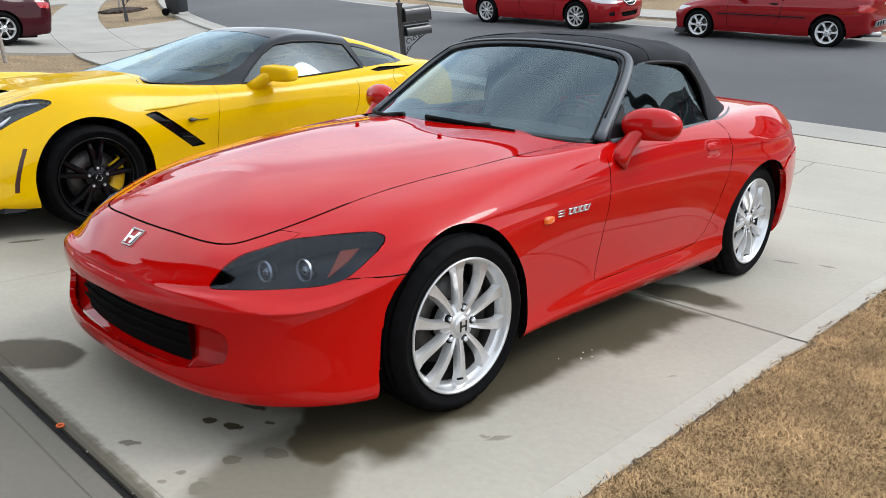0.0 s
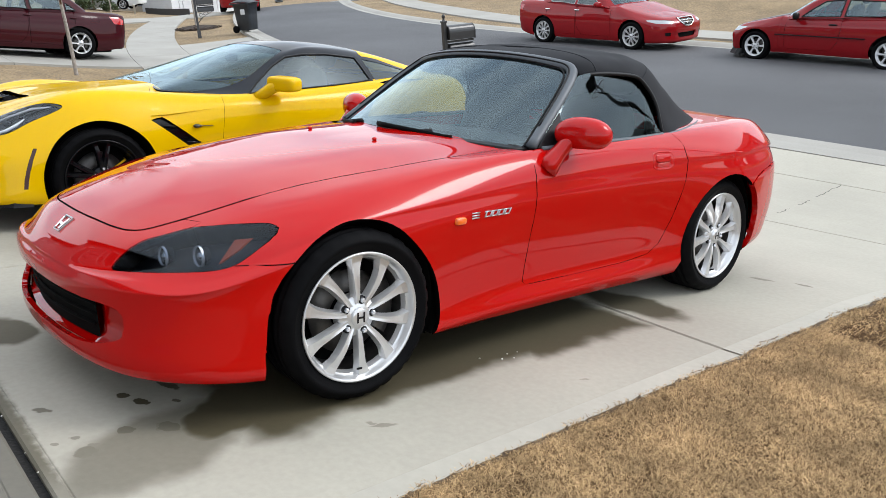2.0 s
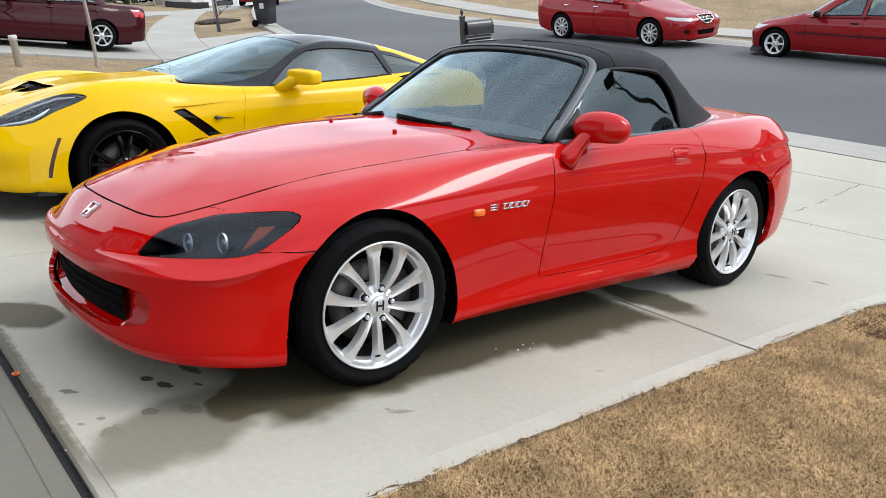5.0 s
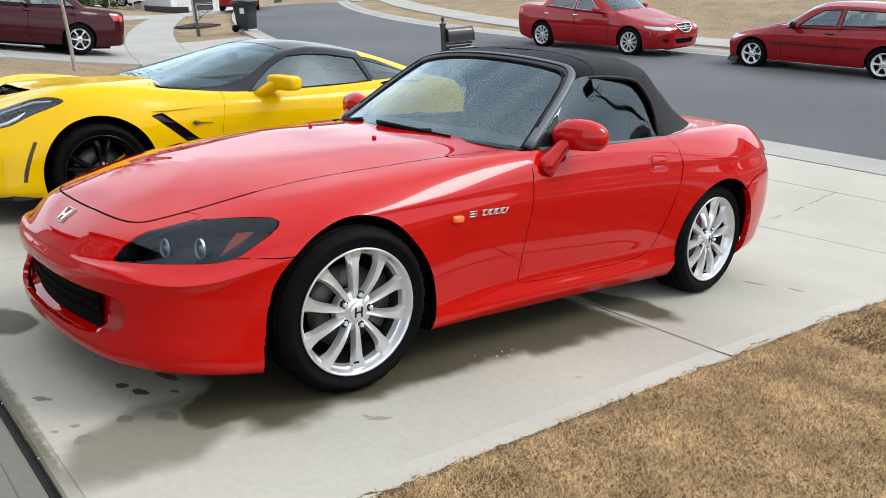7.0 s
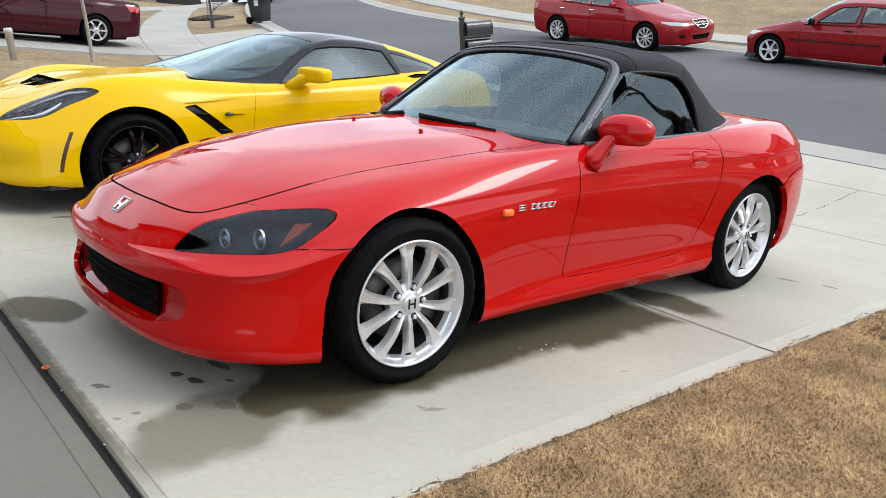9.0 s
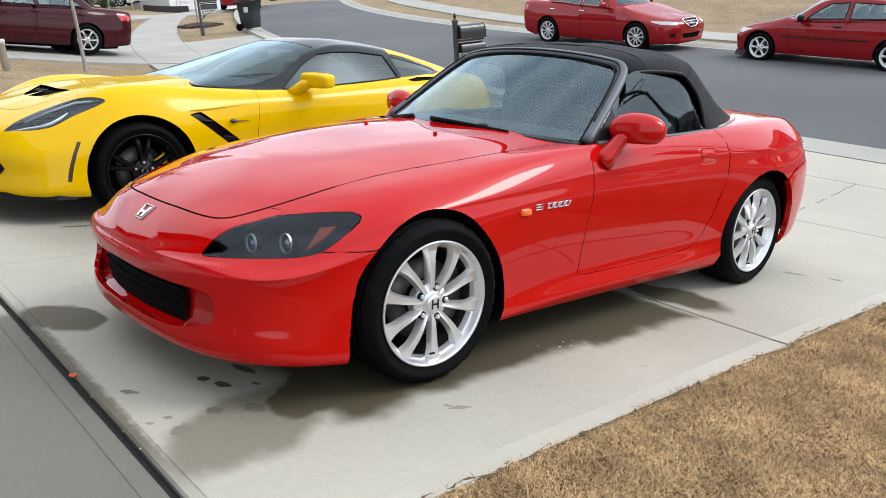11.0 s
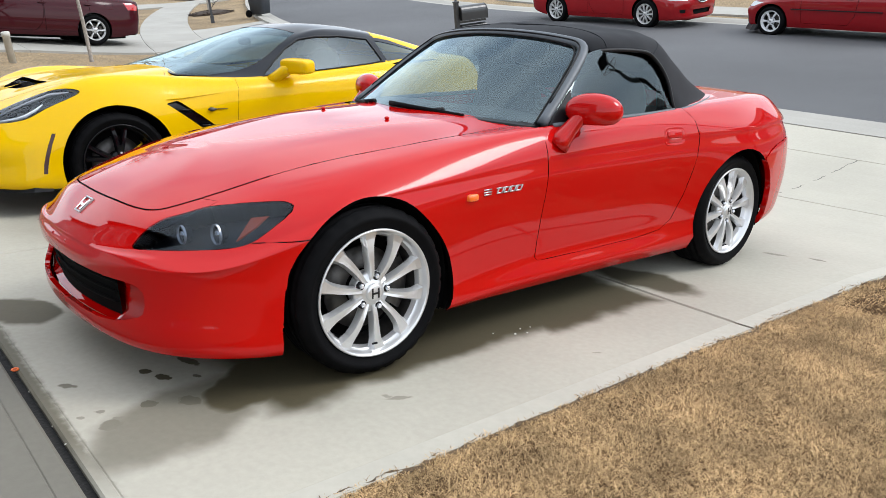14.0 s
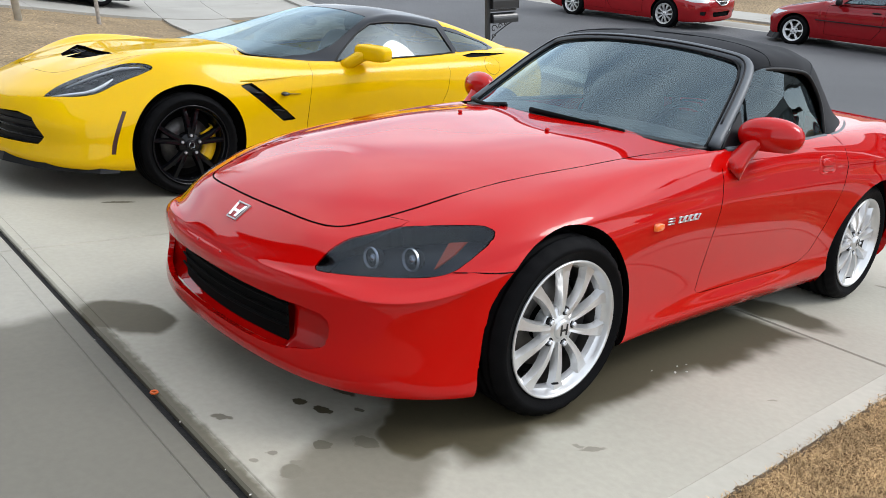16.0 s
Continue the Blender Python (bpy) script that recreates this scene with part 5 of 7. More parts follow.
    def strip_nose(x0, x1, z0, z1, lean, out=.005):
        x0, x1, lean, z0, z1 = x0 * .50, x1 * .50, lean * .50, .572 + (z0 - .574) * .45, .572 + (z1 - .574) * .45
        q = [(x0, z0), (x1, z0), (x1 + lean, z1), (x0 + lean, z1)]
        vs = [on_nose(a_, b_, out) for a_, b_ in q] + [on_nose(a_, b_, -.002) for a_, b_ in q]
        return vs, [(0, 1, 2, 3), (4, 7, 6, 5), (0, 4, 5, 1), (1, 5, 6, 2), (2, 6, 7, 3), (3, 7, 4, 0)]
    emb = [strip_nose(-.046, -.020, .540, .574, -.006, .008), strip_nose(-.052, -.026, .574, .610, -.014, .008), strip_nose(.020, .046, .540, .574, .006, .008), strip_nose(.026, .052, .574, .610, .014, .008), strip_nose(-.03, .03, .566, .580, 0, .007)]
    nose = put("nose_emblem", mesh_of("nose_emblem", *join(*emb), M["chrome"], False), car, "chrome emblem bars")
    rim = [strip_nose(-.052, .052, .526, .533, 0, .006), strip_nose(-.066, .066, .617, .624, 0, .006), strip_nose(-.060, -.051, .526, .624, -.016, .006), strip_nose(.051, .060, .526, .624, .016, .006)]
    put("emblem_rim", mesh_of("emblem_rim", *join(*rim), M["steel"], False), nose, "thin steel rim")
    # bonnet washer jets, bumper screw holes
    for sx in (1, -1):
        s, v = N.find([(.255, .470)], [0, 1], (3.5, 6.5), (0, 2.2))[0]
        p = N.at([s], [v])[0]
        put("washer_jet", mesh_of("washer_jet", *moved(blob(.009, .011, .007, 2.2, 12, 8), pose(p[0] * sx, p[1], p[2] + .006)), red), car)
    for x in (-.10, .06):
        put("plug", mesh_of("plug", *moved(blob(.006, .004, .006, 2, 10, 6), Matrix.Translation(on_nose(x, .462, 0))), M["tail_red"]), car)
    # ---- inside ----
    tub = join(cube_piece(-.68, .68, .80, 2.35, .28, .34, .01), cube_piece(-.70, -.64, .80, 2.35, .3, .80, .01), cube_piece(.64, .70, .80, 2.35, .3, .80, .01), cube_piece(-.68, .68, 2.02, 2.6, .3, .82, .02), cube_piece(-.12, .12, .9, 2.05, .3, .62, .03))
    put("cabin", mesh_of("cabin", *tub, M["black_plastic"], False), car)
    dash = Net([full_width([(0, .80, .862), (.35, .84, .852), (.64, .93, .83)]), full_width([(0, 1.00, .865), (.35, 1.03, .865), (.66, 1.08, .83)]), full_width([(0, 1.12, .80), (.35, 1.14, .80), (.66, 1.16, .77)]), full_width([(0, 1.10, .55), (.35, 1.12, .55), (.66, 1.14, .55)])])
    put("dashboard", mesh_of("dashboard", *sheet(dash, (20, 18), thick=.02), M["dash_grey"]), car)
    for x in (.36, -.36):
        seat(car, x, 1.50, .48, M["seat_leather"])
    for x in (.36, -.36):
        put("roll_hoop", mesh_of("roll_hoop", *tube([(x - .17, 2.06, .80), (x - .16, 2.06, 1.00), (x - .11, 2.06, 1.06), (x + .11, 2.06, 1.06), (x + .16, 2.06, 1.00), (x + .17, 2.06, .80)], .022, 8), M["black_plastic"]), car)
    steering(car, .36, 1.22, .80)
    put("inner_mirror", mesh_of("inner_mirror", *join(moved(blob(.11, .018, .036, 3), pose(0, 1.29, 1.135)), tube([(0, 1.25, 1.19), (0, 1.28, 1.15)], .008, 6)), M["black_plastic"]), car)


dress_roadster(roadster)

# ---- the yellow coupe ----
C_LINES = [
    [(0, -.36, .806), (0, -.357, .8065), (0, -.34, .809), (0, -.28, .822), (0, -.10, .858), (0, .40, .915), (0, .90, .938), (0, 1.5, .93), (0, 2.1, .97), (0, 2.7, 1.04), (0, 3.05, 1.05), (0, 3.15, 1.045), (0, 3.18, 1.043), (0, 3.19, 1.042)],
    [(0, -.62, .730), (.16, -.612, .731), (.29, -.55, .742), (.36, -.40, .795), (.40, -.10, .866), (.42, .40, .905), (.45, .88, .920), (.47, 1.5, .91), (.50, 2.1, .96), (.50, 2.7, 1.03), (.46, 3.05, 1.045), (.38, 3.28, 1.04), (.22, 3.36, 1.035), (0, 3.38, 1.03)],
    [(0, -.80, .652), (.26, -.785, .652), (.455, -.695, .668), (.55, -.47, .757), (.585, -.12, .852), (.605, .40, .876), (.64, .90, .880), (.67, 1.5, .905), (.70, 2.1, .965), (.70, 2.7, 1.02), (.65, 3.1, 1.035), (.55, 3.37, 1.02), (.32, 3.46, 1.015), (0, 3.48, 1.01)],
    [(0, -.905, .590), (.30, -.885, .590), (.57, -.755, .615), (.695, -.50, .722), (.748, -.12, .876), (.768, .40, .878), (.800, .90, .858), (.805, 1.5, .895), (.815, 2.1, .950), (.825, 2.7, .990), (.77, 3.1, .995), (.64, 3.41, .975), (.37, 3.51, .97), (0, 3.53, .965)],
    [(0, -.962, .52), (.325, -.935, .52), (.63, -.795, .528), (.795, -.535, .578), (.875, -.12, .715), (.885, .40, .740), (.888, .90, .757), (.893, 1.5, .81), (.905, 2.1, .85), (.915, 2.7, .875), (.855, 3.1, .88), (.70, 3.45, .86), (.40, 3.55, .85), (0, 3.57, .85)],
    [(0, -.985, .43), (.335, -.955, .43), (.66, -.815, .43), (.852, -.555, .455), (.935, -.12, .56), (.928, .40, .60), (.900, .90, .61), (.900, 1.5, .64), (.922, 2.1, .665), (.938, 2.7, .67), (.88, 3.12, .68), (.72, 3.46, .68), (.41, 3.56, .68), (0, 3.58, .68)],
    [(0, -.962, .33), (.335, -.932, .33), (.665, -.80, .33), (.868, -.555, .335), (.942, -.12, .39), (.92, .40, .41), (.870, .90, .41), (.866, 1.5, .41), (.892, 2.1, .43), (.935, 2.7, .45), (.88, 3.1, .47), (.71, 3.43, .48), (.40, 3.53, .48), (0, 3.55, .48)],
    [(0, -.972, .24), (.335, -.942, .24), (.672, -.81, .235), (.878, -.555, .23), (.936, -.12, .25), (.908, .40, .245), (.868, .90, .24), (.862, 1.5, .24), (.882, 2.1, .255), (.92, 2.7, .285), (.865, 3.08, .32), (.69, 3.38, .33), (.39, 3.48, .33), (0, 3.5, .33)],
    [(0, -.94, .195), (.33, -.91, .195), (.655, -.785, .19), (.862, -.545, .185), (.915, -.12, .18), (.885, .40, .175), (.845, .90, .17), (.84, 1.5, .17), (.86, 2.1, .18), (.90, 2.7, .21), (.84, 3.05, .25), (.66, 3.3, .26), (.37, 3.4, .26), (0, 3.42, .26)],
]
C_NET = Net(C_LINES, True, True)
C_ROOF = [
    [(0, .56, .926), (0, 1.04, 1.098), (0, 1.53, 1.245), (0, 1.90, 1.280), (0, 2.35, 1.245), (0, 2.85, 1.14), (0, 3.30, 1.03)],
    [(.36, .545, .913), (.34, 1.06, 1.088), (.32, 1.55, 1.236), (.31, 1.90, 1.272), (.30, 2.35, 1.238), (.29, 2.85, 1.135), (.28, 3.30, 1.028)],
    [(.63, .525, .888), (.575, 1.13, 1.055), (.515, 1.62, 1.205), (.50, 1.92, 1.242), (.49, 2.33, 1.215), (.50, 2.80, 1.125), (.50, 3.25, 1.022)],
    [(.705, .72, .876), (.675, 1.26, 1.000), (.605, 1.66, 1.158), (.598, 1.94, 1.185), (.600, 2.30, 1.160), (.615, 2.75, 1.080), (.62, 3.2, 1.010)],
    [(.770, .84, .858), (.795, 1.32, .880), (.800, 1.66, .908), (.805, 1.95, .938), (.795, 2.30, .968), (.765, 2.75, 1.005), (.69, 3.2, .99)],
]
C_TOP = Net(C_ROOF, False, False)


def sheet_panel(name, net, uv, tris, mat, parent, label="", gap=.0025, flange=.012, lift=0.0, flip=1.0, shadow=True):
    for mir in (False, True):
        me = panel_mesh(name, net, uv, tris, mat, mir, gap=gap, flange=flange, lift=lift, flip=flip)
        if me:
            put(name, me, parent, label).visible_shadow = shadow


def build_coupe():
    car = thing("sports_car", LOT @ pose(-3.38, .25, 0), "bright yellow coupe with black roof and black wheels", "car")
    yel, N = M["yellow_paint"], C_NET
    vm = N.mv - 1.0
    fa = side_loop(N, arc(0, .327, .378, -22, 202, 44), (2.4, 6.2), (2.6, 8))
    f_arch = [(fa[0][0], vm + .2)] + fa + [(fa[-1][0], vm + .2)]
    ra = side_loop(N, arc(2.71, .340, .388, -22, 202, 44), (7.6, 10.9), (2.6, 8))
    r_arch = [(ra[0][0], vm + .2)] + ra + [(ra[-1][0], vm + .2)]
    lamp_xy = curve_through([(.592, -.775), (.590, -.71), (.592, -.64), (.622, -.52), (.692, -.393), (.768, -.262), (.806, -.205), (.812, -.235), (.806, -.311), (.784, -.435), (.760, -.544), (.69, -.672), (.592, -.775)], 50)[:-1]
    lamp = N.find(lamp_xy, [0, 1], (1.2, 4.4), (1.4, 5.0))
    slot = side_loop(N, dense([(.335, .705), (.420, .722), (.770, .480), (.668, .470)], .03), (4.2, 6.6), (2.6, 8))
    gill = side_loop(N, dense([(-.416, .541), (-.398, .538), (-.428, .47), (-.448, .404), (-.464, .34), (-.472, .284), (-.494, .283), (-.486, .34), (-.472, .40), (-.448, .47)], .03), (2.2, 4.2), (2.6, 8))
    mouth = N.find(dense([(0, .480), (.33, .482), (.494, .490), (.600, .470), (.668, .360), (.624, .313), (.26, .303), (0, .302)], .03, False), [0, 2], (0, 2.8), (3.4, 7.2))
    mouth[0], mouth[-1] = (-.01, mouth[0][1]), (-.01, mouth[-1][1])
    door = side_loop(N, dense([(.915, .838), (.885, .75), (.872, .62), (.872, .45), (.885, .30), (.92, .265), (1.3, .262), (1.9, .275), (1.99, .34), (2.06, .50), (2.13, .70), (2.15, .85), (2.12, .93)], .04, False), (4.6, 9), (2.6, 8))
    door[0], door[-1] = (door[0][0], 2.75), (door[-1][0], 2.75)
    vent = N.find(dense([(0, -.47), (.06, -.465), (.18, -.43), (.335, -.275), (.22, -.262), (.0, -.262)], .03, False), [0, 1], (0, 5), (0, 2))
    vent = [(s, max(v, -.01)) for s, v in vent]
    vent[0], vent[-1] = (vent[0][0], -.01), (vent[-1][0], -.01)
    hood_xy = [(0, -.70)] + [tuple(q) for q in curve_through([(.12, -.695), (.28, -.67), (.40, -.60), (.47, -.45), (.52, -.2), (.56, .1), (.59, .35), (.605, .455)], 40)]
    hood = N.find(hood_xy, [0, 1], (0, 6.4), (0, 3.2))
    hood[0] = (-.01, hood[0][1])
    cowl = N.find([(.45, .505), (.25, .53), (0, .54)], [0, 1], (4.2, 6.6), (0, 2.6))
    cowl[-1] = (cowl[-1][0], -.01)
    fuel = side_loop(N, [(2.62 + .085 * math.cos(a), .90 + .07 * math.sin(a)) for a in np.linspace(0, 2 * math.pi, 25)[:-1]], (7.8, 10.4), (2.2, 6))
    scoop = side_loop(N, dense([(2.337, .964), (2.467, .988), (2.862, 1.002), (2.60, .972), (2.392, .953)], .03), (7.4, 10.6), (1.4, 5))
    cock = dense([(5.38, -.01), (5.36, 1.0), (5.32, 1.9), (5.6, 2.4), (6.0, 2.62), (6.3, 2.75), (8.4, 2.75), (8.9, 2.0), (9.3, 1.0), (9.3, -.01)], .08)
    panels = [("f_arch", f_arch), ("r_arch", r_arch), ("lamp", lamp), ("slot", slot), ("gill", gill), ("mouth", mouth), ("vent", vent), ("cockpit", cock), ("bonnet", hood + cowl + [(-.01, -.01)]), ("door", door), ("fuel", fuel), ("scoop", scoop)]
    uv, cut = cut_sheet(N, (0, 13), (0, vm), (170, 90), panels, "body", (1, .42))
    for key, nm in (("body", "body_shell"), ("bonnet", "bonnet"), ("door", "door"), ("fuel", "fuel_flap")):
        sheet_panel(nm, N, uv, cut[key], yel, car, gap=.0018 if key != "fuel" else .0012, flange=.02)
    for key, nm, mat, lift in (("slot", "side_vent", M["gloss_black"], -.02), ("gill", "bumper_gill", M["marker_brown"], -.003), ("mouth", "grille", M["black_plastic"], -.05), ("vent", "bonnet_vent", M["black_void"], -.03), ("scoop", "haunch_scoop", M["black_void"], -.012)):
        sheet_panel(nm, N, uv, cut[key], mat, car, lift=lift, flange=0, gap=-.0)
    # louvres of the bonnet vent, slats of the mouth
    for i in range(8):
        x = -.20 + .057 * i
        s_, v_ = N.find([(abs(x), -.35)], [0, 1], (0, 5), (0, 2))[0]
        z_ = N.at([s_], [v_])[0][2]
        put("louvre", mesh_of("louvre", *moved(cube_piece(-.003, .003, -.020, .050, -.022, .001, .001), pose(x, -.35, z_, 10, 0, -34 if x > 0 else 34)), M["gloss_black"], False), car)
    for z in (.345, .39, .435):
        put("grille_slat", mesh_of("grille_slat", *tube(full_width([(0, -.945, z), (.33, -.915, z), (.52, -.845, z), (.61, -.79, z)]), .007, 6), M["gloss_black"]), car)
    for mir in (False, True):
        hl = put("headlight", panel_mesh("headlight", N, uv, cut["lamp"], M["lamp_dark"], mir, lift=-.045, flange=0), car, "swept clear headlight with dark inside")
        put("lens", panel_mesh("lens", N, uv, cut["lamp"], M["clear_lens"], mir, lift=.001, flange=0), hl)
        sg = -1 if mir else 1
        for px, py, rr in ((.650, -.60, .022), (.670, -.52, .022), (.705, -.44, .018)):
            s, v = N.find([(px, py)], [0, 1], (1.2, 4.4), (1.4, 5))[0]
            p = N.at([s], [v])[0]
            put("projector", mesh_of("projector", *moved(blob(rr, rr * 1.3, rr * .8, 4.0, 14, 8), pose(sg * p[0], p[1] + .01, p[2] - .036)), M["gloss_black"]), hl)
        strip = [N.at([q[0]], [q[1]])[0] - N.normal([q[0]], [q[1]])[0] * .02 for q in N.find([(.612, -.745), (.668, -.672), (.722, -.585), (.742, -.535), (.752, -.48), (.752, -.43)], [0, 1], (1.2, 4.4), (1.4, 5))]
        put("light_strip", mesh_of("light_strip", *tube([(sg * p[0], p[1], p[2]) for p in strip], [.010, .013, .016, .022, .020, .008], 6, True, .5), M["lamp_white"]), hl)
        upper = [N.at([q[0]], [q[1]])[0] - N.normal([q[0]], [q[1]])[0] * .022 for q in N.find([(.606, -.66), (.650, -.50), (.715, -.37), (.775, -.27)], [0, 1], (1.2, 4.4), (1.4, 5))]
        put("bezel", mesh_of("bezel", *tube([(sg * p[0], p[1], p[2]) for p in upper], [.016, .020, .026, .012], 6, True, .4), M["lamp_lens"]), hl)
    # crossed emblem blade beside the vent: dark chrome bars
    def on_side(y, z, out=0.0):
        s, v = N.find([(y, z)], [1, 2], (3.5, 10.5), (2.6, 7.9))[0]
        return Vector(N.at([s], [v])[0]) + Vector(N.normal([s], [v])[0]) * out
    both("wing_emblem", tube([on_side(y, .655, .006) for y in (.630, .650, .672, .70, .785)], [.003, .030, .026, .006, .004], 8, True, .5), M["rotor_steel"], car, "dark metal blade emblem")
    # crease blade above the vent
    for ya_, za_, yb_, zb_ in ((.40, .665, .50, .655), (.585, .545, .69, .535)):
        both("vent_blade", tube([on_side(ya_, za_, -.004), on_side(yb_, zb_, -.004)], .010, 6), M["gloss_black"], car)
    both("vent_crease", tube([on_side(.34, .729, .003), on_side(.45, .736, .005), on_side(.60, .751, .004), on_side(.79, .772, .0)], [.004, .010, .007, .001], 6, True, .6), yel, car)
    # splitter, under-body, liners
    put("splitter", mesh_of("splitter", *strip_solid(full_width([(0, -.985, 0), (.34, -.955, 0), (.68, -.815, 0), (.885, -.56, 0), (.90, -.45, 0)]), .10, .17, .30), M["black_plastic"], False), car)
    put("underbody", mesh_of("underbody", *join(cube_piece(-.55, .55, -.72, 3.2, .13, .5, .02), cube_piece(-.80, .80, .5, 2.2, .125, .30, .02)), M["black_void"], False), car)
    for yy, zz in ((0, .327), (2.71, .34)):
        both("arch_liner", moved(lathe([(.392, .86), (.392, .60), (.05, .60)], 40, "x", radians(-20), radians(200)), pose(0, yy, zz)), M["black_void"], car)
    # ---- roof, glass ----
    T = C_TOP
    ws = dense([(.03, -.01), (.03, 1.0), (.03, 2.0), (.05, 2.9), (.35, 3.15), (.75, 3.0), (1.2, 2.65), (1.6, 2.3), (1.93, 1.9), (1.95, -.01)], .10)
    side = T.find(dense([(1.145, .878), (1.28, .975), (1.42, 1.075), (1.56, 1.148), (1.72, 1.172), (1.95, 1.180), (2.225, 1.160), (2.275, .985), (2.15, .965), (1.8, .930), (1.4, .892)], .05), [1, 2], (0, 5), (2.2, 4))
    quarter = T.find(dense([(2.30, 1.150), (2.50, 1.120), (2.72, 1.070), (2.76, 1.045), (2.71, 1.025), (2.50, 1.003), (2.325, .985)], .05), [1, 2], (3, 6), (2.2, 4))
    rear = dense([(4.12, -.01), (4.12, 1.75), (5.0, 1.7), (5.9, 1.6), (5.9, -.01)], .12)
    rail = dense([(3.98, 1.2), (3.98, 2.62), (4.03, 2.85), (4.4, 2.75), (5.05, 3.05), (5.15, 3.6), (4.9, 3.85), (4.0, 3.92), (4.0, 4.01), (6.01, 4.01), (6.01, 1.2)], .08)
    uv2, cut2 = cut_sheet(T, (0, 6), (0, 4), (72, 44), [("ws", ws), ("side", side), ("quarter", quarter), ("rear", rear), ("rail", rail)], "roof", (1, .6))
    sheet_panel("windscreen", T, uv2, cut2["ws"], M["screen_glass"], car, "windscreen reflecting the pale sky", flange=0, lift=-.002, shadow=False)
    sheet_panel("side_window", T, uv2, cut2["side"], M["tinted_glass"], car, "tinted side window", flange=0, lift=-.003, shadow=False)
    sheet_panel("quarter_window", T, uv2, cut2["quarter"], M["tinted_glass"], car, flange=0, lift=-.003, shadow=False)
    sheet_panel("rear_screen", T, uv2, cut2["rear"], M["tinted_glass"], car, flange=0, lift=-.003, shadow=False)
    sheet_panel("roof", T, uv2, cut2["roof"], M["carbon_grey"], car, "glossy black roof and pillars", gap=.001)
    sheet_panel("rear_quarter", T, uv2, cut2["rail"], yel, car, gap=.001)
    seal = T.at([q[0] for q in side], [q[1] for q in side])
    both("window_seal", tube([Vector(p) for p in list(seal) + [seal[0]]], .008, 6, False), M["black_plastic"], car)
    # mirrors
    head = moved(blob(.140, .072, .056, 4.2), pose(.958, 1.345, .955, 4, 2, 16))
    stalk = tube([(.800, 1.205, .845), (.835, 1.240, .875), (.870, 1.275, .910), (.905, 1.32, .945)], [.060, .062, .064, .064], 12, True, .7)
    both("door_mirror", join(head, stalk), yel, car, "yellow door mirror")
    # inside
    put("cabin", mesh_of("cabin", *join(cube_piece(-.72, .72, .95, 2.9, .25, .32, .01), cube_piece(-.76, -.70, .95, 2.6, .3, .84, .01), cube_piece(.70, .76, .95, 2.6, .3, .84, .01), cube_piece(-.72, .72, 2.2, 3.1, .3, .88, .02)), M["black_plastic"], False), car)
    dash = Net([full_width([(0, .57, .902), (.35, .57, .888), (.62, .62, .862)]), full_width([(0, 1.10, .91), (.35, 1.12, .91), (.70, 1.16, .87)]), full_width([(0, 1.2, .80), (.35, 1.22, .80), (.70, 1.24, .78)]), full_width([(0, 1.18, .5), (.35, 1.18, .5), (.7, 1.2, .5)])])
    put("dashboard", mesh_of("dashboard", *sheet(dash, (20, 16), thick=.02), M["black_plastic"]), car)
    for x in (.36, -.36):
        seat(car, x, 1.62, .46, M["seat_leather"], tall=.62)
    steering(car, .36, 1.34, .80)
    put("inner_mirror", mesh_of("inner_mirror", *join(moved(blob(.11, .018, .036, 3), pose(0, 1.40, 1.125)), tube([(0, 1.36, 1.17), (0, 1.39, 1.14)], .008, 6)), M["black_plastic"]), car)
    for o in (0, 2.71):
        for sd in (1, -1):
            rr, wd, xx = (.327, .245, .80) if o == 0 else (.341, .285, .785)
            wheel_parts(car, sd * xx, o, rr, sd, rr, (.252 if o == 0 else .262), wd, 10, M["gloss_black"], M["gloss_black"], twist=.20, style="split", caliper=M["caliper_yellow"])
    return car


def strip_solid(front, deep, z0, z1):
    """A solid band behind a plan line: from z0 to z1, deep metres towards the car's middle."""
    vs, fs = [], []
    for x, y, _ in front:
        vs += [(x, y, z0), (x * .93, y + deep * .4, z1), (x * .9, y + deep, z1), (x * .9, y + deep, z0 + .01)]
    n = len(front)
    for i in range(n - 1):
        for k in range(4):
            fs.append((i * 4 + k, i * 4 + (k + 1) % 4, (i + 1) * 4 + (k + 1) % 4, (i + 1) * 4 + k))
    fs += [(0, 3, 2, 1), tuple(4 * (n - 1) + k for k in range(4))]
    return vs, fs


coupe = build_coupe()

# ---- ordinary cars along the street ----


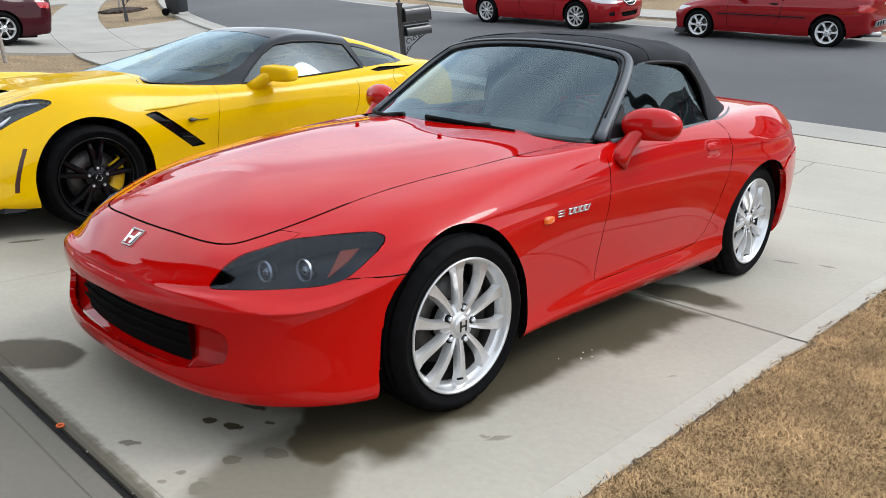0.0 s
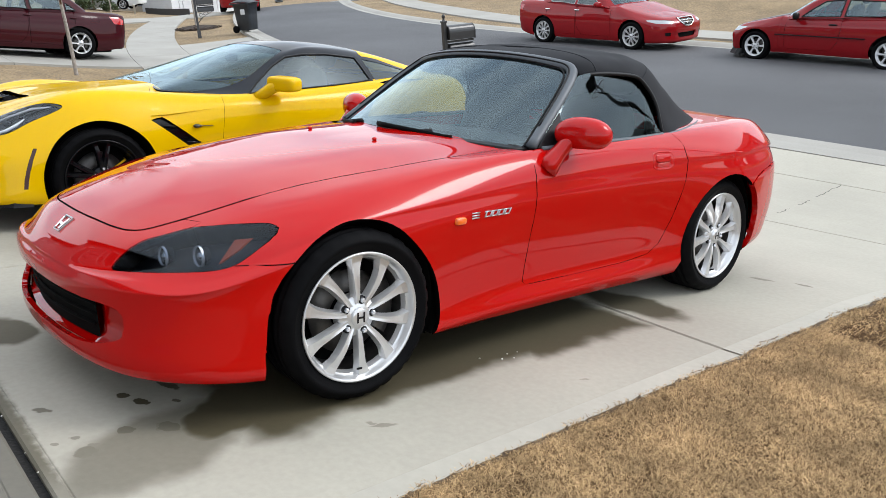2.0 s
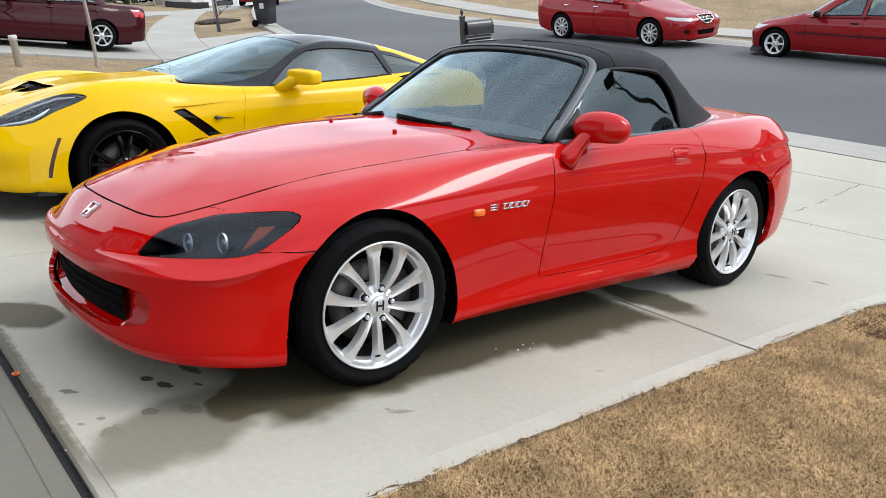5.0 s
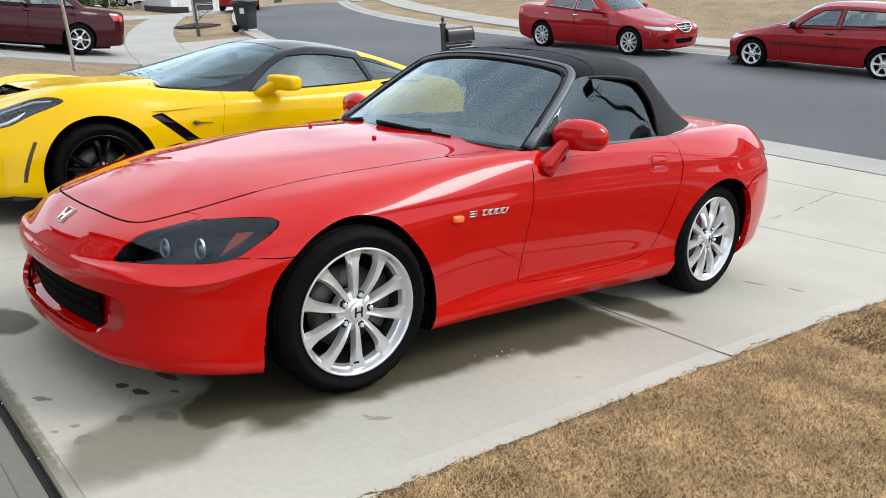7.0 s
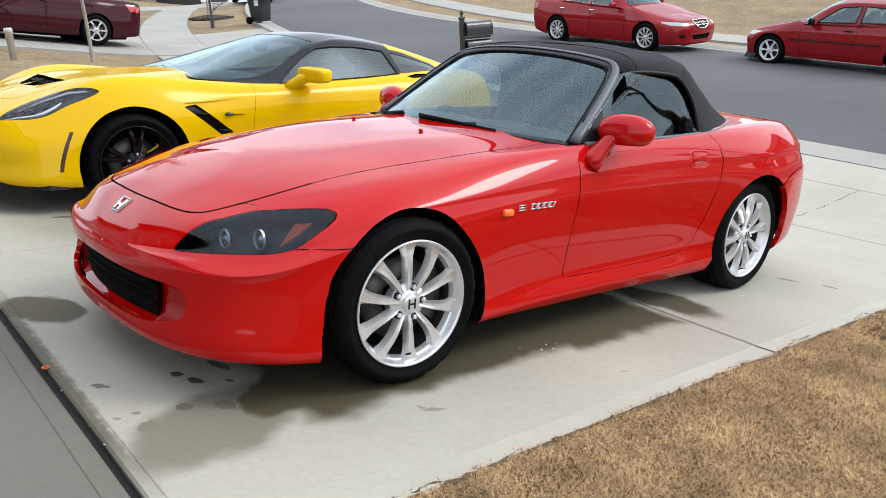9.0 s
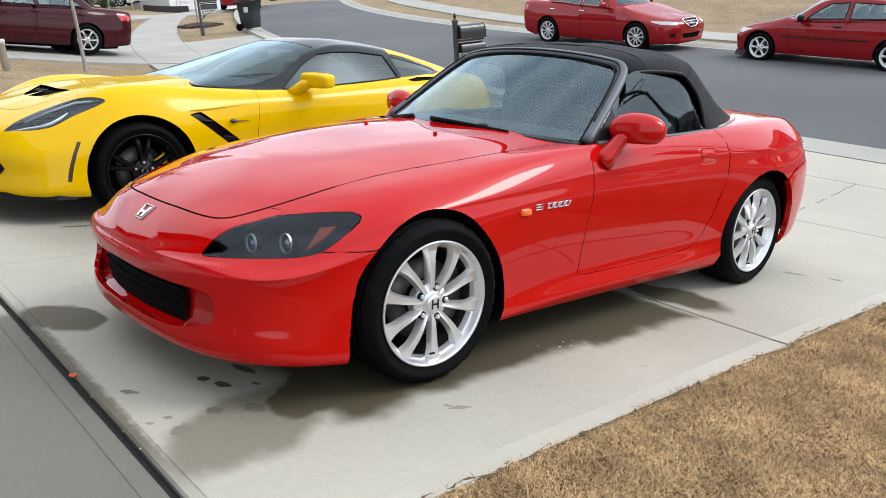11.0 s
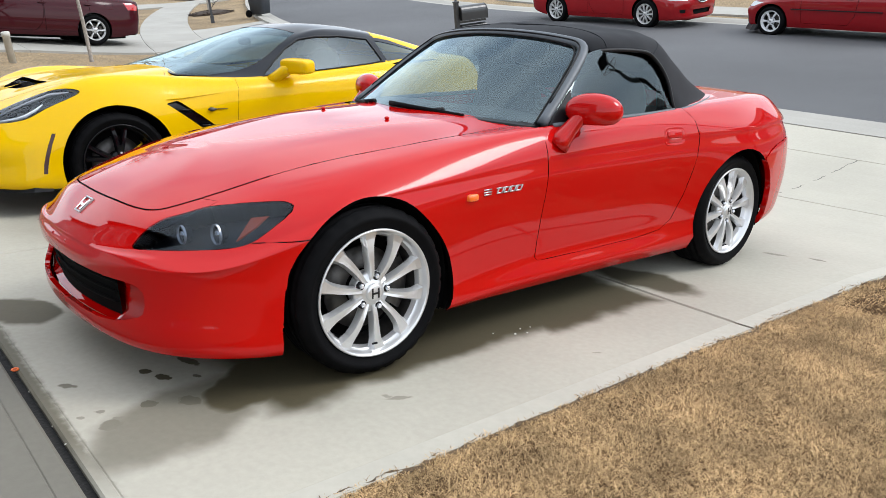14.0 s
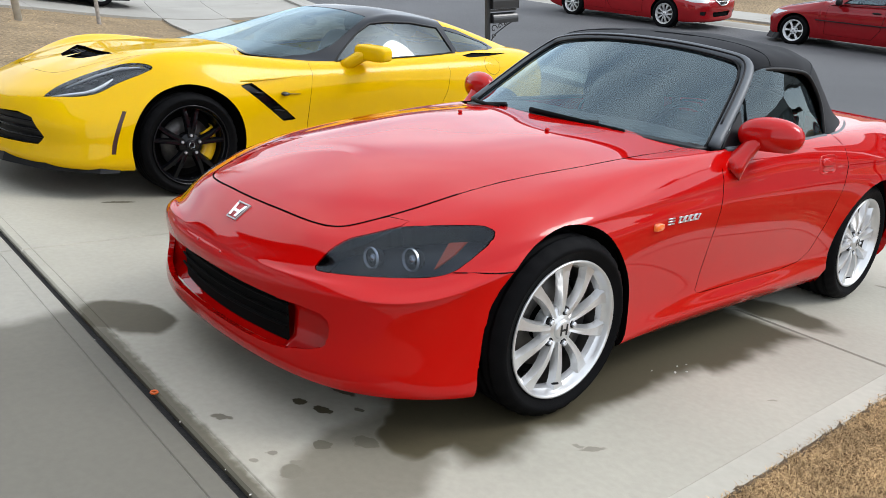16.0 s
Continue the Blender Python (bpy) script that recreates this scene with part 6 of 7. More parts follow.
def car_lines(p):
    """Body lines of a family car from its main measures."""
    hw, fo, ro, wb = p["hw"], p["fo"], p["ro"], p["wb"]
    end = wb + ro
    xs = [0, .42, .74, .87, .965, 1.0, .985, .955, .92]
    ff = [.40, .66, .86, .945, .99, 1.0, .985, .985, .95]
    ny, hz, bz, br, dz = p["nose_z"], p["cowl_z"], p["belt_z"], p["belt_r"], p["deck_z"]
    zf = [ny + .07, ny + .04, ny, ny - .06, ny - .13, .46, .34, .24, .19]
    zr = [dz, dz - .003, dz - .012, dz - .05, dz - .13, .62, .46, .34, .27]
    lines = []
    for k in range(9):
        F, x = fo * ff[k], hw * xs[k]
        E = wb + ro * (.60 + .40 * (ff[k] - .40) / .60)
        drop = [.0, .006, .025, .075, .19, .36, .56, .70, .78]
        def z(y):
            # shoulder line from bonnet through belt to deck
            if y < p["cowl_y"]:
                t = (y + .15) / (p["cowl_y"] + .15)
                top = ny + .11 + (hz - ny - .11) * max(0, t) ** .8
            elif y < p["deck_y"]:
                t = (y - p["cowl_y"]) / (p["deck_y"] - p["cowl_y"])
                top = hz + (dz - hz) * t
            else:
                top = dz
            low = [0, 0, 0, 0, 0, 0, .38, .255, .185][k]
            if k <= 2:
                return top - drop[k]
            if k == 3:
                return min(top - .04, bz + (br - bz) * min(1, max(0, (y - p["cowl_y"]) / 1.8)) - .01) if y > p["cowl_y"] - .3 else top - .075
            if k == 4:
                return .72 * (top - .08) + .28 * .56
            if k == 5:
                return .60
            return low
        side_y = [-.12, .42, p["cowl_y"] + .1, p["cowl_y"] + .65, wb - .55, wb + .02, wb + ro * .42]
        pts = [(0, -F, zf[k]), (x * .45, -F + .03, zf[k]), (x * .80, -F + .13, zf[k] + .005), (x * .955, -F * .62, zf[k] + .03 if k < 5 else zf[k])]
        if k == 0:
            pts = [(0, -F, zf[k]), (0, -F + .004, zf[k] + .001), (0, -F + .02, zf[k] + .004), (0, -F * .65, zf[k] + .02)]
        wide = [1.0, .985, .97, .972, .99, 1.0, .97]
        pts += [(x * wd, y, z(y)) for y, wd in zip(side_y, wide)]
        if k == 0:
            pts += [(0, E - .06, zr[k]), (0, E - .01, zr[k]), (0, E, zr[k])]
        else:
            pts += [(x * .88, E - .14, zr[k]), (x * .5, E - .03, zr[k]), (0, E, zr[k])]
        lines.append(pts)
    return lines


def roof_lines(p):
    hw, rz = p["hw"], p["roof_z"]
    c, h, r, d = p["cowl_y"], p["head_y"], p["roof_y"], p["deck_y"]
    cz, dz, bz, br = p["cowl_z"], p["deck_z"], p["belt_z"], p["belt_r"]
    m = (h + r) / 2
    return [
        [(0, c, cz + .005), (0, (c + h) / 2, (cz + rz) / 2 + .03), (0, h, rz - .025), (0, m, rz), (0, r, rz - .045), (0, (r + d) / 2, (rz + dz) / 2 + .03), (0, d, dz + .005)],
        [(hw * .40, c + .03, cz), (hw * .38, (c + h) / 2 + .02, (cz + rz) / 2 + .022), (hw * .36, h + .01, rz - .035), (hw * .36, m, rz - .012), (hw * .36, r, rz - .056), (hw * .37, (r + d) / 2, (rz + dz) / 2 + .022), (hw * .38, d - .02, dz)],
        [(hw * .76, c + .17, cz - .03), (hw * .71, (c + h) / 2 + .12, (cz + rz) / 2 - .005), (hw * .625, h + .08, rz - .075), (hw * .62, m, rz - .055), (hw * .615, r - .02, rz - .095), (hw * .65, (r + d) / 2 - .05, (rz + dz) / 2 - .0), (hw * .69, d - .10, dz - .012)],
        [(hw * .86, c + .24, bz - .01), (hw * .81, (c + h) / 2 + .16, (bz + rz) / 2 - .05), (hw * .705, h + .12, rz - .135), (hw * .70, m, rz - .118), (hw * .70, r - .06, rz - .16), (hw * .765, (r + d) / 2 - .08, (br + rz) / 2 - .06), (hw * .81, d - .14, br - .005)],
        [(hw * .90, c + .20, bz - .03), (hw * .925, (c + h) / 2 + .18, bz + .0), (hw * .93, h + .14, bz + .01), (hw * .93, m, (bz + br) / 2 + .01), (hw * .925, r - .08, br + .01), (hw * .90, (r + d) / 2 - .1, br), (hw * .85, d - .15, br - .02)],
    ]


def family_car(name, m, label, p, paint, extra=None):
    car = thing(name, m, label, "car", "parked cars")
    N = Net(car_lines(p), True, True)
    wb, hw, rt = p["wb"], p["hw"], p["tyre"]
    vm = N.mv - 1.0
    ar = rt + .045
    fa = side_loop(N, arc(0, rt, ar, -15, 195, 26), (2.3, 6.0), (2.3, 8))
    ra = side_loop(N, arc(wb, rt, ar, -15, 195, 26), (7.2, 11.4), (2.3, 8))
    f_arch = [(fa[0][0], vm + .2)] + fa + [(fa[-1][0], vm + .2)]
    r_arch = [(ra[0][0], vm + .2)] + ra + [(ra[-1][0], vm + .2)]
    panels = [("f_arch", f_arch), ("r_arch", r_arch)]
    for nm, axes, loop, sr, vr in p["cuts"]:
        q = N.find(dense(loop, .05), axes, sr, vr)
        panels.append((nm, q))
    panels.append(("cockpit", dense([(6.3, -.01), (6.2, 2.6), (8.6, 2.6), (9.2, 1.5), (9.2, -.01)], .1)))
    for i, (y0, y1, z1) in enumerate(p["doors"]):
        q = side_loop(N, dense([(y0, z1), (y0 - .01, .6), (y0 + .01, .28), (y1 - .15, .28), (y1 - .02, .45), (y1 + .02, .7), (y1, z1)], .06, False), (4.6, 10.5), (2.5, 8))
        q[0], q[-1] = (q[0][0], 2.7), (q[-1][0], 2.7)
        panels.append(("door%d" % i, q))
    uv, cut = cut_sheet(N, (0, 13), (0, vm), (96, 48), panels, "body", (1, .45))
    sheet_panel("body_shell", N, uv, cut["body"], paint, car, gap=.004)
    for i in range(len(p["doors"])):
        sheet_panel("door", N, uv, cut["door%d" % i], paint, car, gap=.004)
    looks = p["looks"]
    for nm, *_ in p["cuts"]:
        part_name, mat, lift = looks[nm]
        sheet_panel(part_name, N, uv, cut[nm], mat, car, gap=0, flange=0, lift=lift)
    T = Net(roof_lines(p))
    loops = [("ws", dense([(.06, -.01), (.06, 1.86), (1.0, 1.84), (1.93, 1.80), (1.93, -.01)], .12)), ("rear", dense([(4.1, -.01), (4.1, 1.75), (5.0, 1.76), (5.85, 1.7), (5.85, -.01)], .12))]
    for i, loop in enumerate(p["glass"]):
        loops.append(("g%d" % i, T.find(dense(loop, .06), [1, 2], (0, 6), (2.15, 4))))
    uv2, cut2 = cut_sheet(T, (0, 6), (0, 4), (48, 28), loops, "roof", (1, .6))
    sheet_panel("roof", T, uv2, cut2["roof"], paint, car, gap=.001)
    sheet_panel("windscreen", T, uv2, cut2["ws"], M["windscreen_glass"], car, flange=0, lift=-.002, shadow=False)
    sheet_panel("rear_screen", T, uv2, cut2["rear"], M["side_glass"], car, flange=0, lift=-.002, shadow=False)
    for i in range(len(p["glass"])):
        sheet_panel("side_window", T, uv2, cut2["g%d" % i], M[p.get("tint", "windscreen_glass")], car, flange=0, lift=-.003, shadow=False)
        q = T.at([a[0] for a in loops[2 + i][1]], [a[1] for a in loops[2 + i][1]])
        both("window_trim", tube([Vector(v) for v in list(q) + [q[0]]], p.get("trim_r", .012), 5, False), p.get("trim", M["black_plastic"]), car)
    put("underbody", mesh_of("underbody", *join(cube_piece(-hw * .62, hw * .62, -p["fo"] * .7, wb + p["ro"] * .7, .18, .55, .02), cube_piece(-hw * .88, hw * .88, .45, wb - .45, .19, .34, .02)), M["black_void"], False), car)
    put("cabin", mesh_of("cabin", *join(cube_piece(-hw * .86, hw * .86, p["cowl_y"] + .2, p["deck_y"] - .1, .34, .42, .02), cube_piece(-hw * .80, hw * .80, p["cowl_y"] + .1, p["cowl_y"] + .5, .5, p["belt_z"] - .04, .04), cube_piece(-hw * .80, hw * .80, p["deck_y"] - .6, p["deck_y"] - .1, .4, p["belt_r"] - .06, .04)), M["dash_grey"], False), car)
    for y in p["seats"]:
        for x in (.36, -.36):
            seat(car, x, y, .52, M[p.get("trim_in", "seat_leather")], tall=.62)
    steering(car, .36, p["cowl_y"] + .62, .88)
    head = moved(blob(.10, .055, .065, 2.8), pose(hw + .07, p["cowl_y"] + .42, p["belt_z"] + .05, 0, 0, 10))
    both("door_mirror", join(head, tube([(hw * .92, p["cowl_y"] + .36, p["belt_z"] - .01), (hw + .02, p["cowl_y"] + .40, p["belt_z"] + .03)], .03, 8)), p.get("mirror", paint), car)
    for yh in p["handles"]:
        sv = N.find([(yh, p["belt_z"] - .10)], [1, 2], (4.6, 10.5), (2.4, 7))[0]
        c = N.at([sv[0]], [sv[1]])[0]
        both("door_handle", moved(blob(.018, .085, .016, 2.6, 12, 8), pose(c[0] + .008, c[1], c[2])), p.get("handle", M["chrome"]), car)
    for yy in (0, wb):
        both("arch_liner", moved(lathe([(ar - .002, hw - .10), (ar - .002, hw - .32), (.05, hw - .32)], 28, "x", radians(-20), radians(200)), pose(0, yy, rt)), M["black_void"], car)
        for sd in (1, -1):
            wheel_parts(car, sd * (hw - .115), yy, rt, sd, rt, p["rim"], .205, p["spokes"], p["wheel"], p["wheel"], twist=p.get("twist", .03), style=p.get("style", "curved"))
    if extra:
        extra(car, N)
    return car


def on_ground(x, y, turn, lift=0.0, z=None):
    """A pose on the street at x, y, turned, and tilted with the street's fall."""
    h = (street_z(x, y) + .02 if z is None else z) + lift
    return Matrix.Translation((x, y, h)) @ pose(0, 0, 0, 0, 2.75, 0) @ pose(0, 0, 0, 0, 0, turn)


# silver-wheeled red saloon at the far kerb
saloon = dict(wb=2.67, fo=.93, ro=1.02, hw=.88, nose_z=.72, cowl_z=.985, belt_z=.945, belt_r=1.01, deck_z=1.055, cowl_y=.48, head_y=1.28, roof_y=2.25, deck_y=2.95, roof_z=1.455, tyre=.322, rim=.222, spokes=10, wheel=M["alloy"], seats=(1.35,), handles=(1.62, 2.52), doors=((.62, 1.62, .90), (1.66, 2.55, .93)), trim=M["steel"], trim_r=.007, handle=M["chrome"], tint="tinted_glass",
    glass=([(.95, .965), (1.18, 1.15), (1.36, 1.285), (1.62, 1.32), (1.62, .985)], [(1.70, .99), (1.70, 1.322), (2.05, 1.30), (2.30, 1.20), (2.48, 1.03), (2.4, 1.02)]),
    cuts=[("lamp", [0, 2], [(.42, .66), (.60, .685), (.80, .695), (.83, .66), (.79, .62), (.50, .60)], (.8, 4), (2.2, 5.2)), ("grille", [0, 2], [(0.0, .70), (.27, .70), (.24, .62), (.12, .55), (0.0, .54)], (0, 1.6), (1.5, 6)), ("low", [0, 2], [(0, .40), (.34, .40), (.30, .30), (0, .30)], (0, 2), (4.4, 7.6)), ("fog", [0, 2], [(.55, .42), (.70, .42), (.68, .35), (.55, .34)], (.8, 3.4), (4.4, 7.6)), ("tail", [1, 2], [(3.35, .93), (3.50, .92), (3.58, .80), (3.42, .78)], (9, 12.6), (2.2, 6))],
    looks=dict(lamp=("headlight", M["lamp_lens"], -.004), grille=("grille", M["lamp_dark"], -.015), low=("air_intake", M["black_void"], -.03), fog=("fog_lamp", M["black_plastic"], -.01), tail=("tail_lamp", M["tail_red"], .001)))


def saloon_nose(car, N):
    def at(x, z, out=.012):
        s, v = N.find([(abs(x), z)], [0, 2], (0, 2.2), (1.5, 6.5))[0]
        q, n = N.at([s], [v])[0], N.normal([s], [v])[0]
        return Vector((math.copysign(q[0], x) if x else 0, q[1], q[2])) + Vector((math.copysign(n[0], x) if x else 0, n[1], n[2])) * out
    rim = [(-.28, .705), (0, .712), (.28, .705), (.25, .62), (.12, .545), (0, .535), (-.12, .545), (-.25, .62), (-.28, .705)]
    put("grille_frame", mesh_of("grille_frame", *tube([at(*q) for q in rim], .013, 6, False), M["chrome"]), car)
    for z in (.655, .61):
        put("grille_bar", mesh_of("grille_bar", *tube([at(x, z) for x in (-.24, -.1, .0, .1, .24)], .010, 6), M["chrome"]), car)
    put("grille_emblem", mesh_of("grille_emblem", *moved(blob(.055, .012, .055, 2, 16, 8), Matrix.Translation(at(0.001, .635))), M["chrome"]), car)


family_car("saloon_car", on_ground(-8.45, 15.05, 90), "red four-door saloon with silver wheels parked by the kerb", saloon, M["faded_red_paint"], saloon_nose)

hatch = dict(wb=2.57, fo=.72, ro=.74, hw=.845, nose_z=.66, cowl_z=.90, belt_z=.865, belt_r=.93, deck_z=.96, cowl_y=.42, head_y=1.18, roof_y=2.62, deck_y=3.12, roof_z=1.325, tyre=.292, rim=.205, spokes=6, wheel=M["white_paint"], seats=(1.42, 2.2), handles=(1.52,), doors=((.60, 1.66, .82),), handle=M["black_plastic"], mirror=M["black_plastic"], tint="windscreen_glass",
    glass=([(.88, .885), (1.06, 1.03), (1.26, 1.17), (1.62, 1.205), (1.62, .915)], [(1.70, .92), (1.70, 1.205), (2.45, 1.185), (2.62, 1.10), (2.58, .96), (2.3, .94)]),
    cuts=[("lamp", [0, 2], [(.42, .645), (.62, .65), (.80, .655), (.80, .57), (.46, .56)], (.8, 4), (2.2, 5.2)), ("low", [0, 2], [(0, .36), (.40, .36), (.36, .27), (0, .27)], (0, 2.2), (4.6, 7.8)), ("tail", [1, 2], [(3.05, .80), (3.20, .80), (3.28, .70), (3.24, .66), (3.06, .67)], (9, 12.6), (2.2, 6))],
    looks=dict(lamp=("headlight", M["lamp_lens"], -.002), low=("air_intake", M["black_void"], -.02), tail=("tail_lamp", M["tail_red"], .001)))


def hatch_tail(car, N):
    put("front_lip", mesh_of("front_lip", *strip_solid(full_width([(0, -.74, 0), (.40, -.71, 0), (.68, -.61, 0), (.83, -.42, 0), (.845, -.33, 0)]), .08, .10, .21), M["black_plastic"], False), car, "black front lip")
    both("rub_strip", tube([(.862, y, .545) for y in (.42, 1.0, 1.6, 2.15)], .009, 6, True, 1.3), M["black_plastic"], car)
    put("bumper_mesh", mesh_of("bumper_mesh", *cube_piece(-.52, .52, 3.30, 3.325, .40, .50, .01), M["siding_grey"], False), car, "drilled grey bumper panel")
    for x in (-.42, -.27, -.12, .12, .27, .42):
        put("bumper_hole", mesh_of("bumper_hole", *moved(lathe([(.001, .0), (.045, .0)], 16, "x"), pose(x, 3.328, .45, 0, 0, 90)), M["black_void"]), car)
    put("number_plate", mesh_of("number_plate", *moved(cube_piece(-.15, .15, -.006, .006, -.075, .075, .002), pose(0, 3.29, .72, -12, 0, 0)), M["siding_white"], False), car)
    put("roof_spoiler", mesh_of("roof_spoiler", *moved(cube_piece(-.52, .52, -.10, .14, -.012, .012, .008), pose(0, 2.80, 1.285, -8, 0, 0)), M["carbon_grey"], False), car, "dark roof spoiler")
    put("exhaust", mesh_of("exhaust", *tube([(.42, 3.05, .24), (.42, 3.40, .26)], .05, 12), M["steel"]), car)
    # grey, unpainted bonnet skin
    g = []
    for i in range(7):
        s = 3.6 + .36 * i
        g.append([N.at([s], [v])[0] + N.normal([s], [v])[0] * .004 for v in np.linspace(0, 1.75, 7)])
    half = [[tuple(q) for q in row] for row in g]
    vs = [q for row in half for q in [(-x, y, z) for x, y, z in reversed(row[1:])] + row]
    k = 13
    fs = [(i * k + j, i * k + j + 1, (i + 1) * k + j + 1, (i + 1) * k + j) for i in range(6) for j in range(12)]
    put("bonnet", mesh_of("bonnet", vs, fs, M["frame_grey"]), car, "dark unpainted bonnet")


family_car("hatchback", on_ground(-5.52, 15.18, -90), "lowered red hatchback with white wheels and dark bonnet", hatch, M["deep_red_paint"], hatch_tail)

saloon2 = dict(wb=2.73, fo=.95, ro=1.12, hw=.915, nose_z=.74, cowl_z=1.0, belt_z=.965, belt_r=1.02, deck_z=1.07, cowl_y=.50, head_y=1.30, roof_y=2.35, deck_y=3.05, roof_z=1.475, tyre=.328, rim=.228, spokes=6, wheel=M["alloy"], seats=(1.40, 2.25), handles=(1.66, 2.60), doors=((.64, 1.66, .92), (1.70, 2.62, .95)), handle=M["maroon_paint"], tint="windscreen_glass", trim_in="seat_tan",
    glass=([(.98, .985), (1.22, 1.17), (1.40, 1.305), (1.66, 1.34), (1.66, 1.0)], [(1.74, 1.005), (1.74, 1.345), (2.15, 1.325), (2.42, 1.22), (2.42, 1.03)], [(2.47, 1.035), (2.47, 1.19), (2.62, 1.10), (2.68, 1.04)]),
    cuts=[("lamp", [0, 2], [(.45, .68), (.82, .71), (.84, .66), (.5, .61)], (.8, 4), (2.2, 5.2)), ("tail", [1, 2], [(3.40, .96), (3.62, .955), (3.74, .90), (3.72, .80), (3.50, .80)], (9, 12.6), (2.2, 6)), ("flap", [1, 2], [(2.98, .93), (3.16, .93), (3.16, .80), (2.98, .80)], (8.6, 12), (2.4, 6))],
    looks=dict(lamp=("headlight", M["lamp_lens"], -.002), tail=("tail_lamp", M["tail_red"], .002), flap=("fuel_flap", M["maroon_paint"], .0015)))
sx, sy = -16.9, 4.62 - 2.73
z_front, z_rear = land(sx + .5, sy) + .016, land(sx + .5, sy + 2.73) + .016
family_car("saloon_car", Matrix.Translation((sx - .35, sy, z_front)) @ pose(0, 0, 0, math.degrees(math.atan2(z_rear - z_front, 2.73)), -2, 0), "dark maroon four-door saloon on a neighbouring driveway", saloon2, M["maroon_paint"])

small = dict(hatch, wb=2.47, fo=.66, ro=.58, hw=.84, nose_z=.86, cowl_z=1.02, belt_z=1.0, belt_r=1.02, deck_z=1.05, roof_z=1.42, deck_y=2.98, roof_y=2.45, wheel=M["alloy"], cuts=[("lamp", [0, 2], [(.44, .78), (.54, .84), (.66, .84), (.72, .76), (.64, .68), (.50, .68)], (.6, 4), (1.6, 5.4)), ("grille", [0, 2], [(0, .62), (.40, .62), (.36, .48), (0, .47)], (0, 2), (3.4, 7))], looks=dict(lamp=("headlight", M["lamp_lens"], .006), grille=("grille", M["lamp_dark"], -.004)), handles=(1.4,),
    glass=([(.92, 1.02), (1.1, 1.15), (1.3, 1.28), (1.6, 1.30), (1.6, 1.03)], [(1.68, 1.03), (1.68, 1.30), (2.35, 1.28), (2.45, 1.05)]))
family_car("small_car", Matrix.Translation((-29.9, 15.7, street_z(-29.9, 15.7) + .02)) @ pose(0, 0, 0, 0, 2.7, 62), "small red hatchback facing along the street", small, M["deep_red_paint"])
white = dict(saloon2, cuts=[("tail", [1, 2], [(3.40, .96), (3.62, .955), (3.72, .90), (3.50, .82)], (9, 12.6), (2.2, 6))], looks=dict(tail=("tail_lamp", M["tail_red"], .002)), handle=M["white_paint"])
family_car("saloon_car", Matrix.Translation((-53.6, 17.0, land(-52, 18.0) + .03)) @ pose(0, 0, 0, 0, 0, -40), "white saloon far off on a drive", white, M["white_paint"])
family_car("small_car", Matrix.Translation((-173.3, 100.5, land(-173.3, 100.5) + .03)) @ pose(0, 0, 0, 0, 0, 62), "pale grey car far along the street", small, M["frame_grey"])

# ---- things beside the street ----


def letter_box(m):
    root = thing("mailbox", m, "black metal mailbox on a post with scrollwork bracket", "mailbox", "mailboxes")
    blk = M["mailbox_black"]
    put("post", mesh_of("post", *join(cube_piece(-.034, .034, -.034, .034, -.3, 1.30, .006), cube_piece(-.055, .055, -.055, .055, 0, .22, .008), cube_piece(-.042, .042, -.042, .042, 1.27, 1.30, .006)), blk, False), root)
    put("finial", mesh_of("finial", *lathe([(.030, 1.30), (.022, 1.315), (.016, 1.33), (.026, 1.35), (.030, 1.372), (.022, 1.392), (.008, 1.405), (.0, 1.425)], 16, "z"), blk), root)
    def drum(w, h, length, y0, z0, r=.5):
        prof = [(-w / 2, 0), (w / 2, 0)] + [(w / 2 * math.cos(a), h * r + h * (1 - r) * math.sin(a)) for a in np.linspace(0, math.pi, 13)]
        n = len(prof)
        vs = [(x, y0 + d, z0 + z) for d in (0, .012, length - .012, length) for x, z in ((x * (.97 if d in (0, length) else 1), z * (.98 if d in (0, length) else 1)) for x, z in prof)]
        fs = [(r_ * n + i, r_ * n + (i + 1) % n, (r_ + 1) * n + (i + 1) % n, (r_ + 1) * n + i) for r_ in range(3) for i in range(n)]
        fs += [tuple(range(n)), tuple(reversed(range(3 * n, 4 * n)))]
        return vs, [tuple(reversed(f)) for f in fs]
    body = put("letter_box", mesh_of("letter_box", *drum(.20, .235, .50, .04, .99), blk, False), root)
    put("flap", mesh_of("flap", *drum(.208, .243, .02, .535, .986), blk, False), body)
    put("paper_tube", mesh_of("paper_tube", *drum(.20, .16, .50, .05, .77, .35), blk, False), root)
    put("arm", mesh_of("arm", *cube_piece(-.03, .03, .0, .56, .945, .978, .004), blk, False), root)
    for k, (cy, cz, r) in enumerate(((.13, .68, .065), (.25, .715, .045), (.36, .74, .03), (.12, .56, .045))):
        pts = [(0, cy + r * (1 - .12 * a) * math.cos(a), cz + r * (1 - .12 * a) * math.sin(a)) for a in np.linspace(0, 5.6, 22)]
        put("scroll", mesh_of("scroll", *tube(pts, .009, 6), blk), root)
    put("brace", mesh_of("brace", *tube([(0, .04, .46), (0, .16, .60), (0, .34, .70), (0, .5, .77)], .010, 6), blk), root)
    return root


mail = letter_box(Matrix.Translation((-7.2, 7.50, land(-7.2, 7.5) - .04)) @ pose(0, 0, 0, 0, 0, -8))
copy_thing(mail, Matrix.Translation((-21.45, 9.80, land(-21.4, 9.8) - .03)) @ pose(0, 0, 0, 0, -4, -22))


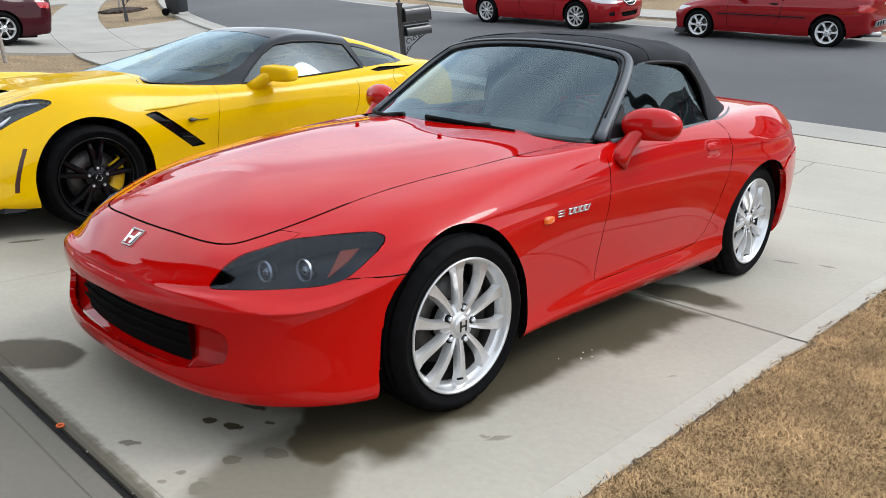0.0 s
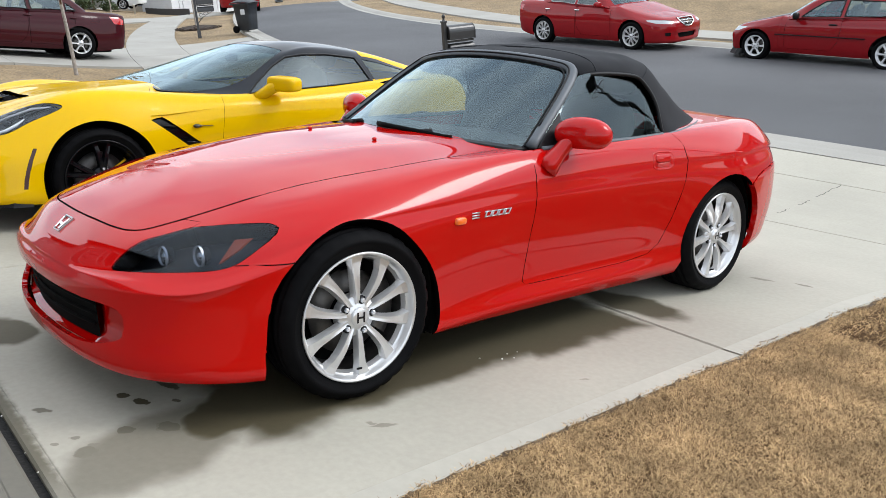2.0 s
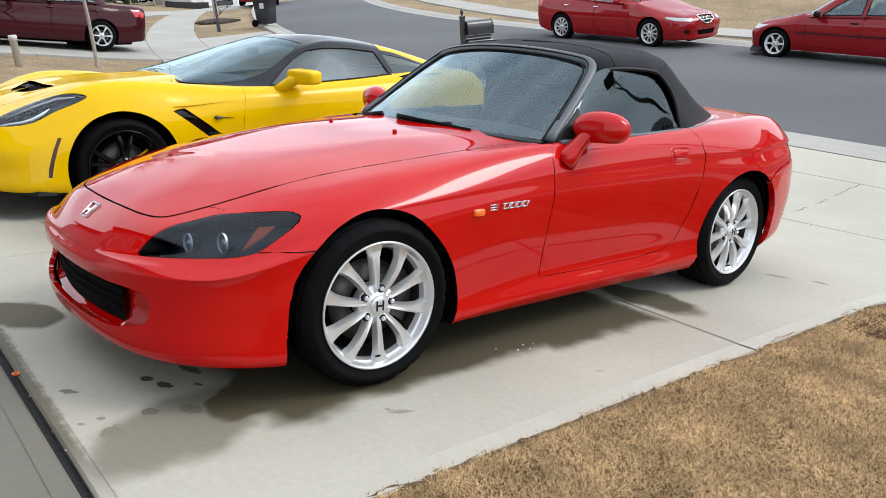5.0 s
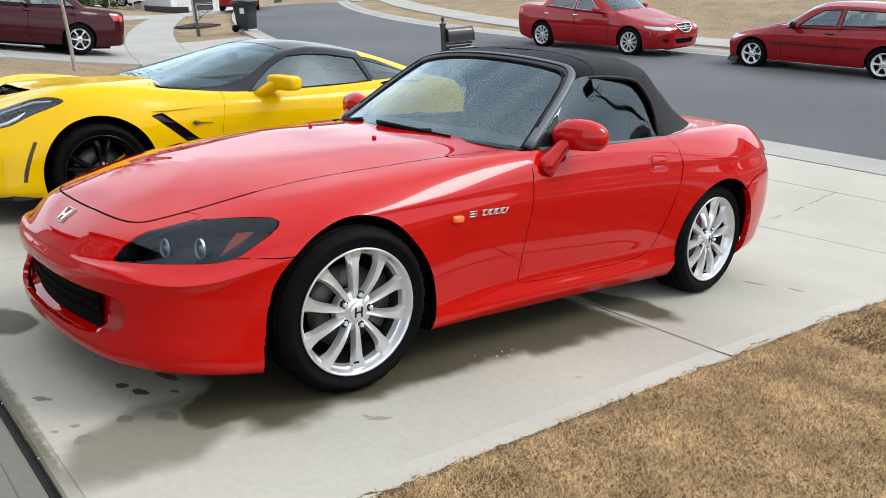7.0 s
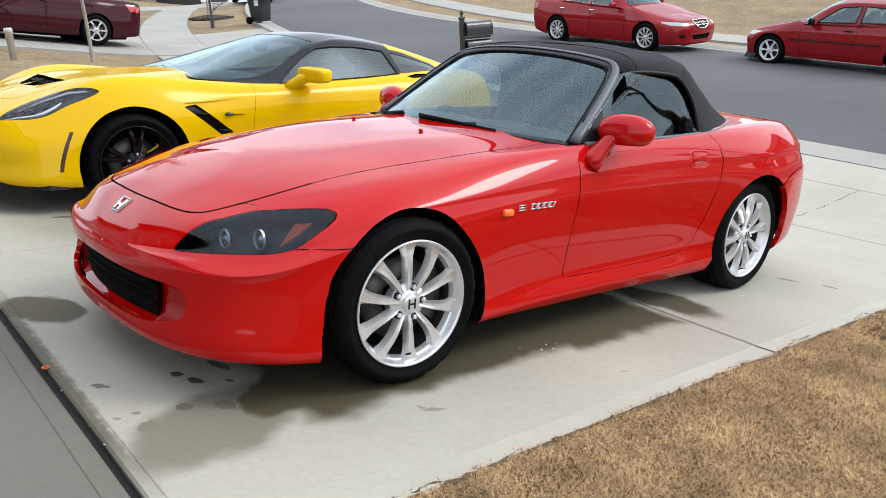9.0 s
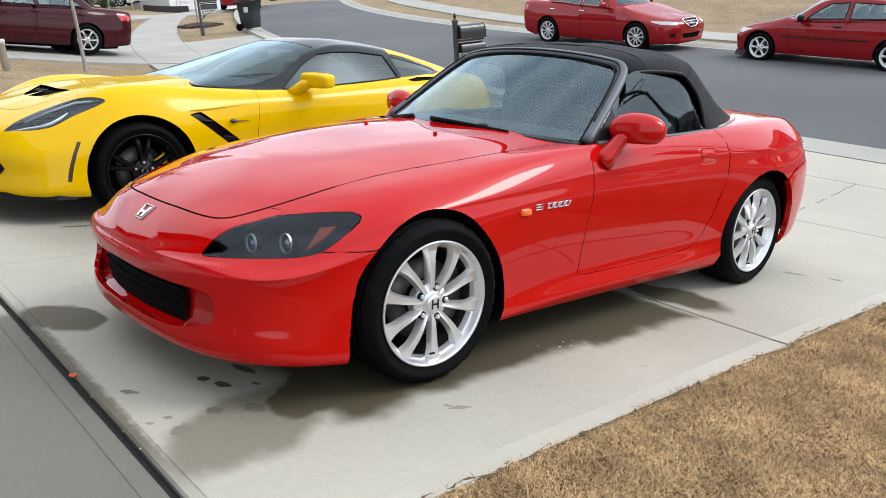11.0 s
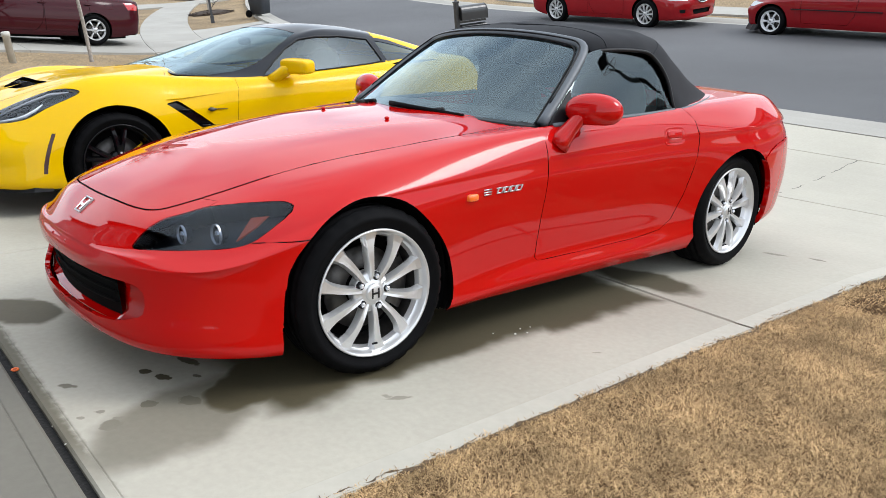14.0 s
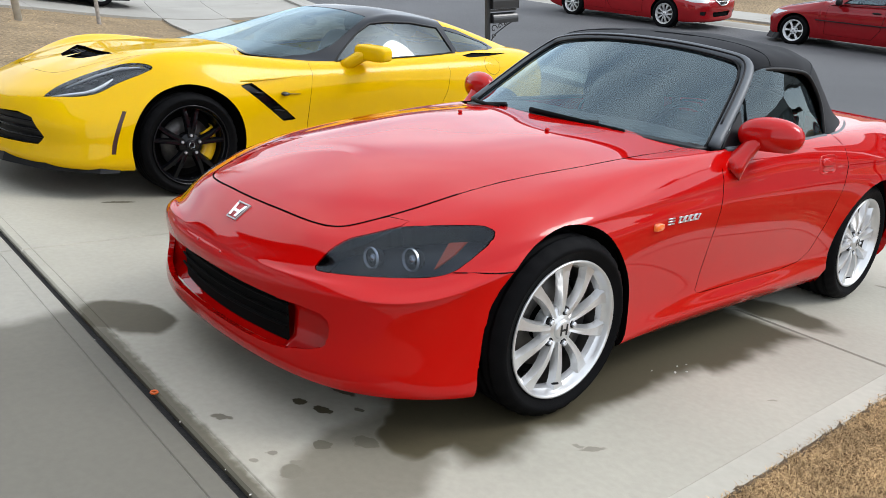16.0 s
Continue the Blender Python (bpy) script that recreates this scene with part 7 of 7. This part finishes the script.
def wheelie_bin(m):
    root = thing("wheelie_bin", m, "dark grey wheeled rubbish bin at the kerb", "bin")
    mat = M["bin_plastic"]
    vs = []
    for z, w, d in ((.08, .23, .25), (.10, .25, .27), (.55, .275, .31), (.92, .30, .345), (.93, .325, .37), (.98, .325, .37)):
        for a in np.linspace(0, 2 * math.pi, 25)[:-1]:
            f = lambda c: math.copysign(abs(c) ** .35, c)
            vs.append((w * f(math.cos(a)), d * f(math.sin(a)), z))
    fs = [(r * 24 + i, r * 24 + (i + 1) % 24, (r + 1) * 24 + (i + 1) % 24, (r + 1) * 24 + i) for r in range(5) for i in range(24)] + [tuple(reversed(range(24)))]
    put("bin_body", mesh_of("bin_body", vs, fs, mat), root)
    lid = Net([full_width([(0, -.42, .985), (.20, -.41, .985), (.335, -.38, .975)]), full_width([(0, -.1, 1.075), (.20, -.1, 1.068), (.335, -.1, 1.01)]), full_width([(0, .25, 1.07), (.20, .25, 1.06), (.335, .25, 1.01)]), full_width([(0, .40, 1.0), (.20, .40, 1.0), (.335, .38, .985)])])
    put("lid", mesh_of("lid", *sheet(lid, (16, 14), thick=.02), mat), root)
    put("handle", mesh_of("handle", *tube([(-.26, .36, .95), (-.26, .45, .97), (.26, .45, .97), (.26, .36, .95)], .016, 8), mat), root)
    for x in (-.29, .29):
        put("wheel", mesh_of("wheel", *moved(lathe([(.0, .03), (.10, .03), (.125, .02), (.125, -.02), (.10, -.03), (.0, -.03)], 24), pose(x, .28, .125)), M["rubber"]), root)
    put("axle", mesh_of("axle", *tube([(-.3, .28, .125), (.3, .28, .125)], .012, 8), M["steel"]), root)
    put("mark", mesh_of("mark", *moved(cube_piece(-.085, .085, -.003, .003, -.09, .09, .002), pose(-.293, -.06, .70, 0, 0, 90)), M["siding_white"], False), root, "white printed mark")
    return root


wheelie_bin(Matrix.Translation((-20.85, 11.18, street_z(-20.7, 11.2) + .03)) @ pose(0, 0, 0, 0, 0, 118) @ Matrix.Diagonal((.92, .92, .90, 1)))


def sapling(m, height, lean, seed, spread=.5):
    root = thing("young_tree", m, "bare young street tree with a thin grey trunk", "tree", "street trees")
    rnd = random.Random(seed)
    pts = [(lean * (max(z, 0) / height) ** 1.3 * .35 + .02 * math.sin(z * 3 + seed), .02 * math.sin(z * 2.3), z) for z in np.linspace(-.2, height * .60, 12)]
    put("trunk", mesh_of("trunk", *tube(pts, [.040 - .018 * i / 11 for i in range(12)], 9), M["bark"]), root)
    vs, fs = [], []
    def grow(p, d, length, r, depth):
        q = [p]
        for i in range(4):
            d = (d + Vector((rnd.uniform(-.18, .18), rnd.uniform(-.18, .18), rnd.uniform(0, .16)))).normalized()
            q.append(q[-1] + d * length / 4)
        o = len(vs)
        v, f = tube(q, [r * (1 - .7 * i / 4) for i in range(5)], 5)
        vs.extend(v)
        fs.extend(tuple(a + o for a in t) for t in f)
        if depth < 3:
            for i in (1, 2, 3, 4):
                for _ in range(1 if depth else 2):
                    w = (d + Vector((rnd.uniform(-1, 1), rnd.uniform(-1, 1), rnd.uniform(-.1, .7))) * .8).normalized()
                    grow(q[i], w, length * rnd.uniform(.45, .7), r * .55, depth + 1)
    top = Vector(pts[-1])
    for i in range(6):
        a = 2 * math.pi * i / 6 + rnd.uniform(-.4, .4)
        grow(Vector(pts[6 + i % 6]), Vector((math.cos(a) * spread, math.sin(a) * spread, 1)).normalized(), height * .30, .022, 0)
    put("branches", mesh_of("branches", vs, fs, M["twig"]), root)
    return root


sapling(Matrix.Translation((-13.35, 3.50, land(-13.35, 3.5) - .05)), 4.3, -.55, 3)
sapling(Matrix.Translation((-24.8, 11.25, land(-24.8, 11.25) - .05)), 3.4, -.1, 8)
sapling(Matrix.Translation((-47.5, 16.4, land(-47.5, 16.4) - .05)), 3.6, .2, 5)


def mulch_bed(x, y, r, seed):
    rnd = random.Random(seed)
    root = thing("mulch_bed", Matrix.Translation((x, y, land(x, y) - .035)), "low ring of dark bark mulch round the young tree", "mulch", kind="stuff")
    vs, fs = [], []
    prof = [(0, .10), (.4, .11), (.75, .07), (.95, .03), (1.0, -.02)]
    for i in range(24):
        a = 2 * math.pi * i / 24
        w = 1 + rnd.uniform(-.15, .15)
        for d, h in prof:
            vs.append((r * d * w * math.cos(a), r * d * w * math.sin(a), h + rnd.uniform(-.012, .012)))
    fs = [(i * 5 + j, i * 5 + j + 1, ((i + 1) % 24) * 5 + j + 1, ((i + 1) % 24) * 5 + j) for i in range(24) for j in range(4)]
    chips = []
    for _ in range(260):
        a, d = rnd.uniform(0, 6.28), r * rnd.uniform(0, 1.1)
        chips.append(moved(cube_piece(-.05, .05, -.018, .018, -.008, .008), Matrix.Translation((d * math.cos(a), d * math.sin(a), .09 * (1 - d / r / 1.2) + .02)) @ pose(0, 0, 0, rnd.uniform(-30, 30), rnd.uniform(-30, 30), rnd.uniform(0, 360))))
    put("mulch", mesh_of("mulch", *join((vs, fs), *chips), M["mulch"], False), root)


mulch_bed(-24.8, 11.25, .8, 2)

pipe = thing("standpipe", Matrix.Translation((-13.0, 2.06, land(-13.0, 2.06) - .06)), "short cream plastic standpipe in the lawn", "pipe")
put("pipe", mesh_of("pipe", *lathe([(.0, .0), (.062, .0), (.062, .50), (.072, .505), (.072, .575), (.055, .59), (.0, .59)], 20, "z"), M["pvc"]), pipe)
pipe2 = copy_thing(pipe, Matrix.Translation((-48.5, 18.2, land(-48.5, 18.2) - .06)))


# ---- far things: fence, houses, skips ----
def board_fence(points, height):
    root = thing("white_fence", Matrix.Identity(4), "tall white vertical-board fence on the bank", "fence")
    for (xa, ya), (xb, yb) in zip(points, points[1:]):
        n = int(math.hypot(xb - xa, yb - ya) / .8)
        turn = math.degrees(math.atan2(yb - ya, xb - xa))
        for i in range(n):
            x, y = xa + (xb - xa) * (i + .5) / n, ya + (yb - ya) * (i + .5) / n
            bd = cube_piece(-.40, .40, -.02, .02, -.2, height, .006)
            put("board", mesh_of("board", *moved(bd, Matrix.Translation((x, y, land(x, y))) @ pose(0, 0, 0, 0, 0, turn)), M["fence_white"], False), root)


board_fence([(-33.5, 26.2), (-29.2, 27.0), (-24.5, 31.0), (-17.5, 37.0)], 2.6)


def house(x, y, turn, w, d, h, siding, label):
    z = land(x, y)
    root = thing("house", Matrix.Translation((x, y, z)) @ pose(0, 0, 0, 0, 0, turn), label, "house", "houses along the street")
    mat = M[siding]
    # lapped boards: one skin that steps in at each course
    levels = [(-.6, .0)] + [q for i in range(int(h / .18)) for q in ((.18 * i, .018), (.18 * i + .176, .0))]
    vs = [p for z_, o in levels for p in ((-w / 2 - o, -o, z_), (w / 2 + o, -o, z_), (w / 2 + o, d + o, z_), (-w / 2 - o, d + o, z_))]
    fs = [(4 * i + k, 4 * i + (k + 1) % 4, 4 * i + 4 + (k + 1) % 4, 4 * i + 4 + k) for i in range(len(levels) - 1) for k in range(4)]
    fs += [(3, 2, 1, 0), tuple(4 * len(levels) - 4 + k for k in range(4))]
    put("wall", mesh_of("wall", vs, fs, mat, False), root)
    roof = [(-w / 2 - .3, -.4, h), (w / 2 + .3, -.4, h), (w / 2 + .3, d / 2, h + 2.4), (-w / 2 - .3, d / 2, h + 2.4), (-w / 2 - .3, d + .4, h), (w / 2 + .3, d + .4, h)]
    vs = roof + [(a, b, c - .18) for a, b, c in roof]
    put("roof", mesh_of("roof", vs, [(0, 1, 2, 3), (3, 2, 5, 4), (7, 6, 9, 8), (8, 9, 10, 11), (0, 6, 7, 1), (4, 5, 11, 10), (0, 3, 9, 6), (3, 4, 10, 9), (1, 7, 8, 2), (2, 8, 11, 5)], M["roof_shingle"], False), root)
    put("garage_door", mesh_of("garage_door", *join(*[cube_piece(-w * .36, w * .10, -.06, -.03, .1 + .53 * i, .1 + .53 * i + .50, .01) for i in range(4)]), M["siding_white"], False), root)
    for gx0 in (-.40, .12):
        put("corner_trim", mesh_of("corner_trim", *cube_piece(w * gx0 - .06, w * gx0 + .06, -.05, 0, 0, h, .01), M["siding_white"], False), root)
    put("front_door", mesh_of("front_door", *cube_piece(w * .24, w * .24 + .95, -.06, -.02, .15, 2.2, .01), M["siding_grey"], False), root)
    for wx, wz in ((-.30, 3.4), (.02, 3.4), (.32, 3.4)):
        win = put("window", mesh_of("window", *join(cube_piece(w * wx - .55, w * wx + .55, -.07, -.02, wz, wz + .08), cube_piece(w * wx - .55, w * wx + .55, -.07, -.02, wz + 1.3, wz + 1.4), cube_piece(w * wx - .55, w * wx - .45, -.07, -.02, wz, wz + 1.4), cube_piece(w * wx + .45, w * wx + .55, -.07, -.02, wz, wz + 1.4)), M["siding_white"], False), root)
        put("pane", mesh_of("pane", *cube_piece(w * wx - .45, w * wx + .45, -.035, -.025, wz + .08, wz + 1.3), M["gloss_black"], False), win)
    return root


house(-57.0, 13.2, 112, 8.5, 9, 5.6, "siding_white", "white two-storey house with a pale garage door")
house(-56.0, 20.0, 112, 7.0, 9, 5.6, "siding_tan", "tan two-storey house with a pale garage door")
house(-55.5, 26.5, 112, 7.5, 9, 5.6, "siding_white", "white two-storey house beside the bend")
house(-117.6, 85.2, 40, 6.0, 9, 5.6, "siding_grey", "grey two-storey house far along the street")
house(-124.0, 98.0, 40, 9.0, 9, 5.6, "siding_grey", "grey house far beyond the white fence")
house(-3.26, -4.25, 180, 12.0, 9, 5.6, "siding_grey", "grey house with a pale garage door above the drive")
house(-19.0, -6.2, 180, 13.0, 9, 5.6, "siding_grey", "grey house above the neighbouring driveway")
house(4.5, 26.0, 0, 9.0, 9, 5.6, "siding_grey", "grey two-storey house across the street")
# out of view: added to darken the low reflection in the roadster's side window
house(19.5, 38.0, -20, 9.0, 9, 5.6, "siding_grey", "unseen grey two-storey house added far up the bank")

for x, y, t in ((-168.3, 109.6, 35), (-179.2, 106.3, 30), (-174.4, 117.2, 40)):
    sk = thing("skip", Matrix.Translation((x, y, land(x, y) + .02)) @ pose(0, 0, 0, 0, 0, t) @ Matrix.Diagonal((1, 1, 1.6, 1)), "blue metal builder's skip at the roadside", "skip", "skips")
    put("skip_body", mesh_of("skip_body", *join(cube_piece(-2.2, 2.2, -1.1, 1.1, .1, .2), cube_piece(-2.2, 2.2, -1.1, -1.02, .1, 1.3), cube_piece(-2.2, 2.2, 1.02, 1.1, .1, 1.3), cube_piece(-2.2, -2.12, -1.1, 1.1, .1, 1.3), cube_piece(2.12, 2.2, -1.1, 1.1, .1, 1.3)), M["dumpster_blue"], False), sk)
    for i in range(7):
        put("rib", mesh_of("rib", *cube_piece(-2.0 + .64 * i, -1.92 + .64 * i, -1.16, -1.1, .1, 1.3), M["dumpster_blue"], False), sk)

silt = thing("silt_fence", Matrix.Identity(4), "low black silt fence across the lawn", "fence")
for i in range(10):
    x, y = -49.5 + 1.1 * i, 19.4 - .2 * i
    put("panel", mesh_of("panel", *moved(cube_piece(-.56, .56, -.01, .01, -.1, .32), Matrix.Translation((x, y, land(x, y))) @ pose(0, 0, 0, 0, 0, -10)), M["black_silt_fence"], False), silt)


def shrub(x, y, r, seed):
    rnd = random.Random(seed)
    root = thing("shrub", Matrix.Translation((x, y, land(x, y) - .03)), "rounded dark green shrub by the house front", "shrub", "shrubs")
    vs, fs = [], []
    for _ in range(500):
        a, b, d = rnd.uniform(0, 6.28), rnd.uniform(0, 1.5), r * rnd.uniform(.55, 1.05)
        c = Vector((d * math.cos(a) * math.cos(b), d * math.sin(a) * math.cos(b), d * math.sin(b) + .1))
        u = Vector((rnd.uniform(-1, 1), rnd.uniform(-1, 1), rnd.uniform(-1, 1))).normalized() * .09
        w = u.cross(Vector((rnd.uniform(-1, 1), rnd.uniform(-1, 1), 1))).normalized() * .06
        o = len(vs)
        vs += [c - u, c + w, c + u, c - w]
        fs.append((o, o + 1, o + 2, o + 3))
    put("leaves", mesh_of("leaves", vs, fs, M["shrub_leaf"], False), root)
    put("stem", mesh_of("stem", *tube([(0, 0, -.1), (0, 0, r * .7)], .05, 6), M["twig"]), root)


for i, (x, y, r) in enumerate(((-51.5, 15.2, .8), (-51.0, 16.0, .6), (-51.8, 16.9, 1.1), (-50.6, 17.5, .5))):
    shrub(x, y, r, i)



def basketball_hoop():
    z0 = land(3.0, 6.75)
    root = thing("basketball_hoop", Matrix.Translation((3.0, 6.75, z0)), "black portable basketball hoop with a leaning pole by the street", "basketball hoop")
    blk = M["mailbox_black"]
    put("base", mesh_of("base", *moved(blob(.38, .55, .11, 5.0), pose(0, .1, .10)), blk), root)
    put("pole", mesh_of("pole", *tube([(0, 0, .1), (0, -.15, 1.4), (0, -.40, 2.4), (0, -.65, 3.05), (.05, -.80, 3.52)], [.05, .05, .045, .045, .04], 12), blk), root)
    board = put("backboard", mesh_of("backboard", *moved(cube_piece(-.09, .09, -.015, .015, -.13, .13, .008), pose(.22, -1.00, 4.00, 20, 0, -46)), blk, False), root)
    put("hoop_rim", mesh_of("hoop_rim", *tube([(.10 + .2 * math.cos(a), -1.0 + .2 * math.sin(a), 3.72) for a in np.linspace(0, 2 * math.pi, 28)], .010, 6, False), blk), board)
    for dz in (-.10, .14):
        put("brace", mesh_of("brace", *tube([(.05, -.80, 3.48), (.20, -.98, 3.86 + dz)], .018, 6), blk), root)


basketball_hoop()

# ---- small things on the drive ----
ring = thing("rubber_ring", LOT @ pose(.02, -1.02, -.004), "small orange rubber ring lying in the joint", "ring")
put("ring", mesh_of("ring", *tube([(.0105 * math.cos(a), .0105 * math.sin(a), .006) for a in np.linspace(0, 2 * math.pi, 20)], .0038, 6, False), M["orange_ring"]), ring)

# pale crumbs on the wet slab and in the joint
rnd_c = random.Random(4)
crumbs = []
for x, y, r in [(.86, .69, .007), (.83, .75, .005), (.88, .74, .005), (.80, .62, .004), (.84, .80, .004)] + [(rnd_c.uniform(-.9, .9), -1.02 + rnd_c.uniform(-.008, .008), rnd_c.uniform(.002, .005)) for _ in range(9)]:
    crumbs.append(moved(blob(r, r * .7, r * .45, 2.2, 8, 5), Matrix.Translation((x, y, land(x, y) + (.001 if y > 0 else -.006))) @ pose(0, 0, 0, 0, 0, rnd_c.uniform(0, 180))))
tagged(new("grit", mesh_of("grit", *join(*crumbs), M["pvc"])), "pale crumbs of grit on the concrete", "grit", kind="stuff")

# ---- dry lawn beside the drive ----
straw = material("straw", (0.36, 0.25, 0.13), 0.85, 0, 0, 0, 1, spec=0.12)
n_, l_ = straw.node_tree.nodes, straw.node_tree.links
gm, rp = n_.new("ShaderNodeNewGeometry"), n_.new("ShaderNodeValToRGB")
rp.color_ramp.elements[0].color, rp.color_ramp.elements[1].color = (0.075, 0.036, 0.013, 1), (0.76, 0.52, 0.27, 1)
l_.new(gm.outputs["Random Per Island"], rp.inputs[0])
tcn, pn, pr, pm = n_.new("ShaderNodeTexCoord"), n_.new("ShaderNodeTexNoise"), n_.new("ShaderNodeMapRange"), n_.new("ShaderNodeMix")
pn.inputs["Scale"].default_value, pn.inputs["Detail"].default_value = 4.0, 4.0
pr.inputs["From Min"].default_value, pr.inputs["From Max"].default_value = 0.35, 0.65
pr.inputs["To Min"].default_value, pr.inputs["To Max"].default_value = 0.66, 1.18
pm.data_type, pm.blend_type = "RGBA", "MULTIPLY"
pm.inputs["Factor"].default_value = 1.0
l_.new(tcn.outputs["Object"], pn.inputs["Vector"])
l_.new(pn.outputs[0], pr.inputs["Value"])
l_.new(rp.outputs[0], pm.inputs["A"])
l_.new(pr.outputs[0], pm.inputs["B"])
l_.new(pm.outputs["Result"], n_["Principled BSDF"].inputs["Base Color"])


def grass(name, x0, x1, y0, y1, count, tall, wide, seed, edge=None):
    """Dry blades, bent every way, rooted in the lawn."""
    g = np.random.default_rng(seed)
    x, y = g.uniform(x0, x1, count), g.uniform(y0, y1, count)
    clump = np.array([noise.noise(Vector((a * 5, b * 5, seed))) for a, b in zip(x, y)])
    keep = g.uniform(0, 1, count) < .85 + .22 * clump
    x, y, clump = x[keep], y[keep], clump[keep]
    if edge:
        ok = np.array([a > edge(b) for a, b in zip(x, y)])
        x, y, clump = x[ok], y[ok], clump[ok]
    k = len(x)
    z = np.array([land(a, b) for a, b in zip(x, y)]) - .008
    ang, lean = g.uniform(0, 6.283, k), g.uniform(1.5, 3.1, k)
    h = tall * g.uniform(.5, 1.25, k) * (1 + .35 * clump)
    dx, dy = np.cos(ang), np.sin(ang)
    w = wide * g.uniform(.6, 1.4, k)
    b0 = np.stack([x - dy * w, y + dx * w, z], 1)
    b1 = np.stack([x + dy * w, y - dx * w, z], 1)
    mx, mz = h * np.sin(lean * .45) * .6, h * np.cos(lean * .45) * .6
    m0 = np.stack([x + dx * mx - dy * w * .7, y + dy * mx + dx * w * .7, z + mz], 1)
    m1 = np.stack([x + dx * mx + dy * w * .7, y + dy * mx - dx * w * .7, z + mz], 1)
    tx, tz = mx + h * np.sin(lean) * .55, mz + h * np.cos(lean) * .55
    tip = np.stack([x + dx * tx, y + dy * tx, z + np.maximum(tz, .006)], 1)
    vs = np.stack([b0, b1, m1, m0, tip], 1).reshape(-1, 3)
    o = np.arange(k) * 5
    faces = [(a, a + 1, a + 2, a + 3) for a in o] + [(a + 3, a + 2, a + 4) for a in o]
    me = bpy.data.meshes.new(name)
    me.from_pydata(vs.tolist(), [], [tuple(map(int, f)) for f in faces])
    me.materials.append(straw)
    return tagged(new(name, me), "short dry straw-coloured dormant grass beside the drive", "grass", kind="stuff")


def lawn_edge(b):
    return 1.432 + .045 * noise.noise(Vector((b * 3, 7, 0))) + .022 * noise.noise(Vector((b * 12, 3, 0)))


# crumbling soil at the lawn's edge, lying over the slab's rim
material("dry_soil", (0.085, 0.056, 0.030), 0.95, 0, 0, 0.45, 60, 0.006, 90, vary2=0.3, scale2=6)
soil_rows = []
for i in range(420):
    b = -1.3 + .0145 * i
    e = lawn_edge(b) - .008 + .012 * noise.noise(Vector((b * 40, 1, 0)))
    soil_rows.append([(e + .011 * j, b, land(e + .011 * j, b) + (-.006, .003, .000, -.006, -.012, -.020)[j] + .006 * max(0, noise.noise(Vector((b * 34, j * 1.3, 4))))) for j in range(6)])
soil_me = strip_mesh("soil_edge", soil_rows, M["dry_soil"], 0.06)
soil_me.shade_smooth()
tagged(new("soil_edge", soil_me), "crumbly brown soil along the edge of the lawn", "soil", kind="stuff")
grass("lawn_grass", 1.42, 2.5, -1.3, 2.2, 220000, .032, .0012, 1, lawn_edge)
# brown thatch, its colour deepened to stand for shade between the blades
material("thatch", (0.070, 0.038, 0.016), 0.95, 0, 0, 0.5, 70, 0.008, 90, spec=0.08, vary2=0.2, scale2=5)


def thatch_shade_z(x, y):
    """The darkened thatch thins out in ragged patches away from the drive."""
    rim = max(0, (x - 2.5) / .8, (-.85 - y) / .5)
    return land(x, y) - .007 - .03 * max(0, rim + .7 * noise.noise(Vector((x * 4, y * 4, 3))) * min(1, rim * 3) - .45)


thatch_shade_me = strip_mesh("thatch", [[(x, y, thatch_shade_z(x, y)) for y in steps(-1.35, 4.75, .06)] for x in [1.48 + .06 * i for i in range(37)]], M["thatch"], .01)
tagged(new("thatch", thatch_shade_me), "brown thatch under the dormant grass, darkened for the shade between blades", "thatch", kind="stuff")
grass("lawn_grass", 1.39, 1.52, -1.3, 3.6, 30000, .026, .0013, 9, lawn_edge)
grass("lawn_grass", 2.5, 4.0, -1.3, 3.4, 120000, .034, .0015, 2)
grass("lawn_grass", 1.42, 4.4, 2.2, 4.8, 60000, .036, .0018, 3, lawn_edge)
grass("lawn_grass", -15, -4.9, -1.0, 4.6, 9000, .025, .003, 4)
